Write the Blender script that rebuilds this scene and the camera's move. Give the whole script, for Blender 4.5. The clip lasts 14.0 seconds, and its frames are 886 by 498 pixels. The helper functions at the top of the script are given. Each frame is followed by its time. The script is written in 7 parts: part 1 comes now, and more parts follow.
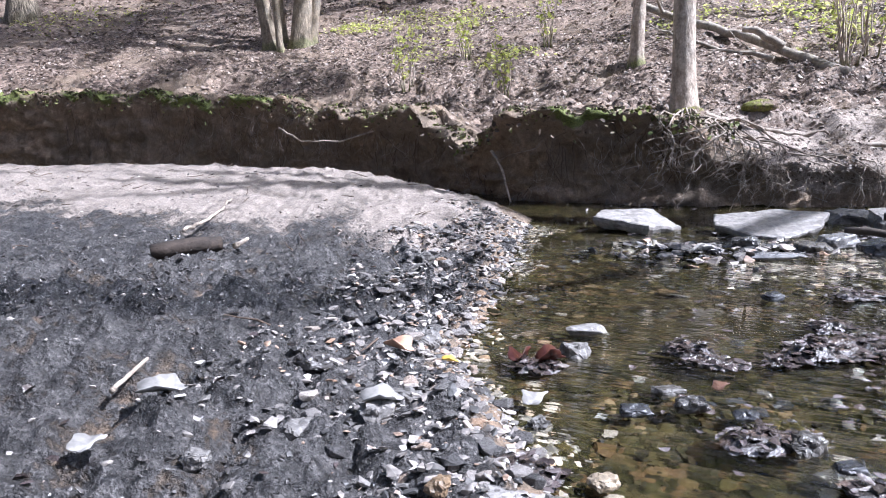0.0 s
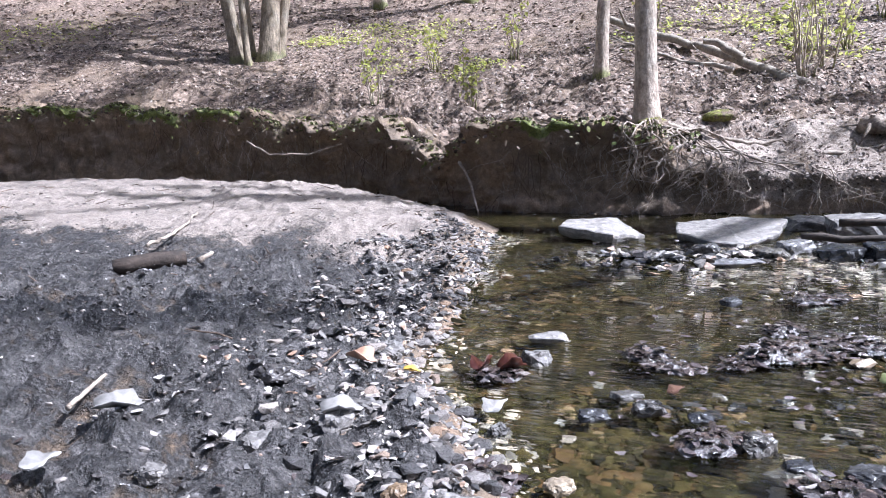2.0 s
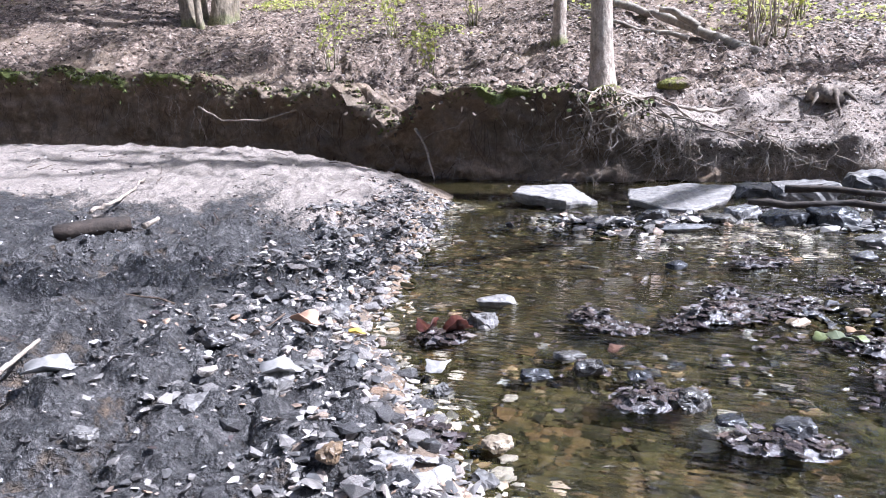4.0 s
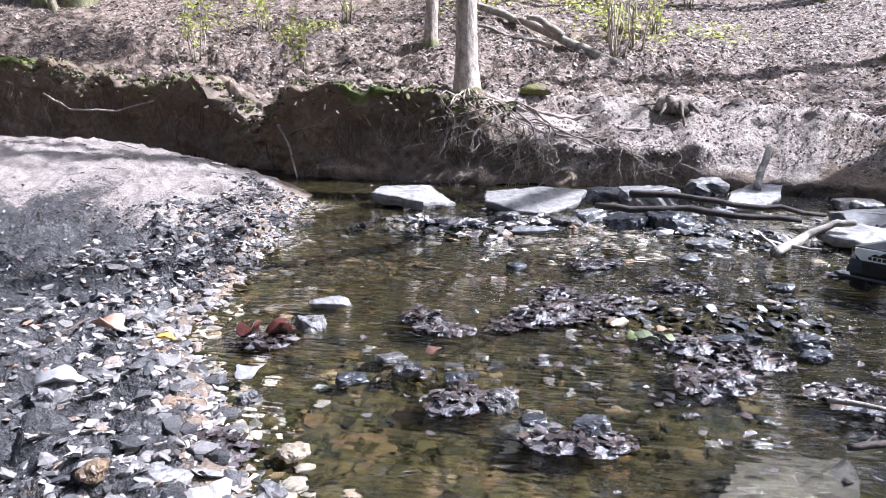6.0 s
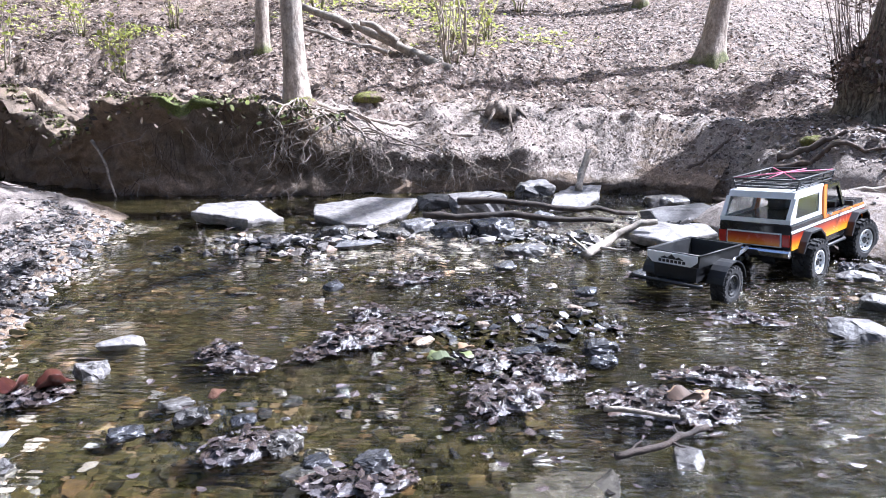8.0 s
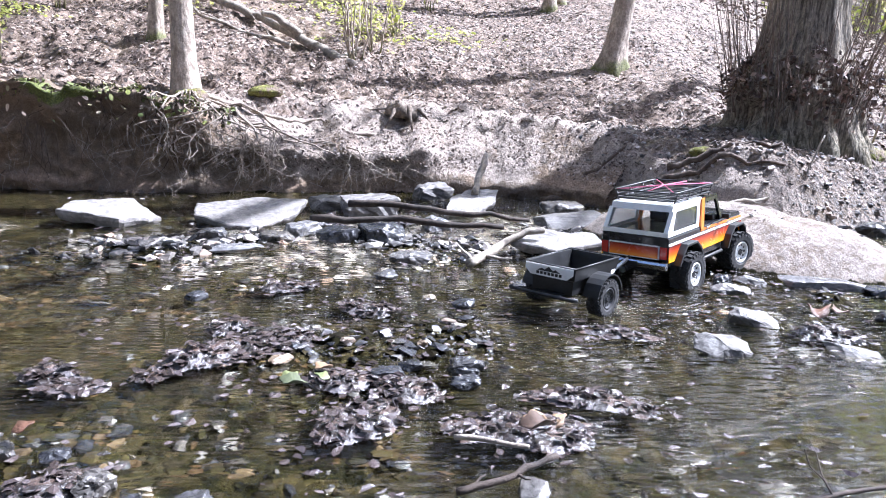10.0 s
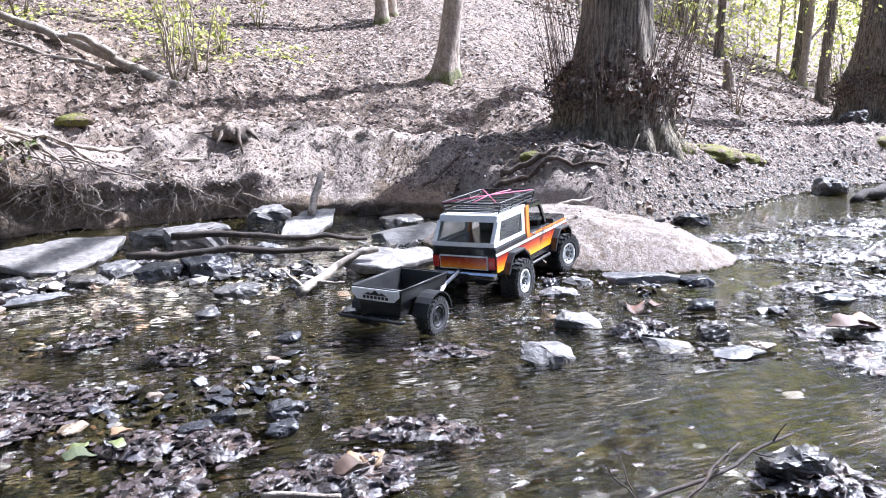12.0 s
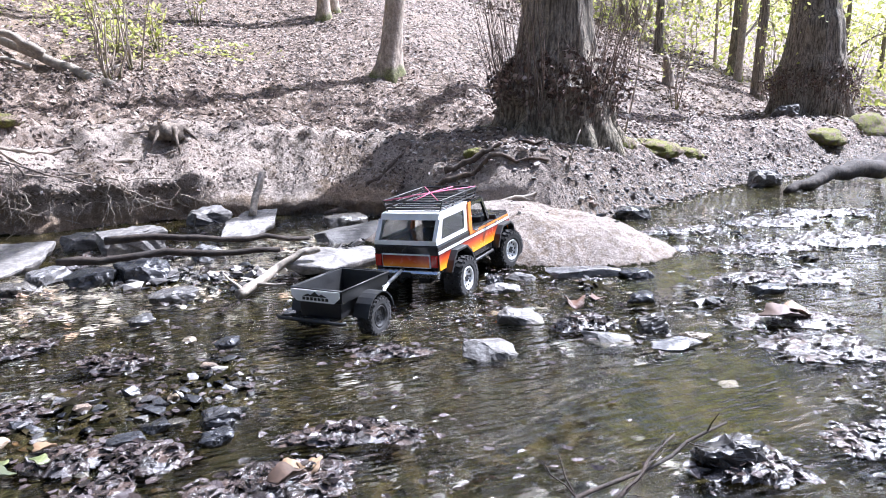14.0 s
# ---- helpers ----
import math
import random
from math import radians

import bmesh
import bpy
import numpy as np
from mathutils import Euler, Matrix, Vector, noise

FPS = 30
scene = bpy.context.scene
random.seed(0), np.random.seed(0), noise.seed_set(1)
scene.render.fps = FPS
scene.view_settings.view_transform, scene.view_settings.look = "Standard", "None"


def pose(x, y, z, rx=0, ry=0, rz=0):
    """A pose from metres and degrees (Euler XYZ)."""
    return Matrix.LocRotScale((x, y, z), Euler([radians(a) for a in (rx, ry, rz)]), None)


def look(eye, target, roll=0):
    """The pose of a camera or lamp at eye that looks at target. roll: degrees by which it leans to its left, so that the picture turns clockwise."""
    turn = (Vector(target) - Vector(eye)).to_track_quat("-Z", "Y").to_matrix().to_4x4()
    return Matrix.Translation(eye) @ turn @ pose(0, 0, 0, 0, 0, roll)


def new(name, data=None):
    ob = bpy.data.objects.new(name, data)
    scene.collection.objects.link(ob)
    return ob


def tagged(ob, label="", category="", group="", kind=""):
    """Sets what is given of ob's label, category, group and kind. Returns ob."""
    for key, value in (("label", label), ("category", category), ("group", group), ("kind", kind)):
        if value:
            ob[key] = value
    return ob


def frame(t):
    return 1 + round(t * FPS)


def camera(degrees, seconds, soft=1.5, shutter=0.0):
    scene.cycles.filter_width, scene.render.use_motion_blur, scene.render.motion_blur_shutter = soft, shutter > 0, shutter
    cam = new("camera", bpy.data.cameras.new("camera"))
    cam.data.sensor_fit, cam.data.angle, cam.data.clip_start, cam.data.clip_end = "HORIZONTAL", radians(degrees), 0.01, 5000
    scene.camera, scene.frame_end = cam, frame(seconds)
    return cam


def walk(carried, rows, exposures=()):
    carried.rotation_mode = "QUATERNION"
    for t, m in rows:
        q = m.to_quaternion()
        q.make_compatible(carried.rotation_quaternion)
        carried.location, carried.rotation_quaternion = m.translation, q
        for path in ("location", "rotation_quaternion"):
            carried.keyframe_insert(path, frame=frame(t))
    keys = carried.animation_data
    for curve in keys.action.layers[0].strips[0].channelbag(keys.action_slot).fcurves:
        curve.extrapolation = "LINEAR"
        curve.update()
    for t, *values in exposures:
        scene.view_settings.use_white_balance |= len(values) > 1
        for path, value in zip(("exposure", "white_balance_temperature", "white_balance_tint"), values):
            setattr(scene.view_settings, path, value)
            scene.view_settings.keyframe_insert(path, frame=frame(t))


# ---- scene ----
cam = camera(63.6, 14.0, 1.0)
EXPOSURES = [(0.0, 1.45, 5350, 14), (5.0, 1.58, 5300, 15), (7.5, 1.72, 5300, 15), (10.0, 1.95, 5300, 15), (12.0, 1.79, 5350, 15), (14.0, 1.72, 5400, 15)]
PATH = [
    (0, (-0.13, 0.185, 0.43), (-0.124, 2.146, 0.039), -1.1),
    (0.5, (-0.123, 0.185, 0.428), (-0.065, 2.151, 0.065), -0.9),
    (1, (-0.113, 0.176, 0.427), (-0.057, 2.14, 0.053), -1.3),
    (1.5, (-0.106, 0.175, 0.429), (-0.026, 2.138, 0.054), -1.5),
    (2, (-0.109, 0.173, 0.43), (-0.028, 2.139, 0.069), -1.5),
    (2.2, (-0.109, 0.17, 0.43), (-0.022, 2.136, 0.072), -1.6),
    (4.3, (-0.072, 0.178, 0.415), (0.166, 2.112, -0.038), -0.7),
    (4.5, (-0.065, 0.182, 0.415), (0.228, 2.108, -0.039), -0.7),
    (5, (-0.039, 0.183, 0.415), (0.307, 2.095, -0.06), -0.5),
    (5.5, (0.0, 0.184, 0.409), (0.458, 2.072, -0.068), 0.9),
    (6, (0.021, 0.181, 0.412), (0.516, 2.067, -0.032), 1.4),
    (6.5, (0.055, 0.175, 0.416), (0.634, 2.033, -0.046), 1.2),
    (7, (0.097, 0.164, 0.425), (0.804, 1.981, -0.024), 1.1),
    (7.5, (0.134, 0.169, 0.44), (0.97, 1.93, -0.009), 1.0),
    (7.7, (0.135, 0.17, 0.444), (0.974, 1.931, 0.005), 0.6),
    (9.8, (0.244, 0.193, 0.469), (1.253, 1.861, 0.024), 2.7),
    (10, (0.254, 0.187, 0.468), (1.3, 1.833, 0.026), 2.9),
    (10.5, (0.291, 0.179, 0.472), (1.442, 1.755, 0.032), 2.2),
    (11, (0.314, 0.176, 0.486), (1.538, 1.698, 0.054), 0.3),
    (11.5, (0.341, 0.171, 0.493), (1.628, 1.646, 0.084), -0.1),
    (12, (0.356, 0.175, 0.492), (1.703, 1.596, 0.085), 0.1),
    (12.5, (0.379, 0.168, 0.488), (1.781, 1.538, 0.091), 0.5),
    (13, (0.381, 0.167, 0.49), (1.798, 1.517, 0.078), 0.0),
    (13.5, (0.381, 0.169, 0.493), (1.805, 1.513, 0.083), -0.0),
    (14, (0.38, 0.169, 0.492), (1.823, 1.491, 0.077), -0.3),
]
walk(cam, [(row[0], look(*row[1:])) for row in PATH], EXPOSURES)

# ---- light ----
SUN_DIR = Vector((0.60, -0.12, 0.79)).normalized()      # towards the sun
world = bpy.data.worlds.new("world")
scene.world = world
world.use_nodes = True
wn = world.node_tree.nodes
sky = wn.new("ShaderNodeTexSky")
sky.sky_type = "NISHITA"
sky.sun_disc = False
sky.sun_elevation = math.asin(SUN_DIR.z)
sky.sun_rotation = math.atan2(SUN_DIR.x, SUN_DIR.y)
sky.air_density, sky.dust_density, sky.ozone_density = 0.9, 3.5, 1.2
world.node_tree.links.new(sky.outputs[0], wn["Background"].inputs[0])
wn["Background"].inputs[1].default_value = 0.1
sun = new("sun", bpy.data.lights.new("sun", "SUN"))
sun.data.energy, sun.data.angle, sun.data.color = 5.0, radians(0.6), (1.0, 0.96, 0.91)
sun.matrix_world = look(SUN_DIR * 30, (0, 0, 0))


# ---- materials ----
class Nodes:
    """Short hand for one node material."""

    def __init__(self, name):
        self.m = bpy.data.materials.new(name)
        self.m.use_nodes = True
        self.t = self.m.node_tree
        self.b = self.t.nodes["Principled BSDF"]
        self.xyz = self.t.nodes.new("ShaderNodeTexCoord").outputs["Object"]

    def put(self, value, socket):
        if isinstance(value, bpy.types.NodeSocket):
            self.t.links.new(value, socket)
        elif value is not None:
            if isinstance(value, tuple) and len(value) == 3 and socket.type == "RGBA":
                value = (*value, 1)
            socket.default_value = value

    def noise(self, scale, detail=4, rough=0.6, vec=None, stretch=None):
        n = self.t.nodes.new("ShaderNodeTexNoise")
        n.inputs["Scale"].default_value, n.inputs["Detail"].default_value, n.inputs["Roughness"].default_value = scale, detail, rough
        v = vec or self.xyz
        if stretch:
            mp = self.t.nodes.new("ShaderNodeMapping")
            mp.inputs["Scale"].default_value = stretch
            self.put(v, mp.inputs[0])
            v = mp.outputs[0]
        self.put(v, n.inputs["Vector"])
        return n.outputs["Fac"]

    def voronoi(self, scale, out="Distance", feature="F1"):
        n = self.t.nodes.new("ShaderNodeTexVoronoi")
        n.feature = feature
        n.inputs["Scale"].default_value = scale
        self.put(self.xyz, n.inputs["Vector"])
        return n.outputs[out]

    def ramp(self, fac, stops):
        n = self.t.nodes.new("ShaderNodeValToRGB")
        e = n.color_ramp.elements
        while len(e) < len(stops):
            e.new(0.5)
        for el, (p, c) in zip(e, stops):
            el.position = p
            el.color = (*c, 1) if isinstance(c, tuple) else (c, c, c, 1)
        self.put(fac, n.inputs[0])
        return n.outputs[0]

    def mix(self, fac, a, b, how="MIX"):
        n = self.t.nodes.new("ShaderNodeMix")
        n.data_type, n.blend_type = "RGBA", how
        self.put(fac, n.inputs[0]), self.put(a, n.inputs[6]), self.put(b, n.inputs[7])
        return n.outputs[2]

    def maths(self, op, a, b=None, clamp=False):
        n = self.t.nodes.new("ShaderNodeMath")
        n.operation, n.use_clamp = op, clamp
        self.put(a, n.inputs[0])
        if b is not None:
            self.put(b, n.inputs[1])
        return n.outputs[0]

    def span(self, fac, a, b, c=0.0, d=1.0):
        n = self.t.nodes.new("ShaderNodeMapRange")
        for i, v in enumerate((fac, a, b, c, d)):
            self.put(v, n.inputs[i])
        return n.outputs[0]

    def attr(self, name):
        n = self.t.nodes.new("ShaderNodeAttribute")
        n.attribute_name = name
        return n.outputs["Fac"]

    def island(self):
        return self.t.nodes.new("ShaderNodeNewGeometry").outputs["Random Per Island"]

    def chance(self):
        return self.t.nodes.new("ShaderNodeObjectInfo").outputs["Random"]

    def bump(self, height, strength=0.5, distance=0.01, normal=None):
        n = self.t.nodes.new("ShaderNodeBump")
        n.inputs["Strength"].default_value, n.inputs["Distance"].default_value = strength, distance
        self.put(height, n.inputs["Height"])
        if normal:
            self.put(normal, n.inputs["Normal"])
        return n.outputs[0]

    def done(self, color=None, rough=None, normal=None, metal=None, **more):
        self.put(color, self.b.inputs["Base Color"])
        self.put(rough, self.b.inputs["Roughness"])
        self.put(normal, self.b.inputs["Normal"])
        self.put(metal, self.b.inputs["Metallic"])
        for k, v in more.items():
            self.put(v, self.b.inputs[k.replace("_", " ").title().replace("Ior", "IOR")])
        return self.m


def plain(name, color, rough=0.5, metal=0.0, grain=60, vary=0.25, bump=0.15, depth=0.001, tint=0.0):
    """A surface of one colour with two scales of variation."""
    n = Nodes(name)
    a, b = n.noise(grain, 5), n.noise(grain * 0.12, 3)
    k = n.maths("ADD", n.span(a, 0.3, 0.7, 1 - vary, 1 + vary), n.span(b, 0.3, 0.7, -vary, vary))
    if tint:
        k = n.maths("ADD", k, n.span(n.chance(), 0, 1, -tint, tint))
    c = n.mix(1.0, color, n.ramp(n.maths("MULTIPLY", k, 0.5), [(0, 0.0), (1, 2.0)]), "MULTIPLY")
    return n.done(c, n.span(b, 0.3, 0.7, rough - 0.08, rough + 0.08), n.bump(a, bump, depth), metal)


def stone_material(name, ramp, rough=(0.35, 0.8), chance=True, gloss=0.5):
    n = Nodes(name)
    r = n.chance() if chance else n.island()
    base = n.ramp(r, ramp)
    a, b, v = n.noise(9, 4), n.noise(70, 6, 0.7), n.noise(25, 3, 0.5, stretch=(1, 1, 5))
    c = n.mix(n.span(a, 0.35, 0.7, 0, 0.5), base, n.mix(1.0, base, (0.5, 0.47, 0.44), "MULTIPLY"))
    c = n.mix(1.0, c, n.ramp(b, [(0.25, 0.45), (0.75, 1.35)]), "MULTIPLY")
    c = n.mix(1.0, c, n.ramp(n.noise(28, 5, 0.7), [(0.35, 0.6), (0.65, 1.2)]), "MULTIPLY")
    c = n.mix(n.span(v, 0.58, 0.66, 0, 0.35), c, n.mix(1.0, base, (1.7, 1.65, 1.6), "MULTIPLY"))
    return n.done(c, n.span(a, 0.3, 0.7, *rough), n.bump(b, 0.5, 0.004, n.bump(v, 0.4, 0.006)), specular_ior_level=gloss)


def ground_material():
    n = Nodes("forest_ground")
    fine, mid, big, grit = n.noise(220, 6, 0.7), n.noise(38, 5, 0.65), n.noise(5, 4), n.noise(700, 3)
    clod = n.noise(95, 4, 0.6)
    # earth of the cut bank
    earth = n.ramp(mid, [(0.25, (0.11, 0.075, 0.048)), (0.55, (0.25, 0.176, 0.118)), (0.8, (0.37, 0.275, 0.2))])
    earth = n.mix(n.span(big, 0.4, 0.65, 0, 0.5), earth, (0.15, 0.125, 0.1))
    # pale dried silt
    sand = n.ramp(n.maths("ADD", n.maths("MULTIPLY", mid, 0.7), n.maths("MULTIPLY", fine, 0.3)), [(0.33, (0.135, 0.108, 0.09)), (0.5, (0.26, 0.216, 0.185)), (0.68, (0.37, 0.318, 0.28))])
    sand = n.mix(n.span(big, 0.35, 0.7, 0, 0.45), sand, (0.28, 0.232, 0.2))
    # wet dark mud
    mud = n.ramp(n.maths("ADD", n.maths("MULTIPLY", mid, 0.55), n.maths("MULTIPLY", fine, 0.45)), [(0.35, (0.016, 0.0145, 0.0145)), (0.5, (0.058, 0.053, 0.052)), (0.68, (0.21, 0.193, 0.187))])
    trod = n.ramp(n.maths("ADD", n.maths("MULTIPLY", mid, 0.6), n.maths("MULTIPLY", fine, 0.4)), [(0.33, (0.17, 0.132, 0.106)), (0.5, (0.31, 0.252, 0.21)), (0.68, (0.45, 0.38, 0.325))])
    litter = n.ramp(n.voronoi(42, "Color"), [(0.1, (0.05, 0.033, 0.024)), (0.4, (0.135, 0.092, 0.068)), (0.7, (0.25, 0.182, 0.14)), (0.95, (0.39, 0.305, 0.245))])
    moss = n.ramp(fine, [(0.3, (0.045, 0.06, 0.014)), (0.7, (0.19, 0.21, 0.045))])
    bed = n.ramp(n.voronoi(33, "Color"), [(0.1, (0.008, 0.0077, 0.003)), (0.35, (0.014, 0.0128, 0.005)), (0.65, (0.026, 0.022, 0.009)), (0.92, (0.05, 0.039, 0.017))])
    edge = n.span(mid, 0.3, 0.7, -0.3, 0.3)

    def mask(name):
        return n.span(n.maths("ADD", n.attr(name), edge), 0.35, 0.65)

    c = n.mix(mask("sand"), earth, sand)
    c = n.mix(mask("mud"), c, mud)
    c = n.mix(mask("path"), c, trod)
    c = n.mix(mask("litter"), c, litter)
    c = n.mix(mask("moss"), c, moss)
    # Shade in the hollows between clods, painted into the mud colour
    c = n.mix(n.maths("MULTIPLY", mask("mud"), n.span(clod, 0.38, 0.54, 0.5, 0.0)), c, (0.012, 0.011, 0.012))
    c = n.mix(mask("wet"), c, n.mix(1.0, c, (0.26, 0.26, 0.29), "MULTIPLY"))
    c = n.mix(mask("bed"), c, bed)
    c = n.mix(1.0, c, n.ramp(fine, [(0.28, 0.45), (0.72, 1.4)]), "MULTIPLY")
    rough = n.maths("SUBTRACT", n.span(mid, 0.3, 0.7, 0.7, 0.95), n.maths("MULTIPLY", mask("mud"), n.span(fine, 0.35, 0.65, 0.15, 0.6)))
    rough = n.maths("SUBTRACT", rough, n.maths("MULTIPLY", mask("wet"), 0.12), True)
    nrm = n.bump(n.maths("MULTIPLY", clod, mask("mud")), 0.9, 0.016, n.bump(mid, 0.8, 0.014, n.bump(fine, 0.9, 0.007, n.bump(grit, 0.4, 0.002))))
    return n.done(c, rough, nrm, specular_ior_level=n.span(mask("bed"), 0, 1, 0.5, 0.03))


def water_material():
    n = Nodes("creek_water")
    a = n.noise(11, 2, 0.5, stretch=(0.7, 1.6, 1))
    turn = n.t.nodes.new("ShaderNodeMapping")
    turn.inputs["Rotation"].default_value = (0, 0, radians(25))
    n.put(n.xyz, turn.inputs[0])
    b = n.noise(34, 1, 0.5, vec=turn.outputs[0], stretch=(0.45, 1.7, 1))
    c = n.noise(150, 2, 0.5)
    chop = n.attr("chop")
    fine = n.maths("ADD", n.maths("MULTIPLY", b, 0.9), n.maths("MULTIPLY", c, 0.1))
    h = n.maths("ADD", n.maths("MULTIPLY", a, n.span(chop, 0, 1, 0.015, 0.5)), n.maths("MULTIPLY", fine, n.span(chop, 0, 1, 0.006, 1.3)))
    return n.done((0.9, 0.86, 0.66), 0.008, n.bump(h, 1.0, 0.05), transmission_weight=1.0, ior=1.333)


def leaf_material(name, stops, rough=0.6, through_light=0.0):
    n = Nodes(name)
    c = n.ramp(n.island(), stops)
    c = n.mix(n.span(n.noise(90, 4), 0.4, 0.75, 0, 0.35), c, n.mix(1.0, c, (0.35, 0.3, 0.25), "MULTIPLY"))
    m = n.done(c, rough, n.bump(n.noise(170, 3, 0.6), 0.7, 0.004))
    if through_light:
        tr = n.t.nodes.new("ShaderNodeBsdfTranslucent")
        mixer = n.t.nodes.new("ShaderNodeMixShader")
        mixer.inputs[0].default_value = through_light
        n.put(c, tr.inputs[0])
        n.put(n.b.outputs[0], mixer.inputs[1]), n.put(tr.outputs[0], mixer.inputs[2])
        n.put(mixer.outputs[0], n.t.nodes["Material Output"].inputs[0])
    return m


def bark_material(name, dark, pale, grain=(14, 14, 2.5), moss=0.0, lichen=0.3, furrow=(0.3, 0.7, 0.012)):
    n = Nodes(name)
    g = n.noise(5, 6, 0.65, stretch=grain)
    s = n.noise(7, 4)
    c = n.ramp(g, [(furrow[0], dark), (furrow[1], pale)])
    c = n.mix(n.span(s, 0.5, 0.7, 0, lichen), c, (0.42, 0.42, 0.38))
    if moss:
        z = n.t.nodes.new("ShaderNodeSeparateXYZ")
        n.put(n.xyz, z.inputs[0])
        f = n.maths("ADD", n.span(z.outputs[2], 0.0, 0.14, 1.0, 0.0), n.span(s, 0.3, 0.7, -0.5, 0.3))
        c = n.mix(n.span(f, 0.25, 0.7, 0, moss), c, n.ramp(n.noise(120, 3), [(0.3, (0.05, 0.07, 0.012)), (0.7, (0.2, 0.22, 0.04))]))
    blot, pit = n.noise(2.2, 5, 0.7), n.noise(60, 4, 0.7)
    c = n.mix(n.span(blot, 0.5, 0.62, 0, 0.45), c, n.mix(1.0, c, (0.5, 0.45, 0.4), "MULTIPLY"))
    c = n.mix(1.0, c, n.ramp(pit, [(0.3, 0.6), (0.65, 1.15)]), "MULTIPLY")
    return n.done(c, 0.85, n.bump(g, 0.8, furrow[2], n.bump(pit, 0.5, 0.003)))


GROUND = ground_material()
WATER = water_material()
LITTER = leaf_material("dead_leaf", [(0.0, (0.03, 0.02, 0.0145)), (0.25, (0.1, 0.068, 0.05)), (0.55, (0.21, 0.155, 0.12)), (0.86, (0.325, 0.258, 0.213)), (1.0, (0.48, 0.415, 0.365))], 0.6)
RUSTLITTER = leaf_material("caught_leaf", [(0.0, (0.02, 0.012, 0.008)), (0.5, (0.12, 0.07, 0.048)), (0.85, (0.26, 0.165, 0.125)), (1.0, (0.45, 0.37, 0.32))], 0.6)
RIMLEAF = leaf_material("rim_growth", [(0.0, (0.03, 0.02, 0.013)), (0.4, (0.09, 0.06, 0.04)), (0.6, (0.08, 0.1, 0.024)), (0.85, (0.2, 0.22, 0.05)), (1.0, (0.38, 0.31, 0.24))], 0.7)
GREEN = leaf_material("spring_leaf", [(0.0, (0.26, 0.3, 0.06)), (0.5, (0.52, 0.54, 0.15)), (1.0, (0.78, 0.74, 0.32))], 0.5, 0.6)
BEECH = bark_material("grey_smooth_bark", (0.19, 0.145, 0.11), (0.6, 0.5, 0.41), (9, 9, 4), 0.8, 0.3)
COPPICE = bark_material("brown_coppice_bark", (0.1, 0.078, 0.055), (0.36, 0.29, 0.21), (10, 10, 2.5), 0.5, 0.25)
LIME = bark_material("furrowed_bark", (0.07, 0.054, 0.038), (0.38, 0.315, 0.235), (16, 16, 1.5), 0.12, 0.15, (0.4, 0.62, 0.03))
ROOT = bark_material("pale_root_bark", (0.17, 0.13, 0.098), (0.5, 0.42, 0.345), (8, 8, 8), 0, 0.2)
DARKROOT = bark_material("dark_root_bark", (0.045, 0.03, 0.02), (0.16, 0.11, 0.08), (8, 8, 8), 0, 0.1)
SHOOT = bark_material("young_shoot_bark", (0.09, 0.06, 0.045), (0.26, 0.19, 0.15), (8, 8, 8), 0, 0.1)
STUMPWOOD = bark_material("brown_stump_wood", (0.11, 0.08, 0.06), (0.43, 0.35, 0.28), (6, 6, 3), 0, 0.15)
DEADWOOD = bark_material("grey_dead_wood", (0.17, 0.14, 0.11), (0.46, 0.4, 0.33), (4, 4, 4), 0, 0.4)
WETWOOD = bark_material("wet_dark_wood", (0.016, 0.011, 0.008), (0.058, 0.04, 0.03), (4, 4, 4), 0, 0.04)
PALESTONE = stone_material("pale_stone", [(0.0, (0.1, 0.092, 0.087)), (0.5, (0.15, 0.139, 0.131)), (1.0, (0.23, 0.214, 0.203))])
WETSTONE = stone_material("wet_dark_stone", [(0.0, (0.025, 0.025, 0.028)), (0.4, (0.06, 0.06, 0.066)), (0.75, (0.11, 0.1, 0.09)), (1.0, (0.22, 0.215, 0.22))], (0.06, 0.4))
GRAVEL = stone_material("mixed_gravel", [(0.0, (0.04, 0.039, 0.04)), (0.25, (0.13, 0.12, 0.114)), (0.5, (0.26, 0.236, 0.22)), (0.78, (0.42, 0.375, 0.345)), (0.87, (0.38, 0.25, 0.17)), (0.95, (0.46, 0.42, 0.39)), (1.0, (0.74, 0.7, 0.66))], (0.2, 0.7), False)

WETPIECES = stone_material("wet_broken_stone", [(0.0, (0.02, 0.02, 0.023)), (0.5, (0.05, 0.05, 0.055)), (0.8, (0.1, 0.09, 0.085)), (1.0, (0.28, 0.27, 0.27))], (0.05, 0.35), False)
DARKSTONE = plain("dark_boulder_stone", (0.07, 0.062, 0.06), 0.6, 0, 70, 0.4, 0.5, 0.004)
OLIVESTONE = stone_material("olive_bed_stone", [(0.0, (0.013, 0.011, 0.006)), (0.35, (0.025, 0.0222, 0.0088)), (0.7, (0.044, 0.0365, 0.0148)), (0.93, (0.065, 0.039, 0.018)), (1.0, (0.13, 0.098, 0.06))], (0.4, 0.8), False, 0.04)
# darkened copy of the bed stone: dim light in midstream put into its colour
BEDSTONE = stone_material("brown_bed_stone", [(0.0, (0.006, 0.0055, 0.003)), (0.5, (0.014, 0.0115, 0.006)), (0.97, (0.034, 0.027, 0.013)), (1.0, (0.1, 0.08, 0.05))], (0.4, 0.8), False, 0.04)


# ---- shapes ----
def rnd(a, b):
    return random.uniform(a, b)


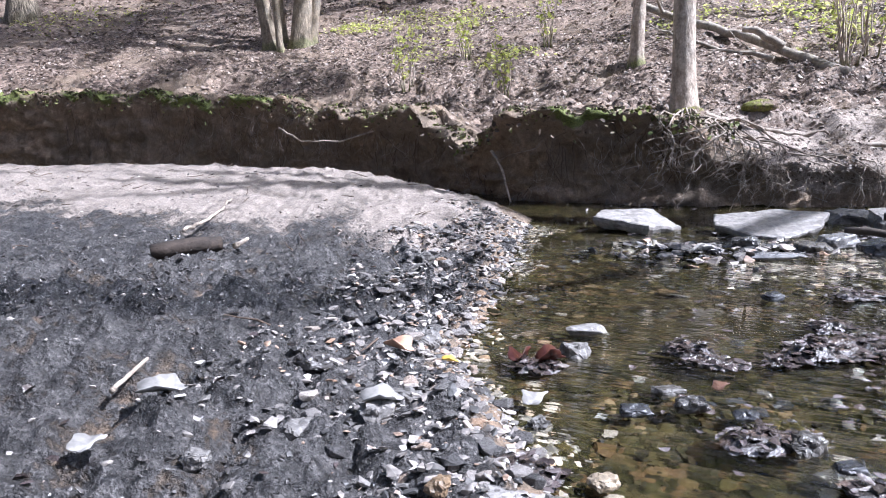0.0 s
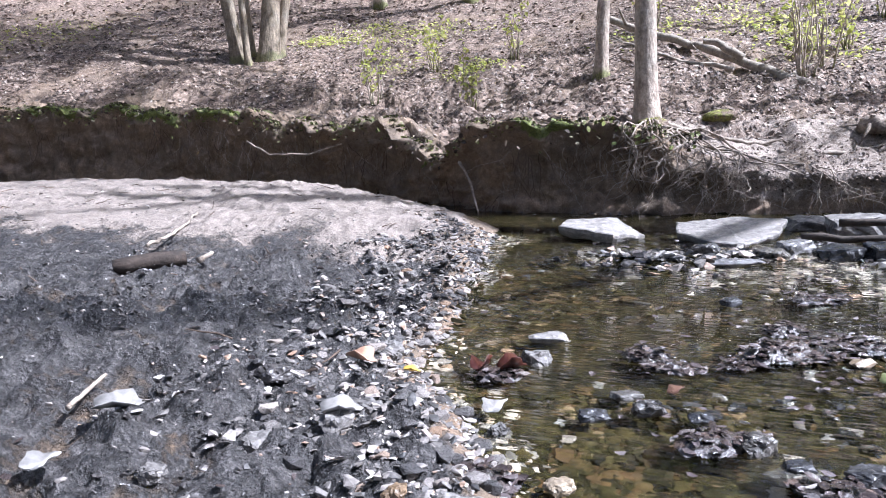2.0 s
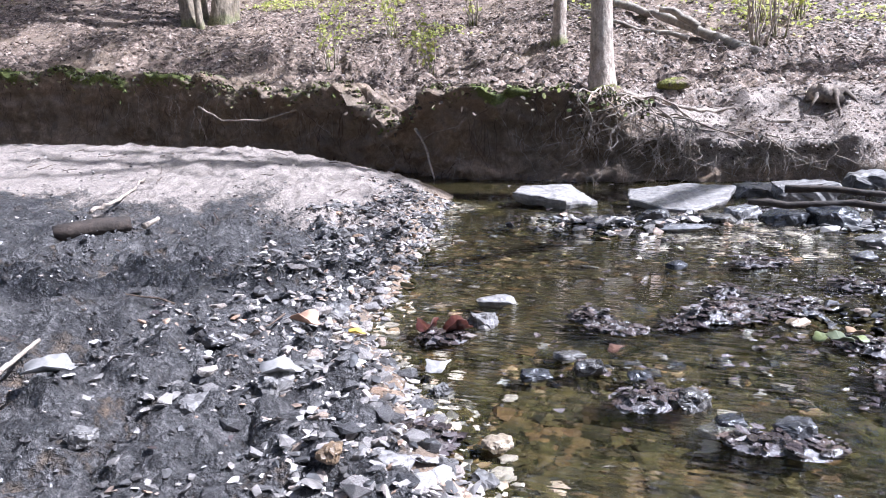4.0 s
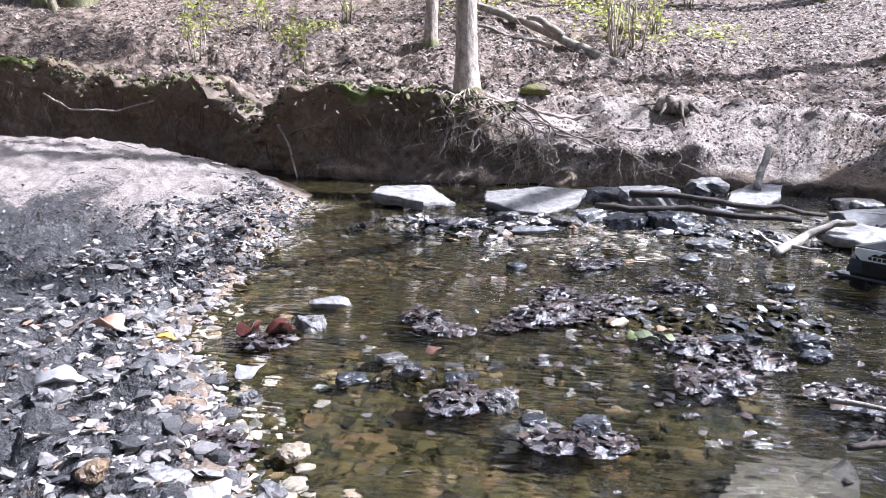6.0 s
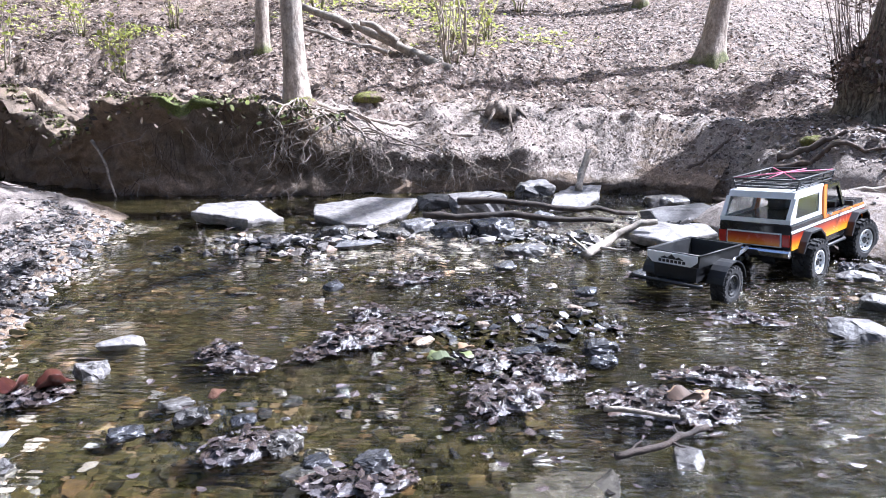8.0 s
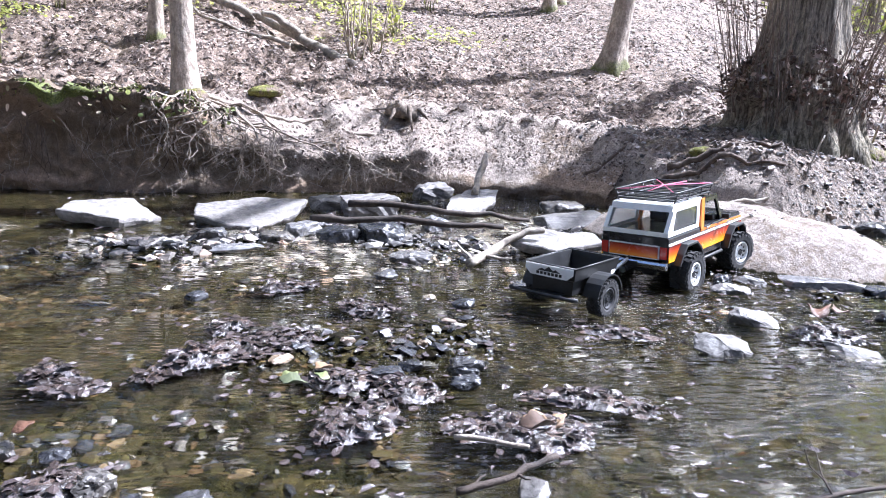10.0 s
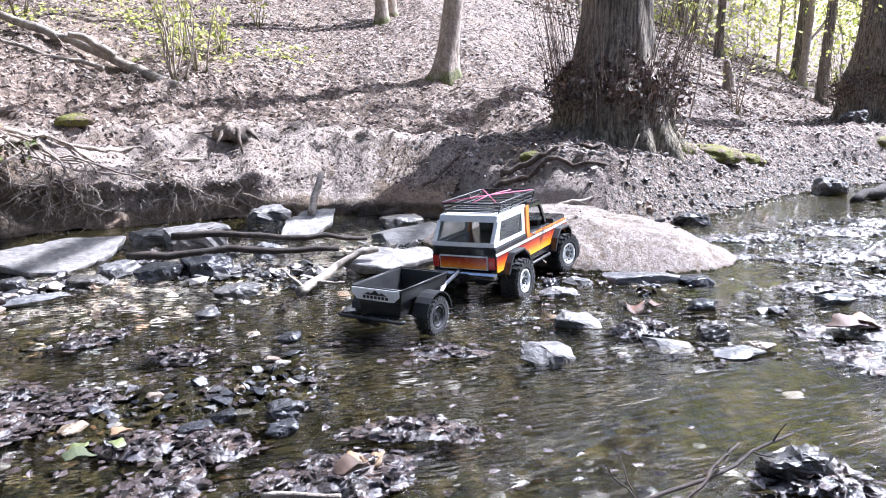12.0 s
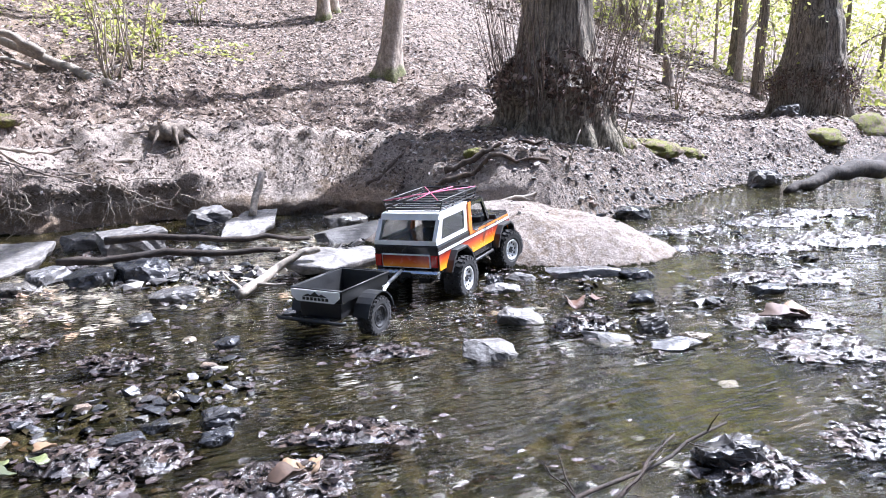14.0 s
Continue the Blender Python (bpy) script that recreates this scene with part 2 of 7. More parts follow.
def fbm(x, y, scale, octaves=4, seed=0):
    """Smooth value noise, about -1 to 1."""
    out, amp, tot = np.zeros_like(x), 1.0, 0.0
    for o in range(octaves):
        u, v = x * scale + seed * 17.3 + o * 5.1, y * scale - seed * 9.7 + o * 3.3
        i, j = np.floor(u), np.floor(v)
        f, g = u - i, v - j
        f, g = f * f * (3 - 2 * f), g * g * (3 - 2 * g)

        def h(a, b):
            q = np.sin(a * 127.1 + b * 311.7 + seed * 7.7) * 43758.5453
            return (q - np.floor(q)) * 2 - 1

        out += amp * ((h(i, j) * (1 - f) + h(i + 1, j) * f) * (1 - g) + (h(i, j + 1) * (1 - f) + h(i + 1, j + 1) * f) * g)
        tot += amp
        amp, scale = amp * 0.5, scale * 2.03
    return out / tot * 1.6


def step(a, b, v):
    s = np.clip((v - a) / (b - a), 0, 1)
    return s * s * (3 - 2 * s)


def inside(poly, x, y):
    """Signed distance to a closed outline, positive inside."""
    best, odd = np.full(x.shape, 1e9), np.zeros(x.shape, bool)
    for (ax, ay), (bx, by) in zip(poly, poly[1:] + poly[:1]):
        dx, dy = bx - ax, by - ay
        k = np.clip(((x - ax) * dx + (y - ay) * dy) / (dx * dx + dy * dy), 0, 1)
        best = np.minimum(best, np.hypot(x - ax - k * dx, y - ay - k * dy))
        if ay != by:
            odd ^= ((ay > y) != (by > y)) & (x < (bx - ax) * (y - ay) / (by - ay) + ax)
    return np.where(odd, best, -best)


BAR = [(0.08, -0.6), (0.06, 0.6), (0.01, 0.91), (0.0, 1.02), (-0.04, 1.12), (-0.07, 1.22), (-0.1, 1.35), (-0.06, 1.5), (-0.02, 1.7), (0.03, 1.96),
       (0.11, 2.33), (0.23, 2.67), (0.2, 2.98), (-0.05, 3.42), (-0.5, 3.95), (-1.2, 4.3), (-2.5, 4.6), (-9, 4.9), (-9, -40), (0, -40)]
NORTH = [(-400, 20), (-30, 8), (-9, 5.6), (-4, 5.2), (-2.5, 5.0), (-1.5, 4.8), (-0.7, 4.5), (-0.2, 4.1), (0.1, 3.7), (0.25, 3.4), (0.6, 3.28), (0.95, 3.13),
         (1.35, 3.06), (1.7, 2.98), (2.1, 2.8), (2.35, 2.6), (2.45, 2.3), (2.45, 2.0), (2.5, 1.78), (2.62, 1.62), (2.85, 1.57), (3.1, 1.6), (3.6, 1.62),
         (4.4, 1.64), (5.2, 1.52), (6, 1.3), (9, 0.9), (30, -2), (400, -30), (400, 400), (-400, 400)]
SOUTH = [(0.0, 0.1), (0.6, 0.16), (1.5, -0.1), (3, -0.3), (4.2, 0.5), (4.5, 0.85), (5.2, 0.95), (6.2, 0.75), (9, 0.3), (30, -3), (400, -40), (400, -400), (-400, -400), (-400, -40), (-9, -40), (0, -40)]


def blob(x, y, cx, cy, rx, ry):
    return np.exp(-(((x - cx) / rx) ** 2 + ((y - cy) / ry) ** 2))


def mound_r(x, y):
    """Distance from the middle of the silt mound, 1 at its edge."""
    return np.hypot(((x - 2.32) * 0.35 - (y - 1.64) * 0.94) / 0.58, ((x - 2.32) * 0.94 + (y - 1.64) * 0.35) / 0.36)


def riffle(x, y):
    """Where stones break the water."""
    f = 0.5 * blob(x, y, 0.9, 0.95, 0.32, 0.3) + 0.5 * blob(x, y, 0.6, 1.2, 0.3, 0.2) + 0.9 * blob(x, y, 1.45, 1.95, 0.85, 0.3) + 0.8 * blob(x, y, 0.75, 2.3, 0.5, 0.2)
    f = f + 0.9 * blob(x, y, 2.7, 0.85, 0.8, 0.3) + 0.8 * blob(x, y, 2.0, 1.15, 0.4, 0.12) + 0.5 * blob(x, y, 1.0, 1.35, 0.5, 0.2) + 0.8 * blob(x, y, 1.6, 0.3, 0.35, 0.12) + 0.8 * blob(x, y, 3.6, 1.15, 0.6, 0.2) + 0.9 * blob(x, y, 3.2, 1.25, 0.5, 0.2) + 0.8 * blob(x, y, 2.65, 1.28, 0.3, 0.1)
    return np.clip(f * (0.55 + 0.9 * fbm(x, y, 5, 3, 9)), 0, 1) * step(0.02, -0.06, inside(BAR, x, y)) * step(0.05, -0.02, inside(NORTH, x, y)) * step(0.95, 1.1, mound_r(x, y))


def lay(x, y):
    """Ground height and the strength of each soil at points of the plan."""
    x, y = np.asarray(x, float), np.asarray(y, float)
    wob = 0.035 * fbm(x, y, 4, 3, 1)
    bar, north, south = inside(BAR, x, y) + wob, inside(NORTH, x, y) + 0.02 * fbm(x, y, 6, 3, 2), inside(SOUTH, x, y) + wob
    n1, n2, n3 = fbm(x, y, 2.2, 4, 3), fbm(x, y, 11, 3, 4), fbm(x, y, 27, 2, 5)
    near = step(2.6, 0.9, north)
    n2, n3 = n2 * (0.25 + 0.75 * near), n3 * near
    bed = -0.042 + 0.012 * n1 + 0.01 * n2 + 0.006 * n3 + 0.042 * np.clip(riffle(x, y) * 1.5, 0, 1)
    land = np.maximum(np.maximum(bar, north), south)
    z = bed * step(0.02, -0.14, land) - 0.008 * step(0.02, -0.05, land)
    # silt bar
    up = 0.052 * (1 - np.exp(-np.maximum(bar, 0) / 0.13))
    up = up + 0.075 * step(2.3, 3.5, y) * step(0, 0.45, bar) + 0.03 * step(2.3, 2.7, y) * step(0, 0.25, bar)
    rough = (0.012 * n1 + 0.017 * n2 + 0.017 * n3 + 0.011 * fbm(x, y, 58, 2, 6) * near) * (1 - 0.55 * step(2.0, 2.7, y))
    z = np.where(bar > 0, up + rough * step(0, 0.1, bar), z)
    # far bank: a cut face, a shelf and the hill
    top = np.interp(x, [-9, -2.5, -1.2, -0.6, -0.13, 0.02, 0.12, 0.25, 0.35, 0.8, 1.05, 1.3, 1.9, 2.5, 2.8, 3.2, 4, 6],
                    [0.6, 0.55, 0.48, 0.43, 0.42, 0.41, 0.385, 0.4, 0.41, 0.39, 0.38, 0.36, 0.38, 0.35, 0.31, 0.29, 0.28, 0.3])
    cut = np.interp(x, [-9, -0.6, -0.12, 0.0, 0.1, 0.21, 0.28, 0.38, 0.9, 1.1, 1.3, 1.9, 2.3, 2.6, 2.9, 3.3], [1, 1, 0.95, 0.8, 0.6, 0.57, 0.82, 0.95, 0.95, 0.75, 0.42, 0.4, 0.35, 0.12, 0.08, 0.05])
    face = top * cut * step(0.05, 0.13, north) * (1 + 0.06 * n2)
    shelf = top * (1 - cut) * step(0.0, 1.0, north / np.interp(x, [-0.1, 0.08, 0.21, 0.32, 1.2, 2.2, 2.6, 3.1, 3.65, 4.3], [0.45, 0.8, 0.8, 0.45, 0.45, 0.42, 0.34, 0.38, 0.42, 0.55]))
    slope = np.interp(x, [-3, 2, 4, 6, 9, 14], [0.36, 0.36, 0.37, 0.43, 0.46, 0.4])
    flat = np.interp(x, [3.2, 5, 7, 9, 14], [0.6, 0.85, 1.6, 2.4, 3.6])
    rise = slope * np.maximum(north - flat, 0) * step(flat - 0.1, flat + 0.7, north) + 0.004 * np.maximum(north - 3, 0) ** 1.5
    bank = face + shelf + np.minimum(rise, 14) + step(0.05, 0.3, north) * (0.03 * n1 + 0.012 * n2 + 0.006 * n3) + step(0.0, 0.03, north) * (0.012 * n2) - 0.15 * np.clip(2.2 * blob(x, y, 1.42, 3.45, 0.16, 0.055), 0, 1)
    z = np.where(north > 0, np.maximum(bank, z), z)
    # the near side, behind the camera
    back = 0.05 * (1 - np.exp(-np.maximum(south, 0) / 0.15)) + 0.12 * np.maximum(south - 0.6, 0) + 0.02 * n2
    z = np.where((south > 0) & (bar <= 0), np.minimum(back, 3.0), z)
    # silt mound in the creek
    r = mound_r(x, y) + 0.06 * n1
    hump = 0.15 * (1 - np.clip(r, 0, 1) ** 2.6) + 0.014 * n1 + 0.01 * n2
    z = np.where(r < 1, np.maximum(z, hump - 0.02), z)
    mound = step(1.05, 0.92, r)
    litter = np.maximum(step(0.12, 0.5, north) * np.maximum(1 - cut, step(0.05, 0.25, north)), 0) * (0.72 + 0.5 * n1)
    path = step(0.03, 0.12, north) * step(1.1, 0.55, north) * step(0.75, 1.2, x) * step(3.1, 2.6, x)
    litter = np.maximum(litter, step(2.5, 2.9, x) * step(0.04, 0.25, north) * (0.75 + 0.3 * n1))
    litter = litter * (1 - 0.42 * path)
    sand = np.clip(np.maximum.reduce([step(1.75, 2.35, y + 0.25 * n1) * step(0.02, 0.2, bar), mound * (0.64 + 0.12 * n1), path * (0.62 + 0.4 * n1)]), 0, 1)
    mud = np.clip(step(0.0, 0.1, np.maximum(bar, south)) * step(2.55, 1.9, y + 0.3 * n1 + 0.35 * step(-0.9, -0.2, x) - 0.4) * (0.85 + 0.3 * n2) + 0.9 * step(0.0, 0.03, south) * (bar < 0), 0, 1)
    gravel = step(-0.05, 0.03, north) * step(2.4, 2.9, x) * step(0.7, 0.2, north)
    moss = np.clip(step(0.0, 0.05, north) * step(0.2, 0.06, north) * step(1.0, 0.2, x) * step(0.6, 0.95, z / np.maximum(top, 0.1)) * (0.5 + 1.0 * n1), 0, 1)
    under = np.clip(step(0.012, -0.004, z), 0, 1)
    under = np.maximum(under, step(0.03, -0.04, np.maximum(np.maximum(bar, north), south)) * (r > 1.06))
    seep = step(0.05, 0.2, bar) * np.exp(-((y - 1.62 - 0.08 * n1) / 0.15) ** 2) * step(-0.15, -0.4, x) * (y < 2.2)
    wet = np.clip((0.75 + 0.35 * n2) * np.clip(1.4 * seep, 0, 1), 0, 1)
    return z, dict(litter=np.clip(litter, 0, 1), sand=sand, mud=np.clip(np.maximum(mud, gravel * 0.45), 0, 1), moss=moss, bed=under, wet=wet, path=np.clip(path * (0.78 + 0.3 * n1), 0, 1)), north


def height(x, y):
    return float(lay(np.array([x]), np.array([y]))[0][0])


def mesh_of(name, verts, faces, material, smooth=True):
    me = bpy.data.meshes.new(name)
    me.from_pydata(verts, [], faces)
    me.materials.append(material)
    if smooth:
        me.shade_smooth()
    return me


def fast_mesh(name, co, quads, material, smooth=True):
    """A mesh from arrays: points (n, 3) and faces (m, 3 or 4)."""
    me = bpy.data.meshes.new(name)
    k = quads.shape[1]
    me.vertices.add(len(co))
    me.vertices.foreach_set("co", np.ascontiguousarray(co, np.float32).ravel())
    me.loops.add(quads.size)
    me.loops.foreach_set("vertex_index", quads.astype(np.int32).ravel())
    me.polygons.add(len(quads))
    me.polygons.foreach_set("loop_start", np.arange(0, quads.size, k, dtype=np.int32))
    me.polygons.foreach_set("use_smooth", np.full(len(quads), smooth))
    me.update(calc_edges=True)
    me.materials.append(material)
    return me


def spread(a, b, fine, growth, far):
    mid = list(np.arange(a, b + fine / 2, fine))
    lo, hi, d = [a], [b], fine
    while hi[-1] < far:
        d *= growth
        hi.append(hi[-1] + d)
        lo.append(lo[-1] - d)
    return np.array(lo[:0:-1] + mid + hi[1:])


def tube(verts, faces, pts, radii, seg=8, rough=0.0, cap=True):
    """Adds a bent round bar through pts to vertex and face lists."""
    pts = [Vector(p) for p in pts]
    start = len(verts)
    side = None
    for i, p in enumerate(pts):
        d = (pts[min(i + 1, len(pts) - 1)] - pts[max(i - 1, 0)]).normalized()
        if side is None:
            side = d.orthogonal().normalized()
        side = (side - d * side.dot(d)).normalized()
        up = d.cross(side)
        for s in range(seg):
            a = 2 * math.pi * s / seg
            r = radii[i] * (1 + (rnd(-rough, rough) if rough else 0))
            verts.append(p + (side * math.cos(a) + up * math.sin(a)) * r)
    for i in range(len(pts) - 1):
        for s in range(seg):
            a, b = start + i * seg + s, start + i * seg + (s + 1) % seg
            faces.append((a, b, b + seg, a + seg))
    if cap:
        faces.append(tuple(range(start + seg - 1, start - 1, -1)))
        e = start + (len(pts) - 1) * seg
        faces.append(tuple(range(e, e + seg)))


def bend(a, b, n, wobble, sag=0.0):
    """A crooked line from a to b."""
    a, b = Vector(a), Vector(b)
    out = []
    for i in range(n + 1):
        k = i / n
        w = wobble * math.sin(math.pi * k)
        out.append(a.lerp(b, k) + Vector((rnd(-w, w), rnd(-w, w), rnd(-w, w) - sag * 4 * k * (1 - k))))
    return out


def leaf_cloud(name, centres, spreads, count, size, material, flat=0.0, rng=None):
    """One mesh of many small folded leaves round the centres."""
    rng = rng or np.random.default_rng(5)
    centres, spreads = np.asarray(centres, float), np.asarray(spreads, float)
    pick = rng.integers(0, len(centres), count)
    p = centres[pick] + rng.normal(0, 1, (count, 3)) * spreads[pick][:, None] * np.array([1, 1, 0.7])
    return leaves_at(name, p, size, material, flat, rng)


def slope_of(p):
    """The ground's upward normals at points of the plan."""
    d = 0.03
    x, y = p[:, 0], p[:, 1]
    gx = (lay(x + d, y)[0] - lay(x - d, y)[0]) / (2 * d)
    gy = (lay(x, y + d)[0] - lay(x, y - d)[0]) / (2 * d)
    v = np.stack([-gx, -gy, np.ones(len(x))], 1)
    return v / np.linalg.norm(v, axis=1)[:, None]


def leaves_at(name, p, size, material, flat, rng, oval=False, up=None):
    """One mesh of small folded leaves at the places p; oval ones have a rounder outline."""
    count = len(p)
    nrm = rng.normal(0, 1, (count, 3)) * (1 - flat) + (np.array([[0, 0, 1]]) if up is None else up) * (flat * 2.2)
    nrm /= np.linalg.norm(nrm, axis=1)[:, None]
    a = np.cross(nrm, rng.normal(0, 1, (count, 3)))
    a /= np.linalg.norm(a, axis=1)[:, None]
    b = np.cross(nrm, a)
    s = rng.uniform(size[0], size[1], count)[:, None]
    w = s * rng.uniform(0.35, 0.75, (count, 1))
    curl = nrm * s * rng.uniform(-0.1, 0.5, (count, 1))
    if oval:
        tip = nrm * s * rng.uniform(-0.2, 0.45, (count, 1))
        k1, k2 = rng.uniform(0.3, 0.6, (count, 1)), rng.uniform(0.2, 0.55, (count, 1))
        co = np.stack([p - a * s + tip, p - a * s * k1 + b * w + curl, p + a * s * k2 + b * w * 0.9 + curl, p + a * s + tip * 0.7, p + a * s * k1 - b * w * 0.9 + curl * 0.8, p - a * s * k2 - b * w + curl * 0.8], 1).reshape(-1, 3)
        i = np.arange(count)[:, None] * 6
        return fast_mesh(name, co, np.concatenate([i + np.array([[0, 1, 2, 3]]), i + np.array([[0, 3, 4, 5]])], 0), material, False)
    co = np.stack([p - a * s, p + b * w + curl, p + a * s, p - b * w + curl * 0.8], 1).reshape(-1, 3)
    i = np.arange(count)[:, None] * 4
    tri = np.concatenate([i + np.array([[0, 1, 2]]), i + np.array([[0, 2, 3]])], 0)
    return fast_mesh(name, co, tri, material, False)


def part(name, me, parent, label=""):
    """A mesh as one part under a thing."""
    ob = new(name, me)
    ob.parent = parent
    return tagged(ob, label)


# ---- ground and water ----
gx = np.unique(np.concatenate([spread(-2.6, 5.6, 0.026, 1.16, 420), np.arange(-0.95, 2.8, 0.013)]).round(3))
gy = np.unique(np.concatenate([spread(0.3, 5.2, 0.026, 1.16, 420), np.arange(0.7, 1.9, 0.012)]).round(3))
X, Y = np.meshgrid(gx, gy)
Z, soils, _ = lay(X.ravel(), Y.ravel())
nx, ny = len(gx), len(gy)
cell = (np.arange(ny - 1)[:, None] * nx + np.arange(nx - 1)[None]).ravel()[:, None] + np.array([[0, 1, nx + 1, nx]])
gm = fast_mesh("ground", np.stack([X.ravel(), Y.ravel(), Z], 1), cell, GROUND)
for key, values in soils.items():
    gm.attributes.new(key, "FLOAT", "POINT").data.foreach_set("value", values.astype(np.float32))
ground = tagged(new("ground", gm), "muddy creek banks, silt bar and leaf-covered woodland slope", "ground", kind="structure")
wx = np.unique(np.concatenate([np.arange(-12, 40.1, 1.0), np.arange(-0.4, 5.0, 0.04)]).round(4))
wy = np.unique(np.concatenate([np.arange(-6, 9.1, 1.0), np.arange(0.2, 3.2, 0.04)]).round(4))
WX, WY = (g.ravel() for g in np.meshgrid(wx, wy))
wc = (np.arange(len(wy) - 1)[:, None] * len(wx) + np.arange(len(wx) - 1)[None]).ravel()[:, None] + np.array([[0, 1, len(wx) + 1, len(wx)]])
wm = fast_mesh("water", np.stack([WX, WY, np.zeros(WX.size)], 1), wc, WATER)
still = np.maximum.reduce([blob(WX, WY, 1.52, 0.62, 0.26, 0.16), blob(WX, WY, 2.3, 1.02, 0.35, 0.12), blob(WX, WY, 4.0, 1.4, 0.6, 0.2), blob(WX, WY, 2.75, 1.32, 0.3, 0.12), blob(WX, WY, 3.2, 1.0, 0.3, 0.12), blob(WX, WY, 0.6, 3.0, 0.8, 0.25)])
chop = np.clip(0.12 + 0.34 * step(0.35, 0.8, WX) + 0.2 * step(0.7, 1.2, WX) + 0.9 * riffle(WX, WY) + 0.7 * fbm(WX, WY * 1.7, 3, 3, 41), 0.05, 1) * (1 - np.clip(1.6 * still, 0, 0.87))
wm.attributes.new("chop", "FLOAT", "POINT").data.foreach_set("value", chop.astype(np.float32))
water = tagged(new("water", wm), "shallow clear brownish creek water with small ripples", "water", kind="structure")
water.visible_shadow = False


def cut_bank():
    """The undercut earth face of the far bank, with ledges and hollows."""
    foot = [Vector((x, y)) for x, y in NORTH[3:17]]
    line = []
    for a, b in zip(foot, foot[1:]):
        n = max(2, int((b - a).length / 0.022))
        line += [a.lerp(b, k / n) for k in range(n)]
    line = [sum((line[max(0, min(len(line) - 1, i + d))] for d in range(-5, 6)), Vector((0, 0))) / 11 for i in range(len(line))]
    P = np.array([p[:] for p in line])
    T = np.gradient(P, axis=0)
    T /= np.linalg.norm(T, axis=1)[:, None]
    N = np.stack([-T[:, 1], T[:, 0]], 1)                 # into the bank
    deep = np.interp(P[:, 0], [0.8, 1.3], [0.17, 0.3])
    rim = lay(P[:, 0] + N[:, 0] * deep, P[:, 1] + N[:, 1] * deep)[0]
    s = np.arange(len(P)) * 0.022
    rows, v = 30, np.linspace(0, 1, 30)
    S, V = np.meshgrid(s, v)
    up = np.clip(V / 0.86, 0, 1)
    back = np.clip((V - 0.86) / 0.14, 0, 1)
    z = -0.03 + (rim[None] + 0.03) * (up ** 0.9) + 0.012 * fbm(S, V * 3, 8, 3, 31) * (1 - back) * (up > 0.05)
    slack = np.clip((rim[None] - 0.1) / 0.25, 0.15, 1)
    left = step(1.35, 0.7, np.broadcast_to(P[None, :, 0], z.shape))
    worn = step(1.75, 2.15, np.broadcast_to(P[None, :, 0], z.shape))
    off = (0.045 * np.sin(np.pi * np.clip(up * 1.15, 0, 1)) - 0.02 * step(0.75, 1.0, up)) * slack * left + (worn * 0.29 * np.clip((up - 0.22) / 0.78, 0, 1) ** 0.9 + (1 - worn) * (0.022 * np.sin(np.pi * np.clip(up / 0.5, 0, 1)) - 0.008 * step(0.36, 0.54, up) + 0.02 * up + 0.03 * fbm(S, 0 * z, 7, 3, 39) + 0.33 * np.clip((up - 0.52) / 0.48, 0, 1) ** 1.35)) * (1 - left) + (0.032 * fbm(S, z * 1.6, 6, 4, 33) + 0.03 * fbm(S, z * 1.5, 24, 5, 34)) * (0.35 + 0.65 * left)
    off = off * (1 - back) + back * (deep[None] + 0.05)
    z = z * (1 - back) + back * (rim[None] - 0.004)
    co = np.stack([P[None, :, 0] + N[None, :, 0] * off, P[None, :, 1] + N[None, :, 1] * off, z], 2).reshape(-1, 3)
    m = len(P)
    q = (np.arange(rows - 1)[:, None] * m + np.arange(m - 1)[None]).ravel()[:, None] + np.array([[0, 1, m + 1, m]])
    me = fast_mesh("bank_face", co, q, GROUND)
    x = np.broadcast_to(P[None, :, 0], z.shape)
    soil = dict(litter=np.clip(0.8 * step(0.9, 1, V) + 0.25 * step(0.82, 0.9, V) + (0.35 + 0.3 * fbm(S, V * 0.4, 12, 3, 37)) * step(1.1, 1.5, x) * step(0.35, 0.6, V), 0, 1), sand=(0.42 + 0.3 * fbm(S, V * 0.4, 9, 3, 36)) * step(1.1, 1.5, x) * step(0.2, 0.45, V), mud=0.5 * step(0.14, 0.02, V), bed=np.zeros_like(z), wet=np.zeros_like(z),
                path=(0.7 + 0.25 * fbm(S, V * 0.4, 9, 3, 38)) * step(1.05, 1.3, x) * step(2.5, 2.2, x) * step(0.1, 0.3, V),
                moss=np.clip(step(0.7, 0.86, V) * step(1.1, 0.6, x) * (1 - step(-0.25, -0.1, x) * step(0.4, 0.3, x)) * (0.48 + 1.0 * fbm(S, V, 5, 3, 35)), 0, 1))
    for key, values in soil.items():
        me.attributes.new(key, "FLOAT", "POINT").data.foreach_set("value", values.astype(np.float32).ravel())
    # leaves, moss and grass that hang over the rim
    r = np.random.default_rng(17)
    k = r.integers(0, m, 9000)
    w = r.normal(0.03, 0.035, 9000)
    keep = P[k, 0] < 1.1
    k, w = k[keep], w[keep]
    zz = rim[k] - np.clip(0.03 - w, 0, 1) * r.uniform(0.2, 1.3, len(k)) + r.uniform(0, 0.01, len(k))
    rim_mesh = leaves_at("rim_fringe", np.stack([P[k, 0] + N[k, 0] * w, P[k, 1] + N[k, 1] * w, zz], 1), (0.006, 0.016), RIMLEAF, 0.25, r, True)
    tagged(new("rim_fringe", rim_mesh), "dead leaves, moss and grass over the rim of the bank", "undergrowth", kind="stuff")
    pick = r.integers(0, len(co), 60000)
    pick = pick[(x.ravel()[pick] > 1.0) & (V.ravel()[pick] > 0.3) & (r.uniform(0, 1, 60000) < 0.25 + 0.75 * V.ravel()[pick])][:18000]
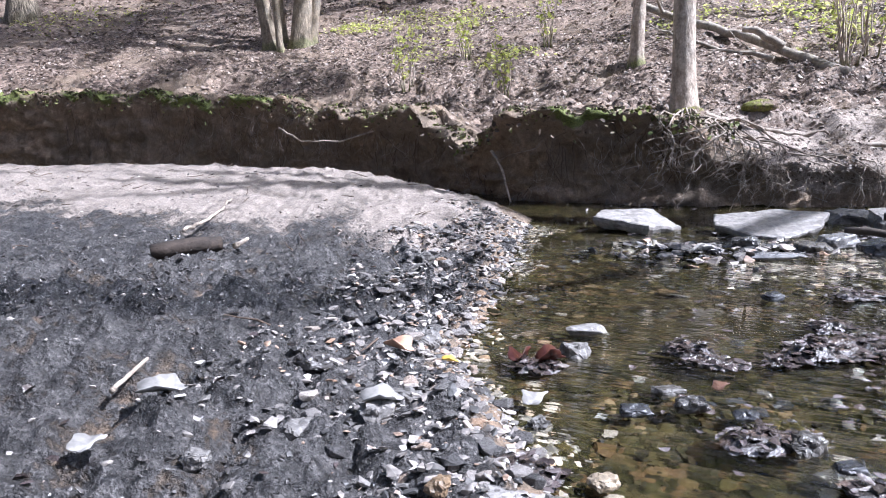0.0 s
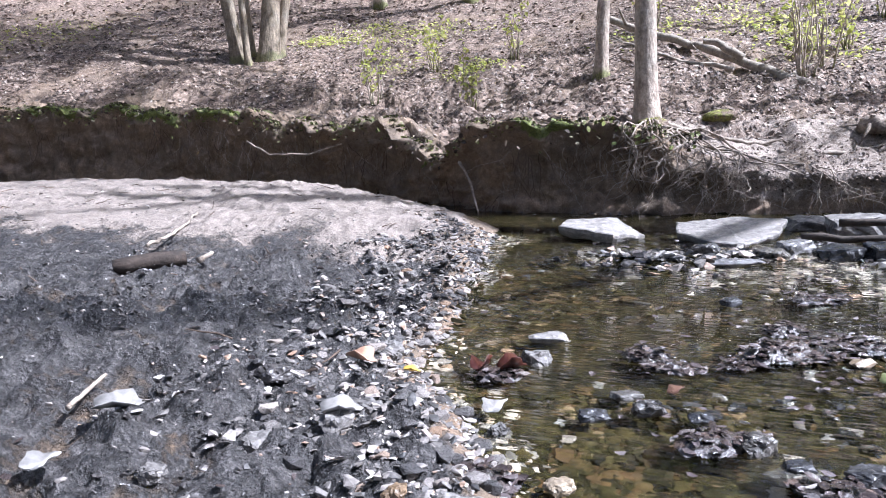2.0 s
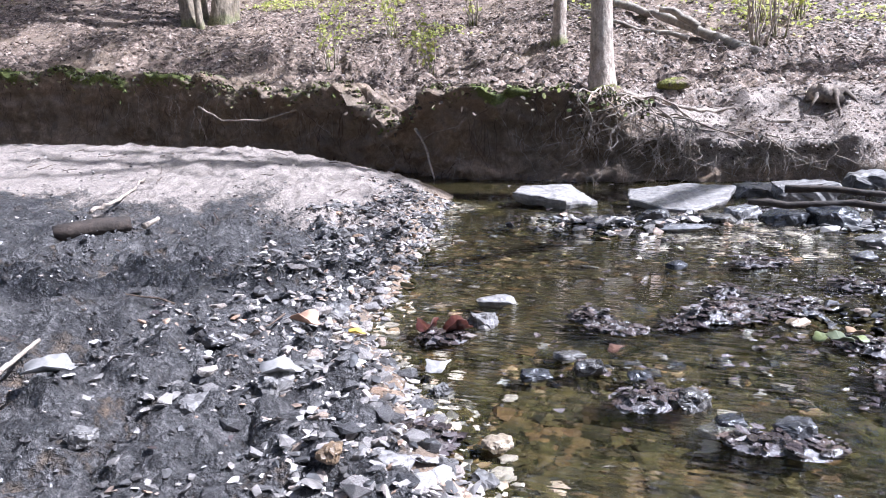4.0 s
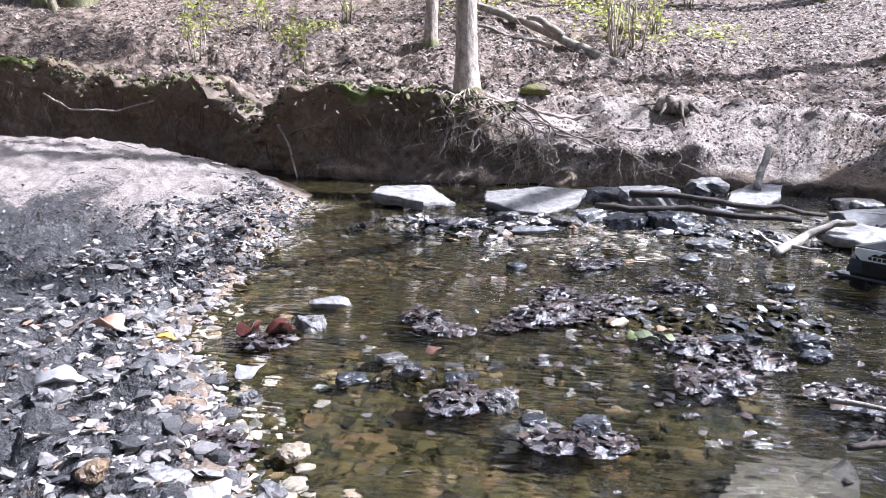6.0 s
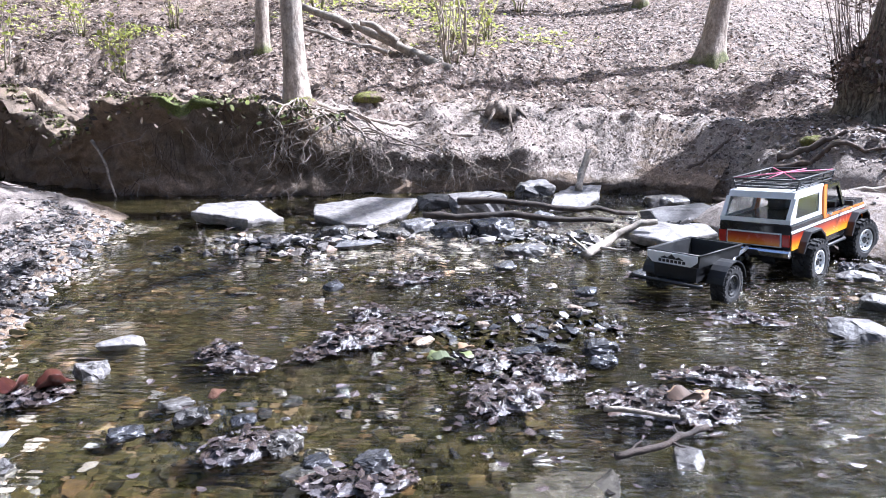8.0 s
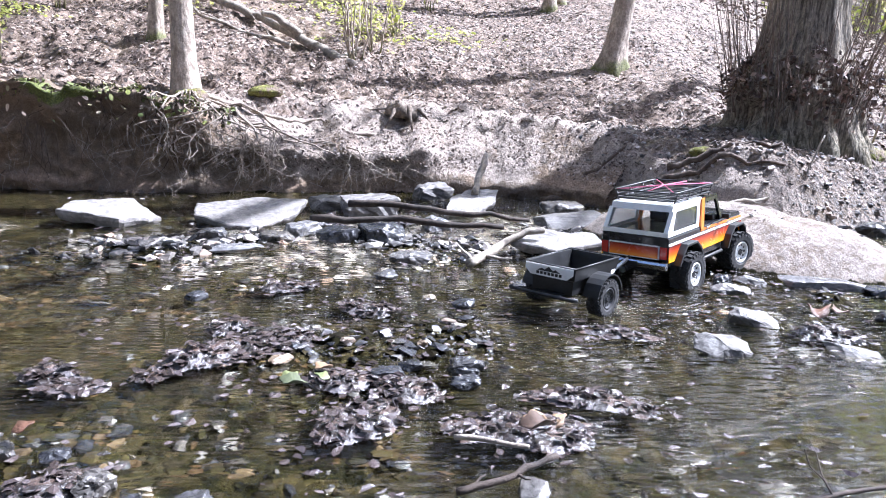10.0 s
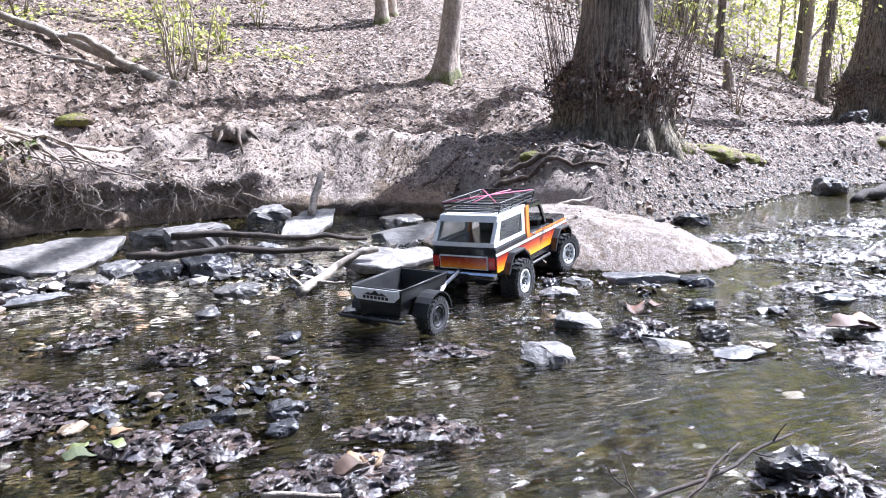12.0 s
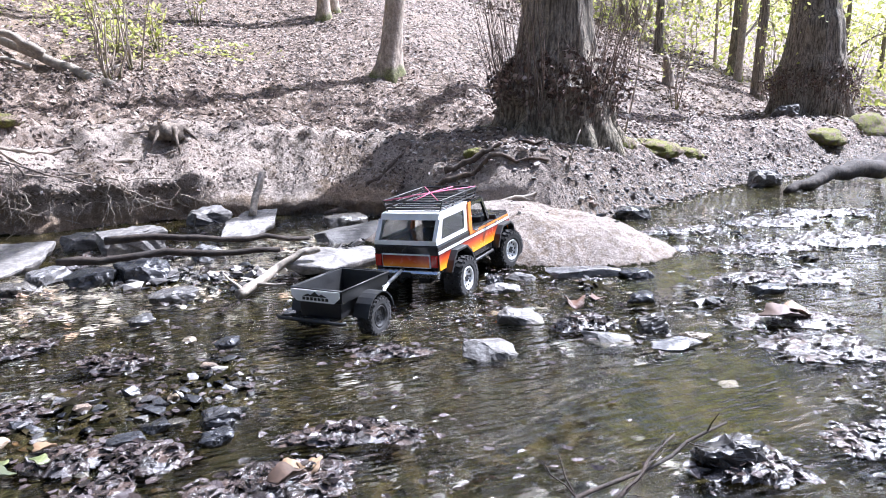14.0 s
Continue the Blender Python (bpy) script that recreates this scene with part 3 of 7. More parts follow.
    at = co[pick] + r.normal(0, 0.008, (len(pick), 3)) * np.array([1, 0.4, 0.4])
    at[:, :2] -= N[pick % m] * r.uniform(0.0, 0.004, (len(pick), 1))
    tilt = np.concatenate([-N[pick % m] * 0.8, np.full((len(pick), 1), 0.6)], 1)
    tagged(new("face_leaves", leaves_at("face_leaves", at, (0.003, 0.0085), LITTER, 0.66, r, True, tilt)), "dead leaves lying on the worn slope of the bank", "leaf litter", kind="stuff")
    return tagged(new("bank_face", me), "undercut brown earth face of the creek bank with mossy rim", "bank", kind="structure")


cut_bank()


# ---- trees ----
def tree(name, base, tall, r0, lean=(0, 0), bark=None, label="", crown=900, limbs=9, flare=1.5, seg=16, leaf=(0.025, 0.05), first=0.35, group="", reach=0.32, ridges=0, foot=None):
    """A tapered trunk with root flare, limbs and a loose crown."""
    x, y = base
    z0 = height(x, y) - 0.03
    top = Empty(name, (x, y, z0))
    verts, faces = [], []
    n = 22
    line = [Vector((lean[0] * k + 0.02 * tall * math.sin(3 * k + x) * k, lean[1] * k + 0.02 * tall * math.sin(2.3 * k + y) * k, tall * k)) for k in [(i / n) ** 1.35 for i in range(n + 1)]]
    line.insert(0, Vector((0, 0, -0.25)))
    radii = [r0 * (max(0.12, 1 - 0.85 * (max(i - 1, 0) / n) ** 1.35) + (flare - 1) * math.exp(-max(p.z, 0) / (r0 * 1.6))) for i, p in enumerate(line)]
    if foot:                                            # a burred, fluted foot with close rings
        zs = [-0.25] + [0.025 * i for i in range(34)]
        line = [Vector((0, 0, z)) for z in zs] + [p for p in line if p.z > 0.9]
        radii = [float(np.interp(z, *foot)) for z in zs] + radii[len(radii) - (len(line) - len(zs)):]
        n = len(line) - 2
    tube(verts, faces, line, radii, seg)
    for k, v in enumerate(verts):                       # fluted roots and knots
        a = (k % seg) / seg * 2 * math.pi
        c = line[min(k // seg, n + 1)]
        f = 1 + 0.22 * math.exp(-max(v.z, 0) / (r0 * 1.5)) * math.sin(a * 5 + x) + 0.04 * noise.noise(v * 9) + ridges * math.sin(a * 9 + 4 * noise.noise(v * 2))
        if foot:
            low, mid = math.exp(-(max(v.z, 0) / 0.16) ** 2), math.exp(-((v.z - foot[2]) / 0.12) ** 2)
            d = Vector((math.cos(a), math.sin(a), 0)) * 2.2
            f = 1 + low * 0.26 * (abs(math.sin(a * 6 + 2.5 * noise.noise(d))) ** 0.6 - 0.7 + 0.5 * noise.noise(d * 2)) + mid * (0.2 * noise.noise(v * 12) + 0.14 * noise.noise(v * 30) + 0.09 * noise.noise(v * 70)) + (1 - mid) * 0.045 * noise.noise(Vector((v.x * 26, v.y * 26, v.z * 3))) + 0.03 * math.sin(a * 11 + 3 * noise.noise(v * 2))
        v.x, v.y = c.x + (v.x - c.x) * f, c.y + (v.y - c.y) * f
    part("trunk", mesh_of("trunk", verts, faces, bark), top)
    tips, sizes = [], []
    for i in range(limbs):
        verts, faces = [], []
        k = first + (1 - first) * (i + 0.5) / limbs
        p = line[0].lerp(line[-1], k)
        p = min(line, key=lambda q: abs(q.z - k * tall)).copy()
        a = i * 2.4 + x * 3
        out = tall * reach * (1.15 - 0.6 * k) * rnd(0.7, 1.2)
        e = p + Vector((math.cos(a) * out, math.sin(a) * out, out * rnd(0.35, 0.8)))
        pts = bend(p, e, 6, out * 0.07, -out * 0.05)
        r = r0 * 0.34 * (1.1 - 0.7 * k)
        tube(verts, faces, pts, [r * (1 - 0.8 * j / 6) for j in range(7)], 6)
        for j in (2, 3, 4, 5, 6):
            q = pts[j] + Vector((rnd(-1, 1), rnd(-1, 1), rnd(-0.2, 0.8))) * out * 0.3
            tube(verts, faces, bend(pts[j - 1], q, 3, out * 0.03), [r * 0.3, r * 0.22, r * 0.14, r * 0.06], 4)
            tips += [q, pts[j]]
            sizes += [out * 0.16, out * 0.13]
        part("limb", mesh_of("limb", verts, faces, bark), top)
    if crown and tips:
        part("crown", leaf_cloud("crown", tips, sizes, crown, leaf, GREEN, rng=np.random.default_rng(int(abs(x * 100 + y * 10)))), top, "loose crown of small fresh green leaves")
    return tagged(top, label, "tree", group)


def Empty(name, place):
    e = new(name)
    e.location = place
    e.empty_display_size = 0.1
    return e


beech = tree("beech_tree", (0.985, 3.48), 5.0, 0.052, (-0.25, 0.1), BEECH, "slender grey beech trunk with mossy foot on the eroded bank", 800, 9, 1.7)
tree("young_tree", (1.105, 4.76), 4.8, 0.042, (0.05, 0.1), BEECH, "thin pale trunk on the leafy slope", 6000, 8, 1.3)
tree("leaning_tree", (3.66, 3.65), 5.0, 0.066, (0.6, -0.2), BEECH, "grey-brown trunk leaning on the leafy slope", 160, 7, 1.8)
tree("old_lime_tree", (3.5, 2.25), 6.5, 0.17, (-0.05, 0.1), LIME, "thick furrowed trunk with burred foot and shoots on the creek bank", 200, 8, 1.55, 96, ridges=0.03, foot=([-0.25, 0.0, 0.1, 0.21, 0.31, 0.42, 0.6, 0.85], [0.42, 0.34, 0.29, 0.283, 0.245, 0.203, 0.174, 0.163], 0.25))
tree("old_lime_tree", (7.57, 2.2), 7.0, 0.22, (0.05, 0.1), LIME, "thick dark furrowed trunk beside the creek", 200, 6, 1.6, 96, first=0.6, ridges=0.03, foot=([-0.25, 0.0, 0.2, 0.4, 0.6, 0.85], [0.42, 0.37, 0.33, 0.3, 0.25, 0.22], 0.38))


# ---- model truck and trailer ----
PAINT = plain("gloss_black_paint", (0.016, 0.016, 0.018), 0.16, 0, 40, 0.2, 0.03)
SATIN = plain("satin_black_plastic", (0.013, 0.013, 0.014), 0.5, 0, 120, 0.3, 0.15)
RUBBER = plain("tyre_rubber", (0.028, 0.027, 0.027), 0.75, 0, 150, 0.35, 0.25)
WHITE = plain("white_paint", (0.78, 0.78, 0.76), 0.3, 0, 60, 0.06, 0.03)
CHROME = plain("dull_chrome", (0.62, 0.62, 0.63), 0.22, 1.0, 90, 0.12, 0.1)
REDLENS = plain("red_lens", (0.45, 0.02, 0.015), 0.15)
CLEARLENS = plain("clear_lens", (0.7, 0.72, 0.75), 0.08)
ROPE = plain("pink_cord", (0.5, 0.12, 0.2), 0.7)
ORANGE = plain("orange_paint", (0.75, 0.2, 0.025), 0.25, 0, 60, 0.08, 0.02)


def sunset_material():
    n = Nodes("sunset_stripe")
    s = n.t.nodes.new("ShaderNodeSeparateXYZ")
    n.put(n.xyz, s.inputs[0])
    c = n.ramp(n.span(s.outputs[2], 0.103, 0.142), [(0.0, (0.85, 0.42, 0.02)), (0.25, (0.8, 0.3, 0.015)), (0.5, (0.65, 0.13, 0.012)), (0.75, (0.42, 0.045, 0.012)), (1.0, (0.16, 0.015, 0.01))])
    return n.done(c, n.span(n.noise(60, 3), 0.3, 0.7, 0.18, 0.3))


def glass_material():
    n = Nodes("tinted_window")
    return n.done((0.7, 0.73, 0.74), n.span(n.noise(30, 3), 0.3, 0.7, 0.02, 0.1), transmission_weight=1.0, ior=1.45)


SUNSET, WINDOW = sunset_material(), glass_material()


def from_bm(name, bm, material, bevel=0.0, smooth=False):
    if bevel:
        bmesh.ops.bevel(bm, geom=[e for e in bm.edges if len(e.link_faces) == 2 and e.calc_face_angle(0) > 0.35], offset=bevel, segments=2, affect="EDGES", profile=0.5)
    bmesh.ops.recalc_face_normals(bm, faces=bm.faces)
    me = bpy.data.meshes.new(name)
    bm.to_mesh(me)
    bm.free()
    me.materials.append(material)
    if smooth:
        me.shade_smooth()
    return me


def block_bm(bm, x0, x1, y0, y1, z0, z1):
    bmesh.ops.create_cube(bm, size=1, matrix=Matrix.Translation(((x0 + x1) / 2, (y0 + y1) / 2, (z0 + z1) / 2)) @ Matrix.Diagonal((x1 - x0, y1 - y0, z1 - z0, 1)))


def block(name, lo, hi, material, parent, bevel=0.0015, label=""):
    bm = bmesh.new()
    block_bm(bm, lo[0], hi[0], lo[1], hi[1], lo[2], hi[2])
    return part(name, from_bm(name, bm, material, bevel), parent, label)


def prism_bm(bm, pts, y0, y1, lean=0.0):
    """A side outline (x, z) drawn out from y0 to y1."""
    a = [bm.verts.new((x, y0 - lean * max(z - 0.165, 0), z)) for x, z in pts]
    b = [bm.verts.new((x, y1 - lean * max(z - 0.165, 0), z)) for x, z in pts]
    n = len(pts)
    bm.faces.new(a), bm.faces.new(b[::-1])
    for i in range(n):
        bm.faces.new((a[i], b[i], b[(i + 1) % n], a[(i + 1) % n]))


def prism(name, pts, y0, y1, material, parent, bevel=0.0, label=""):
    bm = bmesh.new()
    prism_bm(bm, pts, y0, y1)
    bmesh.ops.recalc_face_normals(bm, faces=bm.faces)
    return part(name, from_bm(name, bm, material, bevel), parent, label)


def rod(name, pts, r, material, parent, seg=8, label=""):
    verts, faces = [], []
    tube(verts, faces, pts, [r] * len(pts), seg)
    return part(name, mesh_of(name, verts, faces, material), parent, label)


def revolve(name, profile, material, parent, seg=40, label="", smooth=True):
    """A ring or disc about the y axis from (radius, y) pairs."""
    verts, faces = [], []
    m = len(profile)
    for s in range(seg):
        a = 2 * math.pi * s / seg
        verts += [(r * math.cos(a), y, r * math.sin(a)) for r, y in profile]
    for s in range(seg):
        for i in range(m - 1):
            a, b = s * m + i, (s + 1) % seg * m + i
            faces.append((a, b, b + 1, a + 1))
    return part(name, mesh_of(name, verts, faces, material, smooth), parent, label)


def wheel(thing, x, y, z, r, wide, out, rim_material, rim_label, steer=0):
    """Tyre with lugs, dished rim with round holes and hub; out is the outer side."""
    w = wide / 2
    hubbm = bmesh.new()
    bmesh.ops.create_cone(hubbm, cap_ends=True, segments=20, radius1=r * 0.16, radius2=r * 0.13, depth=w * 1.5, matrix=Matrix.Rotation(radians(-90 * out), 4, "X"))
    top = part("wheel", from_bm("wheel", hubbm, SATIN, 0.0006), thing, "knobbly wheel")
    top.matrix_basis = pose(x, y, z, 0, 0, steer)
    bm = bmesh.new()
    prof = [(0.5 * r, -0.8 * w), (0.62 * r, -w), (0.84 * r, -1.02 * w), (0.93 * r, -0.82 * w), (0.945 * r, 0), (0.93 * r, 0.82 * w), (0.84 * r, 1.02 * w), (0.62 * r, w), (0.5 * r, 0.8 * w)]
    seg = 44
    ring = [[bm.verts.new((p * math.cos(2 * math.pi * s / seg), q, p * math.sin(2 * math.pi * s / seg))) for p, q in prof] for s in range(seg)]
    for s in range(seg):
        for i in range(len(prof) - 1):
            bm.faces.new((ring[s][i], ring[(s + 1) % seg][i], ring[(s + 1) % seg][i + 1], ring[s][i + 1]))
    for s in range(22):                                   # tread lugs
        for side, turn in ((-0.62, 0), (0.62, 0.5), (-0.1, 0.25), (0.3, 0.8)):
            a = 2 * math.pi * (s + turn) / 22
            lug = Matrix.Rotation(-a, 4, "Y") @ Matrix.Translation((r * 0.955, side * w, 0)) @ Matrix.Rotation(0.3 * (1 if side > 0 else -1), 4, "X") @ Matrix.Diagonal((r * 0.1, w * (0.66 if abs(side) > 0.5 else 0.34), r * 0.15, 1))
            bmesh.ops.create_cube(bm, size=1, matrix=lug)
        for side in (-1, 1):
            a = 2 * math.pi * (s + 0.25 * side) / 22
            bmesh.ops.create_cube(bm, size=1, matrix=Matrix.Rotation(-a, 4, "Y") @ Matrix.Translation((r * 0.86, side * w * 1.0, 0)) @ Matrix.Diagonal((r * 0.14, w * 0.12, r * 0.12, 1)))
    part("tyre", from_bm("tyre", bm, RUBBER), top, "black rubber tyre with coarse lugs")
    revolve("rim", [(0.52 * r, -0.7 * w * out), (0.5 * r, 0.7 * w * out), (0.53 * r, 0.92 * w * out), (0.48 * r, 0.95 * w * out), (0.45 * r, 0.72 * w * out), (0.24 * r, 0.6 * w * out), (0.18 * r, 0.66 * w * out), (0.0, 0.66 * w * out)], rim_material, top, 40, rim_label)
    bm = bmesh.new()
    for i in range(10):
        a = 2 * math.pi * i / 10
        bmesh.ops.create_cone(bm, cap_ends=True, segments=12, radius1=0.055 * r, radius2=0.055 * r, depth=0.1 * w,
                              matrix=Matrix.Translation((0.36 * r * math.cos(a), 0.665 * w * out, 0.36 * r * math.sin(a))) @ Matrix.Rotation(radians(90), 4, "X"))
    for i in range(6):
        a = 2 * math.pi * (i + 0.5) / 6
        bmesh.ops.create_cone(bm, cap_ends=True, segments=6, radius1=0.03 * r, radius2=0.025 * r, depth=0.2 * w,
                              matrix=Matrix.Translation((0.13 * r * math.cos(a), 0.74 * w * out, 0.13 * r * math.sin(a))) @ Matrix.Rotation(radians(90), 4, "X"))
    part("rim_holes", from_bm("rim_holes", bm, SATIN), top, "dark round rim openings and wheel nuts")
    return top


def truck():
    t = Empty("model_truck", (0, 0, 0))
    HF, HR = 0.156, -0.156
    low = [(-0.255, 0.092), (-0.258, 0.166), (0.07, 0.166), (0.2, 0.16), (0.208, 0.154), (0.208, 0.1), (HF + 0.046, 0.096), (HF + 0.04, 0.122), (HF + 0.02, 0.136), (HF - 0.036, 0.136),
           (HF - 0.06, 0.116), (HF - 0.078, 0.083), (HR + 0.072, 0.083), (HR + 0.052, 0.118), (HR + 0.026, 0.136), (HR - 0.03, 0.136), (HR - 0.05, 0.116), (HR - 0.066, 0.092)]
    prism("body", low, -0.092, 0.092, PAINT, t, 0.004, "gloss black lower body")
    bm = bmesh.new()
    prism_bm(bm, [(0.066, 0.165), (0.07, 0.174), (0.14, 0.1735), (0.2, 0.169), (0.207, 0.163), (0.207, 0.158)], -0.088, 0.088)
    prism_bm(bm, [(0.08, 0.17), (0.085, 0.1785), (0.185, 0.1735), (0.2, 0.168)], -0.045, 0.045)
    part("hood", from_bm("hood", bm, PAINT, 0.0025), t, "gloss black hood with a raised centre")
    for s in (-1, 1):
        y0, y1 = (0.0915 * s, 0.0938 * s)
        for shape in ([(HR + 0.07, 0.103), (HF - 0.07, 0.103), (HF - 0.032, 0.142), (HR + 0.02, 0.142)], [(-0.254, 0.103), (HR - 0.06, 0.103), (HR - 0.032, 0.142), (-0.255, 0.142)],
                      [(HF + 0.041, 0.112), (0.206, 0.112), (0.206, 0.142), (HF + 0.018, 0.142)]):
            prism("stripe", shape, y0, y1, SUNSET, t, 0, "yellow to red sunset stripe")
        prism("white_line", [(-0.255, 0.1445), (0.206, 0.1435), (0.206, 0.1495), (-0.255, 0.1505)], y0, y1, WHITE, t, 0, "thin white side line")
        prism("upper_stripe", [(-0.072, 0.1535), (0.203, 0.152), (0.2, 0.1575), (-0.066, 0.16)], y0, y1, ORANGE, t, 0, "orange upper stripe")
        # fender flares
        for h, line in ((HF, [(0.05, 0.096), (0.044, 0.126), (0.022, 0.141), (-0.038, 0.141), (-0.064, 0.119), (-0.084, 0.083)]), (HR, [(0.078, 0.083), (0.056, 0.121), (0.028, 0.141), (-0.032, 0.141), (-0.054, 0.119), (-0.072, 0.092)])):
            bm = bmesh.new()
            pts = [(h + dx, z) for dx, z in line]
            mid = (h, 0.07)
            for (ax, az), (bx, bz) in zip(pts, pts[1:]):
                q = [(ax, az), (bx, bz), (bx + (mid[0] - bx) * 0.09, bz + (mid[1] - bz) * 0.09), (ax + (mid[0] - ax) * 0.09, az + (mid[1] - az) * 0.09)]
                prism_bm(bm, q, 0.088 * s, 0.112 * s)
            bmesh.ops.remove_doubles(bm, verts=bm.verts, dist=0.0001)
            part("fender_flare", from_bm("fender_flare", bm, SATIN, 0.0012), t, "black plastic fender flare")
        # hardtop sides
        bm = bmesh.new()
        yy = (0.0905 * s, 0.0865 * s)
        for shape in ([(-0.256, 0.167), (-0.078, 0.167), (-0.076, 0.176), (-0.251, 0.176)], [(-0.225, 0.224), (-0.064, 0.224), (-0.058, 0.237), (-0.216, 0.237)],
                      [(-0.251, 0.176), (-0.229, 0.176), (-0.203, 0.224), (-0.225, 0.224)], [(-0.092, 0.176), (-0.076, 0.176), (-0.064, 0.224), (-0.08, 0.224)]):
            prism_bm(bm, shape, *yy, lean=0.1 * s)
        part("hardtop_side", from_bm("hardtop_side", bm, WHITE, 0.001), t, "white hardtop side")
        bm = bmesh.new()
        prism_bm(bm, [(-0.232, 0.174), (-0.09, 0.174), (-0.078, 0.226), (-0.206, 0.226)], 0.0885 * s, 0.0875 * s, lean=0.1 * s)
        part("side_window", from_bm("side_window", bm, WINDOW), t, "tinted rear side window")
        bm = bmesh.new()
        prism_bm(bm, [(-0.072, 0.16), (-0.054, 0.16), (-0.038, 0.238), (-0.056, 0.238)], 0.0938 * s, 0.086 * s, lean=0.1 * s)
        part("pillar_stripe", from_bm("pillar_stripe", bm, ORANGE), t, "slanting orange pillar stripe")
        bm = bmesh.new()
        prism_bm(bm, [(0.036, 0.236), (0.046, 0.236), (0.074, 0.166), (0.062, 0.166)], 0.09 * s, 0.083 * s, lean=0.1 * s)
        prism_bm(bm, [(-0.056, 0.226), (0.044, 0.226), (0.044, 0.237), (-0.056, 0.237)], 0.09 * s, 0.084 * s, lean=0.1 * s)
        part("door_frame", from_bm("door_frame", bm, PAINT, 0.001), t, "black window frame of the door")
        block("door_handle", (-0.04, min(0.092 * s, 0.0965 * s), 0.157), (-0.02, max(0.092 * s, 0.0965 * s), 0.1615), CHROME, t, 0.001, "chrome door handle")
        block("side_badge", (0.1, min(0.092 * s, 0.0955 * s), 0.151), (0.118, max(0.092 * s, 0.0955 * s), 0.1555), CHROME, t, 0.0005)
        block("door_seam", (-0.049, min(0.092 * s, 0.0925 * s), 0.086), (-0.0475, max(0.092 * s, 0.0925 * s), 0.166), SATIN, t, 0)
        block("door_seam", (0.0655, min(0.092 * s, 0.0925 * s), 0.086), (0.067, max(0.092 * s, 0.0925 * s), 0.166), SATIN, t, 0)
        mirror = block("wing_mirror", (0.05, min(0.097 * s, 0.118 * s), 0.17), (0.058, max(0.097 * s, 0.118 * s), 0.184), SATIN, t, 0.002, "black wing mirror")
        rod("mirror_arm", [(0.055, 0.09 * s, 0.168), (0.055, 0.1 * s, 0.175)], 0.0018, SATIN, mirror)
        rod("rock_slider", [(-0.08, 0.08 * s, 0.082), (-0.06, 0.098 * s, 0.079), (0.06, 0.098 * s, 0.079), (0.078, 0.08 * s, 0.082)], 0.0045, SATIN, t)
        rod("wiper", [(0.078, 0.03 * s - 0.02, 0.176), (0.062, 0.03 * s + 0.012, 0.196)], 0.0012, CHROME, t, 5)
        for fx in (HF, HR):
            rod("shock_absorber", [(fx - 0.02, 0.062 * s, 0.06), (fx - 0.01, 0.05 * s, 0.125)], 0.007, SATIN, t, 10)
        block("tail_light", (-0.2615, min(0.072 * s, 0.09 * s), 0.112), (-0.255, max(0.072 * s, 0.09 * s), 0.142), REDLENS, t, 0.0015, "red and clear tail light")
        lamp = block("headlight", (0.2, min(0.058 * s, 0.086 * s), 0.114), (0.2125, max(0.058 * s, 0.086 * s), 0.15), SATIN, t, 0.002, "square headlight")
        block("headlight_lens", (0.2125, min(0.061 * s, 0.083 * s), 0.118), (0.2145, max(0.061 * s, 0.083 * s), 0.144), CLEARLENS, lamp, 0.001)
    bm = bmesh.new()
    prism_bm(bm, [(-0.217, 0.235), (-0.214, 0.2405), (-0.2, 0.2425), (-0.056, 0.2425), (-0.056, 0.235)], -0.0845, 0.0845)
    part("hardtop_roof", from_bm("hardtop_roof", bm, WHITE, 0.003), t, "white hardtop roof")
    bm = bmesh.new()
    prism_bm(bm, [(-0.0555, 0.235), (-0.0555, 0.242), (0.03, 0.2415), (0.046, 0.2365), (0.044, 0.234)], -0.0845, 0.0845)
    part("cab_roof", from_bm("cab_roof", bm, PAINT, 0.002), t, "black cab roof")
    bm = bmesh.new()
    for a, b in (((-0.257, -0.0905, 0.167), (-0.2545, 0.0905, 0.178)),):
        block_bm(bm, a[0], b[0], a[1], b[1], a[2], b[2])
    prism_bm(bm, [(-0.2265, 0.225), (-0.2235, 0.225), (-0.215, 0.24), (-0.219, 0.24)], -0.084, 0.084)
    for s in (-1, 1):
        prism_bm(bm, [(-0.257, 0.176), (-0.253, 0.176), (-0.2225, 0.227), (-0.2265, 0.227)], 0.089 * s, 0.078 * s)
    part("hardtop_rear", from_bm("hardtop_rear", bm, WHITE), t, "white hardtop rear frame")
    bm = bmesh.new()
    prism_bm(bm, [(-0.254, 0.177), (-0.2525, 0.177), (-0.223, 0.226), (-0.2245, 0.226)], -0.079, 0.079)
    part("rear_window", from_bm("rear_window", bm, WINDOW), t, "tinted rear window")
    bm = bmesh.new()
    prism_bm(bm, [(0.0665, 0.172), (0.068, 0.172), (0.0415, 0.234), (0.04, 0.234)], -0.08, 0.08)
    part("windscreen", from_bm("windscreen", bm, WINDOW), t, "clear windscreen")
    for y in (-0.04, 0.04):
        block("seat", (-0.05, y - 0.025, 0.1662), (-0.015, y + 0.025, 0.205), SATIN, t, 0.005)
    block("dashboard", (0.035, -0.08, 0.1662), (0.062, 0.08, 0.18), SATIN, t, 0.003)
    # front
    grille = block("grille", (0.2085, -0.09, 0.108), (0.2105, 0.09, 0.156), CHROME, t, 0.001, "chrome-edged black grille")
    block("grille_mesh", (0.2105, -0.055, 0.113), (0.2118, 0.055, 0.15), SATIN, grille, 0.0004)
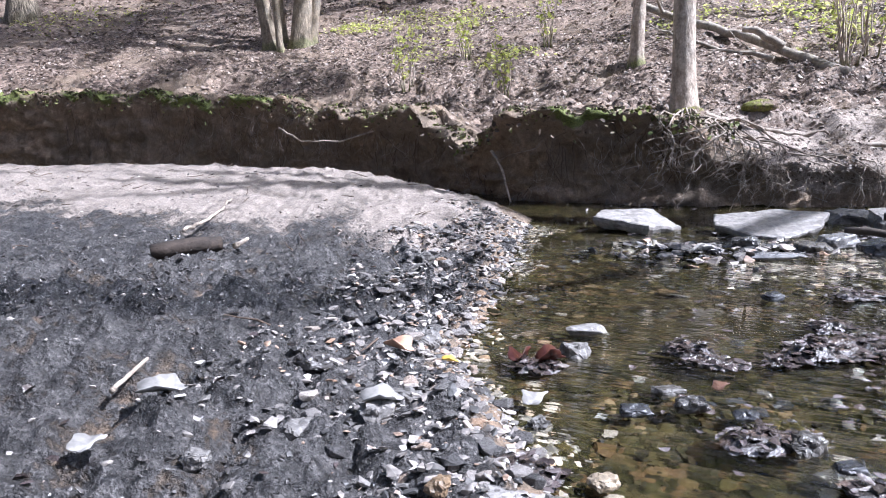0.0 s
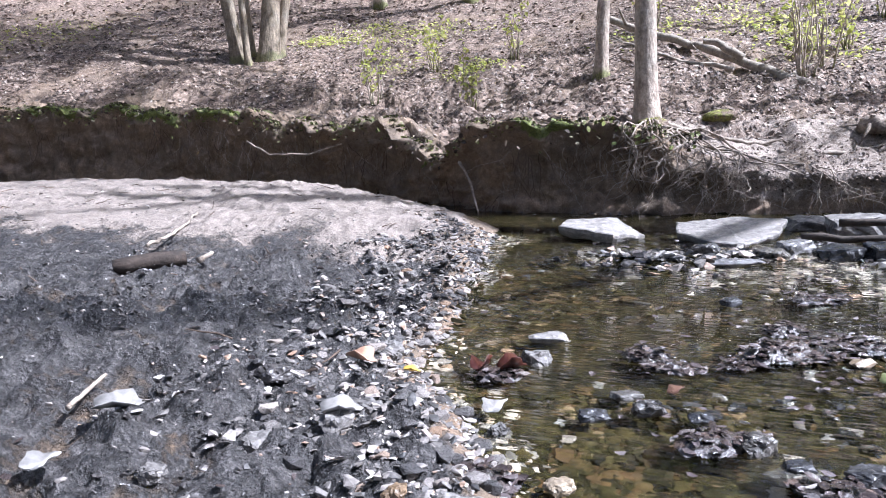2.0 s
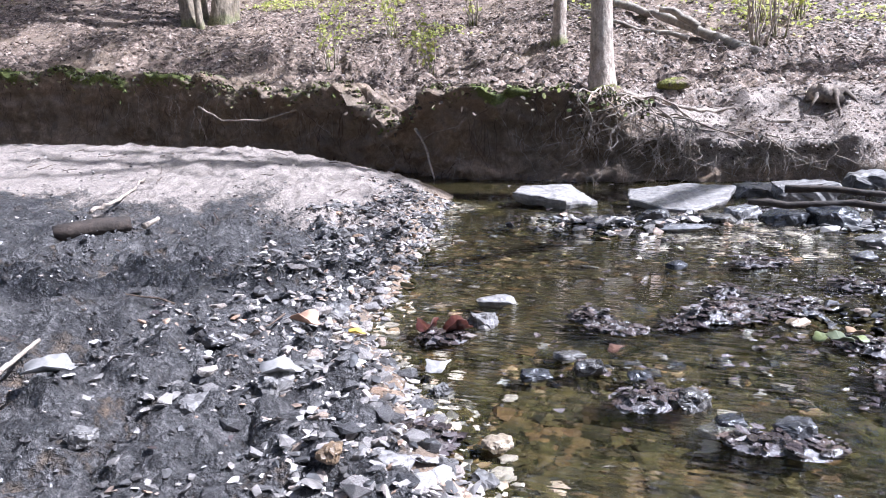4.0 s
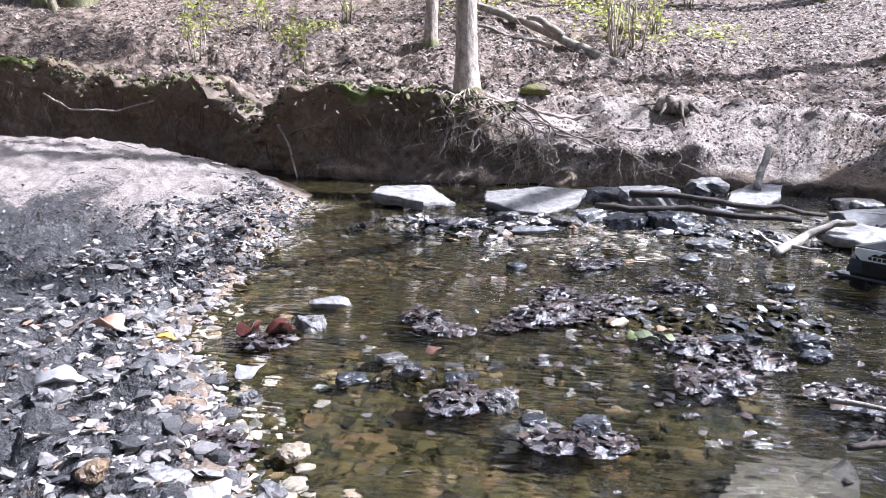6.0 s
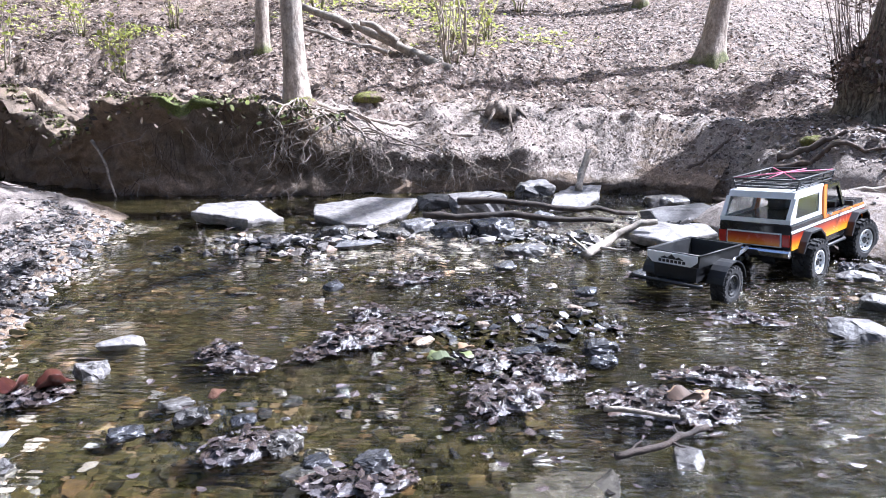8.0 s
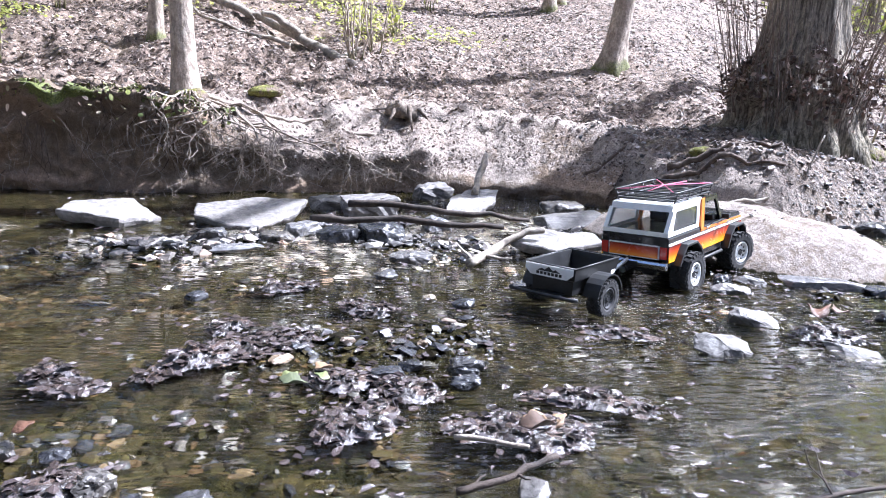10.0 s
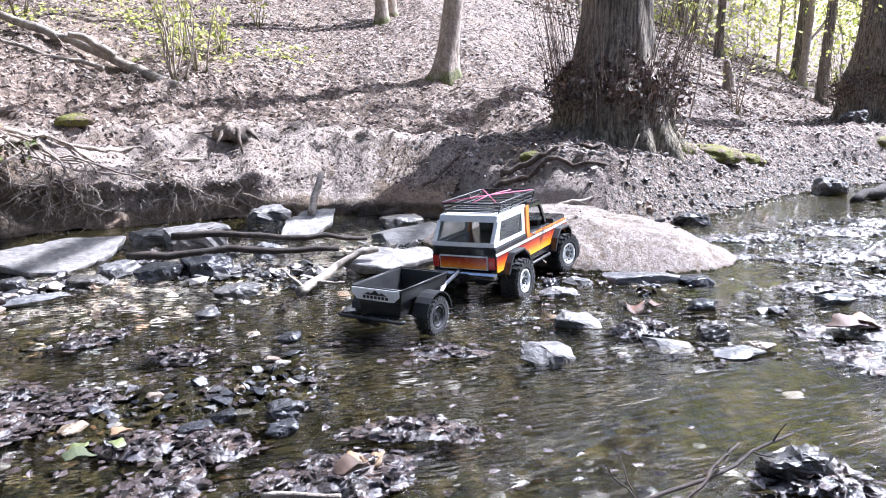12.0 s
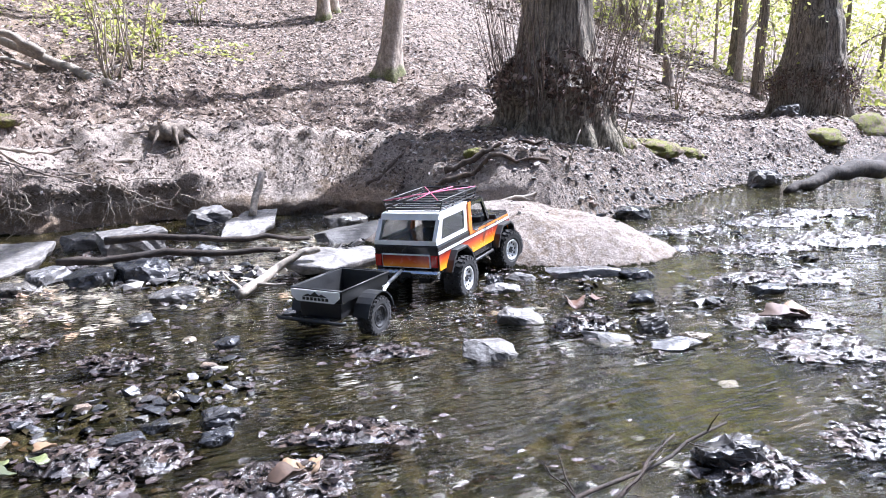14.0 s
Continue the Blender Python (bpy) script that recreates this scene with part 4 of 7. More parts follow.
    for i in range(9):
        y = -0.05 + i * 0.0125
        block("grille_bar", (0.2118, y - 0.0009, 0.114), (0.2138, y + 0.0009, 0.149), CHROME, grille, 0)
    for z in (0.122, 0.1315, 0.141):
        block("grille_bar", (0.2118, -0.054, z - 0.0008), (0.2132, 0.054, z + 0.0008), CHROME, grille, 0)
    for i in range(4):
        y = -0.036 + i * 0.024
        block("nose_badge", (0.2065, y - 0.004, 0.1595), (0.2088, y + 0.004, 0.1655), CHROME, t, 0.0006, "small chrome nose badge")
    bm = bmesh.new()
    prism_bm(bm, [(0.214, 0.086), (0.233, 0.088), (0.235, 0.1), (0.23, 0.106), (0.214, 0.106)], -0.1, 0.1)
    part("front_bumper", from_bm("front_bumper", bm, CHROME, 0.003), t, "dull chrome front bumper")
    bm = bmesh.new()
    prism_bm(bm, [(-0.262, 0.088), (-0.276, 0.089), (-0.278, 0.1), (-0.274, 0.105), (-0.262, 0.105)], -0.096, 0.096)
    part("rear_bumper", from_bm("rear_bumper", bm, CHROME, 0.003), t, "dull chrome rear bumper")
    for x, y in ((0.21, -0.05), (0.21, 0.05), (-0.258, -0.05), (-0.258, 0.05)):
        block("bumper_bracket", (x - 0.012, y - 0.006, 0.09), (x + 0.012, y + 0.006, 0.1), SATIN, t)
    gate = block("tailgate_panel", (-0.2605, -0.07, 0.109), (-0.2565, 0.07, 0.1445), WHITE, t, 0.001, "orange tailgate panel with white outline")
    block("tailgate_stripe", (-0.2622, -0.067, 0.112), (-0.2607, 0.067, 0.1415), SUNSET, gate, 0)
    block("plate_holder", (-0.2795, -0.022, 0.089), (-0.278, 0.022, 0.103), SATIN, t, 0.0005)
    # below
    block("chassis_rail", (-0.22, 0.022, 0.066), (0.2, 0.034, 0.083), SATIN, t)
    block("chassis_rail", (-0.22, -0.034, 0.066), (0.2, -0.022, 0.083), SATIN, t)
    block("gearbox", (-0.04, -0.03, 0.06), (0.06, 0.03, 0.084), SATIN, t, 0.004)
    rod("drive_shaft", [(HR, 0, 0.06), (0, 0, 0.068), (HF, 0, 0.06)], 0.005, SATIN, t)
    for fx in (HF, HR):
        rod("axle", [(fx, -0.09, 0.0585), (fx, 0.09, 0.0585)], 0.009, SATIN, t, 10)
        block("differential", (fx - 0.022, -0.02, 0.042), (fx + 0.022, 0.02, 0.078), SATIN, t, 0.008)
        for s in (-1, 1):
            wheel(t, fx, 0.1 * s, 0.0585, 0.0585, 0.046, s, WHITE, "white steel-style rim", -12 if fx > 0 else 0)
    rod("tow_hook", [(-0.26, 0, 0.085), (-0.29, 0, 0.082), (-0.294, 0, 0.092)], 0.004, SATIN, t)
    # roof rack
    def ring(z, r, grow=0.0):
        x0, x1, y = -0.212 - grow, 0.015 + grow, 0.08 + grow
        return rod("rack_rail", [(x0, -y + 0.012, z), (x0, y - 0.012, z), (x0 + 0.012, y, z), (x1 - 0.012, y, z), (x1, y - 0.012, z), (x1, -y + 0.012, z), (x1 - 0.012, -y, z), (x0 + 0.012, -y, z), (x0, -y + 0.012, z)], r, SATIN, t, 6)
    ring(0.249, 0.0022), ring(0.258, 0.0014, 0.002), ring(0.27, 0.0025, 0.005)
    for x in (-0.2, -0.128, -0.056, 0.005):
        for s in (-1, 1):
            rod("rack_post", [(x, 0.076 * s, 0.241), (x, 0.08 * s, 0.25), (x, 0.085 * s, 0.27)], 0.0018, SATIN, t, 6)
    for i in range(8):
        x = -0.195 + i * 0.0275
        block("rack_slat", (x - 0.004, -0.08, 0.2475), (x + 0.004, 0.08, 0.2505), SATIN, t, 0.0008)
    for y0, y1 in ((-0.08, 0.08), (0.08, -0.08), (-0.01, -0.01)):
        rod("elastic_cord", [(-0.21, y0, 0.271), (-0.1, 0, 0.2735), (0.015, y1, 0.271)], 0.0016, ROPE, t, 6, "pink elastic cord")
    return tagged(t, "black model off-road truck with sunset stripes, white hardtop and roof rack", "model truck")


def trailer():
    t = Empty("model_trailer", (0, 0, 0))
    L, W, Z0, Z1 = 0.088, 0.056, 0.058, 0.12
    bm = bmesh.new()
    rings = []
    for z, g, d in ((Z0, -0.006, 0), (0.089, -0.004, 0), (0.093, 0.004, 0), (Z1, 0.008, 0), (Z1, 0.002, 1), (0.097, -0.002, 1), (Z0 + 0.006, -0.01, 1)):
        rings.append([bm.verts.new((sx * (L + g), sy * (W + g), z)) for sx, sy in ((-1, -1), (1, -1), (1, 1), (-1, 1))])
    for a, b in zip(rings, rings[1:]):
        for i in range(4):
            bm.faces.new((a[i], a[(i + 1) % 4], b[(i + 1) % 4], b[i]))
    bm.faces.new(rings[0][::-1]), bm.faces.new(rings[-1])
    part("tub", from_bm("tub", bm, SATIN, 0.0012), t, "open black plastic tub")
    rod("tub_rim", [(-0.096, -0.064, Z1), (0.096, -0.064, Z1), (0.096, 0.064, Z1), (-0.096, 0.064, Z1), (-0.096, -0.064, Z1)], 0.0022, SATIN, t, 6)
    sign_bm = bmesh.new()
    a = [(-0.06, 0.119), (0.06, 0.119), (0.06, 0.106), (0.046, 0.094), (-0.046, 0.094), (-0.06, 0.106)]
    f = [sign_bm.verts.new((-0.0985, y, z)) for y, z in a]
    g = [sign_bm.verts.new((-0.1005, y, z)) for y, z in a]
    sign_bm.faces.new(f[::-1]), sign_bm.faces.new(g)
    for i in range(6):
        sign_bm.faces.new((f[i], f[(i + 1) % 6], g[(i + 1) % 6], g[i]))
    sign = part("tailgate_sign", from_bm("tailgate_sign", sign_bm, WHITE), t, "white tailgate board with a dark mountain emblem")
    em = bmesh.new()
    for y0, y1, zt in ((-0.03, -0.004, 0.112), (-0.014, 0.014, 0.1165), (0.004, 0.03, 0.1115)):
        v = [em.verts.new((x, y, z)) for x in (-0.1006, -0.1012) for y, z in ((y0, 0.1055), (y1, 0.1055), ((y0 + y1) / 2, zt))]
        em.faces.new(v[:3]), em.faces.new(v[3:])
        for i in range(3):
            em.faces.new((v[i], v[(i + 1) % 3], v[3 + (i + 1) % 3], v[3 + i]))
    part("emblem", from_bm("emblem", em, SATIN), sign, "dark mountain shape")
    for i in range(7):
        y = -0.033 + i * 0.0095
        block("sign_bar", (-0.1012, y, 0.0975), (-0.1006, y + 0.007, 0.104), SATIN, sign, 0)
    block("chassis", (-0.095, -0.035, 0.049), (0.1, 0.035, 0.0575), SATIN, t)
    rod("axle", [(0, -0.07, 0.045), (0, 0.07, 0.045)], 0.006, SATIN, t)
    block("axle_mount", (-0.012, -0.04, 0.045), (0.012, -0.03, 0.056), SATIN, t), block("axle_mount", (-0.012, 0.03, 0.045), (0.012, 0.04, 0.056), SATIN, t)
    rod("rear_bumper_bar", [(-0.118, -0.085, 0.062), (-0.122, -0.075, 0.06), (-0.122, 0.075, 0.06), (-0.118, 0.085, 0.062)], 0.004, SATIN, t)
    for s in (-1, 1):
        block("bumper_stay", (-0.122, 0.03 * s - 0.004, 0.055), (-0.1, 0.03 * s + 0.004, 0.061), SATIN, t)
        bm = bmesh.new()
        for i in range(10):
            a0, a1 = math.pi * (0.06 + 0.88 * i / 10), math.pi * (0.06 + 0.88 * (i + 1) / 10)
            q = [(0.056 * math.cos(a0), 0.045 + 0.056 * math.sin(a0)), (0.056 * math.cos(a1), 0.045 + 0.056 * math.sin(a1)), (0.0535 * math.cos(a1), 0.045 + 0.0535 * math.sin(a1)), (0.0535 * math.cos(a0), 0.045 + 0.0535 * math.sin(a0))]
            prism_bm(bm, q, 0.06 * s, 0.098 * s)
        bmesh.ops.remove_doubles(bm, verts=bm.verts, dist=0.0001)
        part("mudguard", from_bm("mudguard", bm, SATIN), t, "curved black mudguard")
        wheel(t, 0, 0.08 * s, 0.045, 0.045, 0.032, s, SATIN, "black rim")
        rod("drawbar", [(0.09, 0.05 * s, 0.057), (0.16, 0.012 * s, 0.059), (0.2, 0.0, 0.062)], 0.0042, WHITE, t, 8, "white metal drawbar")
        block("frame_plate", (0.06, 0.058 * s - 0.006, 0.0545), (0.105, 0.058 * s + 0.006, 0.061), WHITE, t, 0.001, "white frame end")
    rod("drawbar", [(0.195, 0, 0.062), (0.272, 0, 0.08)], 0.0045, WHITE, t, 8, "white metal drawbar")
    rod("coupling", [(0.268, 0, 0.079), (0.276, 0, 0.081)], 0.007, SATIN, t, 8)
    return tagged(t, "small black model trailer with white tailgate board, coupled to the truck", "model trailer")


truck().matrix_world = pose(1.872, 1.49, -0.024, -3.5, -3.0, 15.5)
trailer().matrix_world = pose(1.345, 1.35, -0.014, -1.5, 0, 17)


# ---- stones ----
def hull(seed, count=26, flat=1.0, box=0.55):
    """A unit broken stone: convex, with uneven faces."""
    rng = random.Random(seed)
    bm = bmesh.new()
    for _ in range(count):
        v = Vector((rng.gauss(0, 1), rng.gauss(0, 1), rng.gauss(0, 1))).normalized()
        q = Vector([math.copysign(abs(c) ** box, c) for c in v]) * rng.uniform(0.8, 1.0)
        bm.verts.new((q.x * 0.6, q.y * 0.6, q.z * 0.6 * flat))
    bmesh.ops.convex_hull(bm, input=bm.verts)
    bmesh.ops.delete(bm, geom=[v for v in bm.verts if not v.link_faces], context="VERTS")
    bmesh.ops.dissolve_limit(bm, angle_limit=0.2, verts=bm.verts, edges=bm.edges)
    return bm


def stone(name, x, y, w, d, h, turn, material, label, category="stone", group="", seed=None, sink=0.35, z=None, tilt=(0, 0), box=0.55):
    """One loose stone bedded in the ground."""
    seed = seed if seed is not None else int(abs(x * 977 + y * 331))
    bm = hull(seed, 24, 1.0, box)
    bmesh.ops.scale(bm, vec=(w, d, h * 1.05), verts=bm.verts)
    bmesh.ops.bevel(bm, geom=bm.edges[:], offset=min(w, d, h) * 0.06, segments=1, affect="EDGES", profile=0.6)
    bmesh.ops.triangulate(bm, faces=bm.faces)
    for part_of in (0.14, 0.1):
        bmesh.ops.subdivide_edges(bm, edges=[e for e in bm.edges if e.calc_length() > w * part_of], cuts=1)
        bmesh.ops.triangulate(bm, faces=bm.faces)
    for v in bm.verts:
        v.co += v.co.normalized() * noise.noise(v.co * (5 / max(w, d)) + Vector((seed, 0, 0))) * min(w, h) * 0.16 + v.co.normalized() * noise.noise(v.co * (14 / max(w, d)) + Vector((0, seed, 0))) * min(w, h) * 0.09 + v.co.normalized() * noise.noise(v.co * (34 / max(w, d))) * min(w, h) * 0.035
    me = bpy.data.meshes.new(name)
    bm.to_mesh(me)
    bm.free()
    me.materials.append(material)
    ob = new(name, me)
    g = height(x, y) if z is None else z
    ob.matrix_world = pose(x, y, g + h * (0.42 - sink), tilt[0], tilt[1], turn)
    return tagged(ob, label, category, group)


bases = []
for i in range(8):
    b = hull(100 + i, *((9, 1.0, 0.7) if i % 2 else (13, 1.0, 1.0)))
    bmesh.ops.triangulate(b, faces=b.faces)
    bases.append((np.array([v.co[:] for v in b.verts]), np.array([[v.index for v in f.verts] for f in b.faces])))
    b.free()


def turned(count, rng, lean):
    """Random turns: free about the upright, leaning a little."""
    a, p, q = rng.uniform(0, 6.28, count), rng.normal(0, lean, count), rng.normal(0, lean, count)
    o, l = np.zeros(count), np.ones(count)

    def m(rows):
        return np.array(rows).transpose(2, 0, 1)

    rz = m([[np.cos(a), -np.sin(a), o], [np.sin(a), np.cos(a), o], [o, o, l]])
    rx = m([[l, o, o], [o, np.cos(p), -np.sin(p)], [o, np.sin(p), np.cos(p)]])
    ry = m([[np.cos(q), o, np.sin(q)], [o, l, o], [-np.sin(q), o, np.cos(q)]])
    return rz @ rx @ ry


def strew(name, places, sizes, flat, material, label, category, rng, lean=0.25, sink=0.3):
    """One mesh of many small stones lying on the ground."""
    n = len(places)
    z = lay(places[:, 0], places[:, 1])[0]
    s = rng.uniform(0, 1, n) ** 2.2 * (sizes[1] - sizes[0]) + sizes[0]
    f = rng.uniform(flat[0], flat[1], n)
    rot = turned(n, rng, lean)
    cos, tris, at = [], [], 0
    kind = rng.integers(0, len(bases), n)
    for k, (bv, bf) in enumerate(bases):
        ids = np.where(kind == k)[0]
        if not len(ids):
            continue
        v = bv[None] * np.stack([s[ids], s[ids] * rng.uniform(0.55, 1, len(ids)), s[ids] * f[ids]], 1)[:, None]
        v = np.einsum("nij,nvj->nvi", rot[ids], v) + np.stack([places[ids, 0], places[ids, 1], z[ids] + s[ids] * f[ids] * (0.5 - sink)], 1)[:, None]
        cos.append(v.reshape(-1, 3))
        tris.append((bf[None] + (np.arange(len(ids)) * len(bv))[:, None, None]).reshape(-1, 3) + at)
        at += len(ids) * len(bv)
    return tagged(new(name, fast_mesh(name, np.concatenate(cos), np.concatenate(tris), material, False)), label, category, kind="stuff")


def scatter(rng, count, x0, x1, y0, y1, keep):
    """Random places in a rectangle of the plan, thinned by keep(x, y) in 0..1."""
    x, y = rng.uniform(x0, x1, count), rng.uniform(y0, y1, count)
    ok = rng.uniform(0, 1, count) < keep(x, y)
    return np.stack([x[ok], y[ok]], 1)


rng = np.random.default_rng(11)
# the stony margin of the bar
strew("shore_gravel", scatter(rng, 42000, -0.75, 0.3, 0.62, 2.75, lambda x, y: step(0.34, 0.04, np.abs(inside(BAR, x, y) - 0.07) + 0.12 * fbm(x, y, 5, 2, 8)) * step(-0.07, 0.0, inside(BAR, x, y) + 0.03 * fbm(x, y, 7, 2, 18)) * 0.85),
      (0.004, 0.023), (0.14, 0.42), GRAVEL, "mixed grey, pale and rusty gravel along the waterline", "gravel", rng, 0.3, 0.25)
strew("mud_pebbles", scatter(rng, 2800, -2.6, 0.1, 0.7, 3.4, lambda x, y: step(0.1, 0.3, inside(BAR, x, y)) * 0.7),
      (0.003, 0.014), (0.25, 0.6), GRAVEL, "small pale pebbles and shells on the mud", "pebbles", rng, 0.3, 0.3)
MUDLUMP = plain("mud_lump", (0.06, 0.054, 0.052), 0.3, 0, 140, 0.5, 0.5, 0.003)
strew("mud_crumbs", scatter(rng, 20000, -2.2, 0.05, 0.65, 2.3, lambda x, y: step(0.03, 0.2, inside(BAR, x, y)) * np.clip(0.45 + 0.9 * fbm(x, y, 6, 3, 12), 0, 1)),
      (0.002, 0.013), (0.35, 0.8), MUDLUMP, "crumbs and clods of dark mud", "mud", rng, 0.4, 0.3)
def pool(x, y):
    """The still pools, left bare of small stones and debris."""
    return np.clip(1.5 * np.maximum.reduce([blob(x, y, 1.52, 0.62, 0.24, 0.16), blob(x, y, 2.3, 1.02, 0.35, 0.1), blob(x, y, 4.0, 1.4, 0.6, 0.2)]), 0, 1)


# the creek bed
strew("bed_pebbles", scatter(rng, 17000, -0.15, 1.1, 0.5, 2.3, lambda x, y: step(0.02, -0.05, inside(BAR, x, y)) * step(0.75, 0.25, x + 0.25 * fbm(x, y, 4, 2, 14))),
      (0.011, 0.042), (0.1, 0.3), OLIVESTONE, "olive-brown stones packed on the bed of the shallow creek", "pebbles", rng, 0.2, 0.4)
# Midstream pebbles, their colour darkened in place of shade and water depth
strew("bed_dim_pebbles", scatter(rng, 9000, 0.3, 2.6, 0.5, 2.4, lambda x, y: step(0.02, -0.05, inside(BAR, x, y)) * step(0.02, -0.05, inside(NORTH, x, y)) * step(0.95, 1.1, mound_r(x, y)) * np.clip(1.3 - 0.4 * np.hypot(x - 0.3, y - 0.8), 0.15, 1) * (1 - pool(x, y))),
      (0.008, 0.034), (0.2, 0.45), BEDSTONE, "pebbles on the creek bed, coloured dark for the dim water in midstream", "pebbles", rng, 0.2, 0.4)


strew("wet_stones", scatter(rng, 36000, 0.05, 4.6, 0.2, 2.8, lambda x, y: np.clip(riffle(x, y) * 0.9 + 0.02 * step(0.0, -0.1, inside(BAR, x, y)), 0, 1) * (1 - pool(x, y))), (0.006, 0.045), (0.12, 0.45), WETPIECES,
      "dark wet broken stones breaking the water", "stones", rng, 0.35, 0.15)
strew("riffle_gravel", scatter(rng, 9000, 0.4, 2.4, 1.6, 2.6, lambda x, y: np.clip(0.9 * blob(x, y, 1.45, 2.1, 0.75, 0.24) + 0.8 * blob(x, y, 0.75, 2.3, 0.4, 0.12), 0, 1) * step(1.0, 1.1, mound_r(x, y))), (0.008, 0.055), (0.12, 0.45), GRAVEL,
      "grey and pale broken stones across the creek", "gravel", rng, 0.3, 0.1)
strew("bank_gravel", scatter(rng, 13000, 2.5, 7.5, 0.9, 2.8, lambda x, y: step(1.0, 1.15, mound_r(x, y)) * step(-0.1, 0.02, inside(NORTH, x, y)) * step(0.75, 0.1, inside(NORTH, x, y)) * 0.75), (0.006, 0.034), (0.25, 0.6), GRAVEL,
      "grey gravel and small stones on the creek bank", "gravel", rng, 0.3, 0.2)

WHITESTONE = stone_material("bleached_slab_stone", [(0.0, (0.2, 0.184, 0.172)), (0.5, (0.26, 0.24, 0.225)), (1.0, (0.31, 0.287, 0.27))])
AWASH = stone_material("wet_slab_stone", [(0.0, (0.05, 0.046, 0.038)), (1.0, (0.07, 0.064, 0.054))], (0.1, 0.3), gloss=0.25)


def slab(corners, thick, label, material=None):
    """A thin tilted slab: a broken outline, an uneven top and an undercut, darker edge."""
    mid = sum((Vector(c) for c in corners), Vector()) / len(corners)
    ring = []
    for a, b in zip(corners, corners[1:] + corners[:1]):
        a, b = Vector(a), Vector(b)
        n = max(3, int((b - a).length / 0.018))
        for k in range(n):
            p = a.lerp(b, k / n)
            out = (p - mid).normalized()
            ring.append(p + out * 0.007 * noise.noise(p * 45) + Vector((0, 0, 0.004 * noise.noise(p * 30 + Vector((7, 0, 0))))))
    m, verts, faces = len(ring), [], []
    for q in (0.0, 0.3, 0.6, 0.85, 0.97, 1.0):
        for p in ring:
            v = mid.lerp(p, q)
            v.z += 0.006 * noise.noise(v * 16) + 0.002 * noise.noise(v * 60) - (0.003 if q == 1.0 else 0)
            verts.append(v)
    for q, drop in ((1.0, 0.45), (0.93, 1.0), (0.55, 1.3)):
        for p in ring:
            v = mid.lerp(p, q)
            verts.append(v + Vector((0, 0, -thick * drop * (1 + 0.4 * noise.noise(v * 25)))))
    for k in range(8):
        faces += [(k * m + i, k * m + (i + 1) % m, (k + 1) * m + (i + 1) % m, (k + 1) * m + i) for i in range(m)]
    faces = [f[::-1] for f in faces]
    origin = Vector((mid.x, mid.y, 0))
    me = mesh_of("slab", [v - origin for v in verts], faces, material or WHITESTONE, False)
    ob = new("slab", me)
    ob.location = origin
    return tagged(ob, label, "stone", "pale slabs across the creek")


slab([(0.4, 2.63, 0.045), (0.45, 2.74, 0.055), (0.64, 2.74, 0.055), (0.7, 2.61, 0.008), (0.56, 2.51, 0.035)], 0.035, "pale flat slab with dark undercut edge in the creek")
slab([(0.82, 2.63, 0.045), (1.02, 2.61, 0.065), (1.19, 2.57, 0.055), (1.1, 2.46, 0.03), (0.95, 2.38, 0.008), (0.86, 2.42, 0.01), (0.79, 2.54, 0.03)], 0.03, "broad pale slab tilted towards the water")
slab([(1.5, 1.8, 0.05), (1.62, 1.86, 0.06), (1.8, 1.76, 0.055), (1.78, 1.7, 0.04), (1.6, 1.7, 0.03)], 0.03, "long pale slab with dark undercut edge in the creek")
slab([(1.66, 2.4, 0.008), (1.76, 2.52, 0.05), (1.86, 2.55, 0.07), (1.97, 2.5, 0.075), (1.9, 2.42, 0.04), (1.78, 2.36, 0.015)], 0.022, "pale slab propped among the stones")
PALE_LABEL = "pale flat stone lying at the edge of the creek"
for x, y, w, d, h, a, tx in [(1.33, 2.7, 0.16, 0.1, 0.05, -7, 4), (1.39, 2.5, 0.21, 0.13, 0.09, -10, 0),
                             (1.85, 2.8, 0.16, 0.1, 0.075, -9, 0), (2.02, 2.1, 0.26, 0.15, 0.05, -11, 2)]:
    stone("slab", x, y, w, d, h, a, PALESTONE, PALE_LABEL, "stone", "pale slabs across the creek", sink=0.1, z=-0.005, tilt=(tx, -3), box=0.4)
GREY_LABEL = "grey angular stone standing out of the water"
for x, y, w, d, h, a in [(1.25, 2.1, 0.13, 0.1, 0.065, -11), (1.13, 2.16, 0.13, 0.09, 0.05, -11), (1.2, 1.84, 0.12, 0.07, 0.034, -20), (2.2, 2.36, 0.18, 0.1, 0.05, -10), (1.05, 2.28, 0.12, 0.09, 0.045, 10),
                         (0.78, 2.28, 0.09, 0.06, 0.045, -20), (0.95, 2.2, 0.1, 0.07, 0.035, -10), (1.5, 2.2, 0.11, 0.08, 0.05, 5), (0.8, 2.12, 0.16, 0.07, 0.022, -8)]:
    stone("grey_stone", x, y, w, d, h, a, WETSTONE, GREY_LABEL, "stone", "grey stones across the creek", sink=0.1, z=-0.005)
for x, y, w, d, h, a in [(0.15, 1.5, 0.09, 0.04, 0.022, 12), (0.1, 1.37, 0.055, 0.04, 0.035, -3), (1.65, 0.87, 0.1, 0.075, 0.02, -50), (1.42, 1.0, 0.11, 0.075, 0.034, -30), (1.63, 1.08, 0.1, 0.06, 0.035, -43),
                         (1.73, 0.74, 0.068, 0.035, 0.022, -43), (1.93, 1.3, 0.08, 0.05, 0.025, -43), (1.8, 1.26, 0.09, 0.05, 0.03, -35)]:
    stone("pale_stone", x, y, w, d, h, a, PALESTONE, "pale stone with a wet foot in shallow water", "stone", "pale stones in the creek", sink=0.08, z=-0.006, tilt=(10, 6), box=0.75)
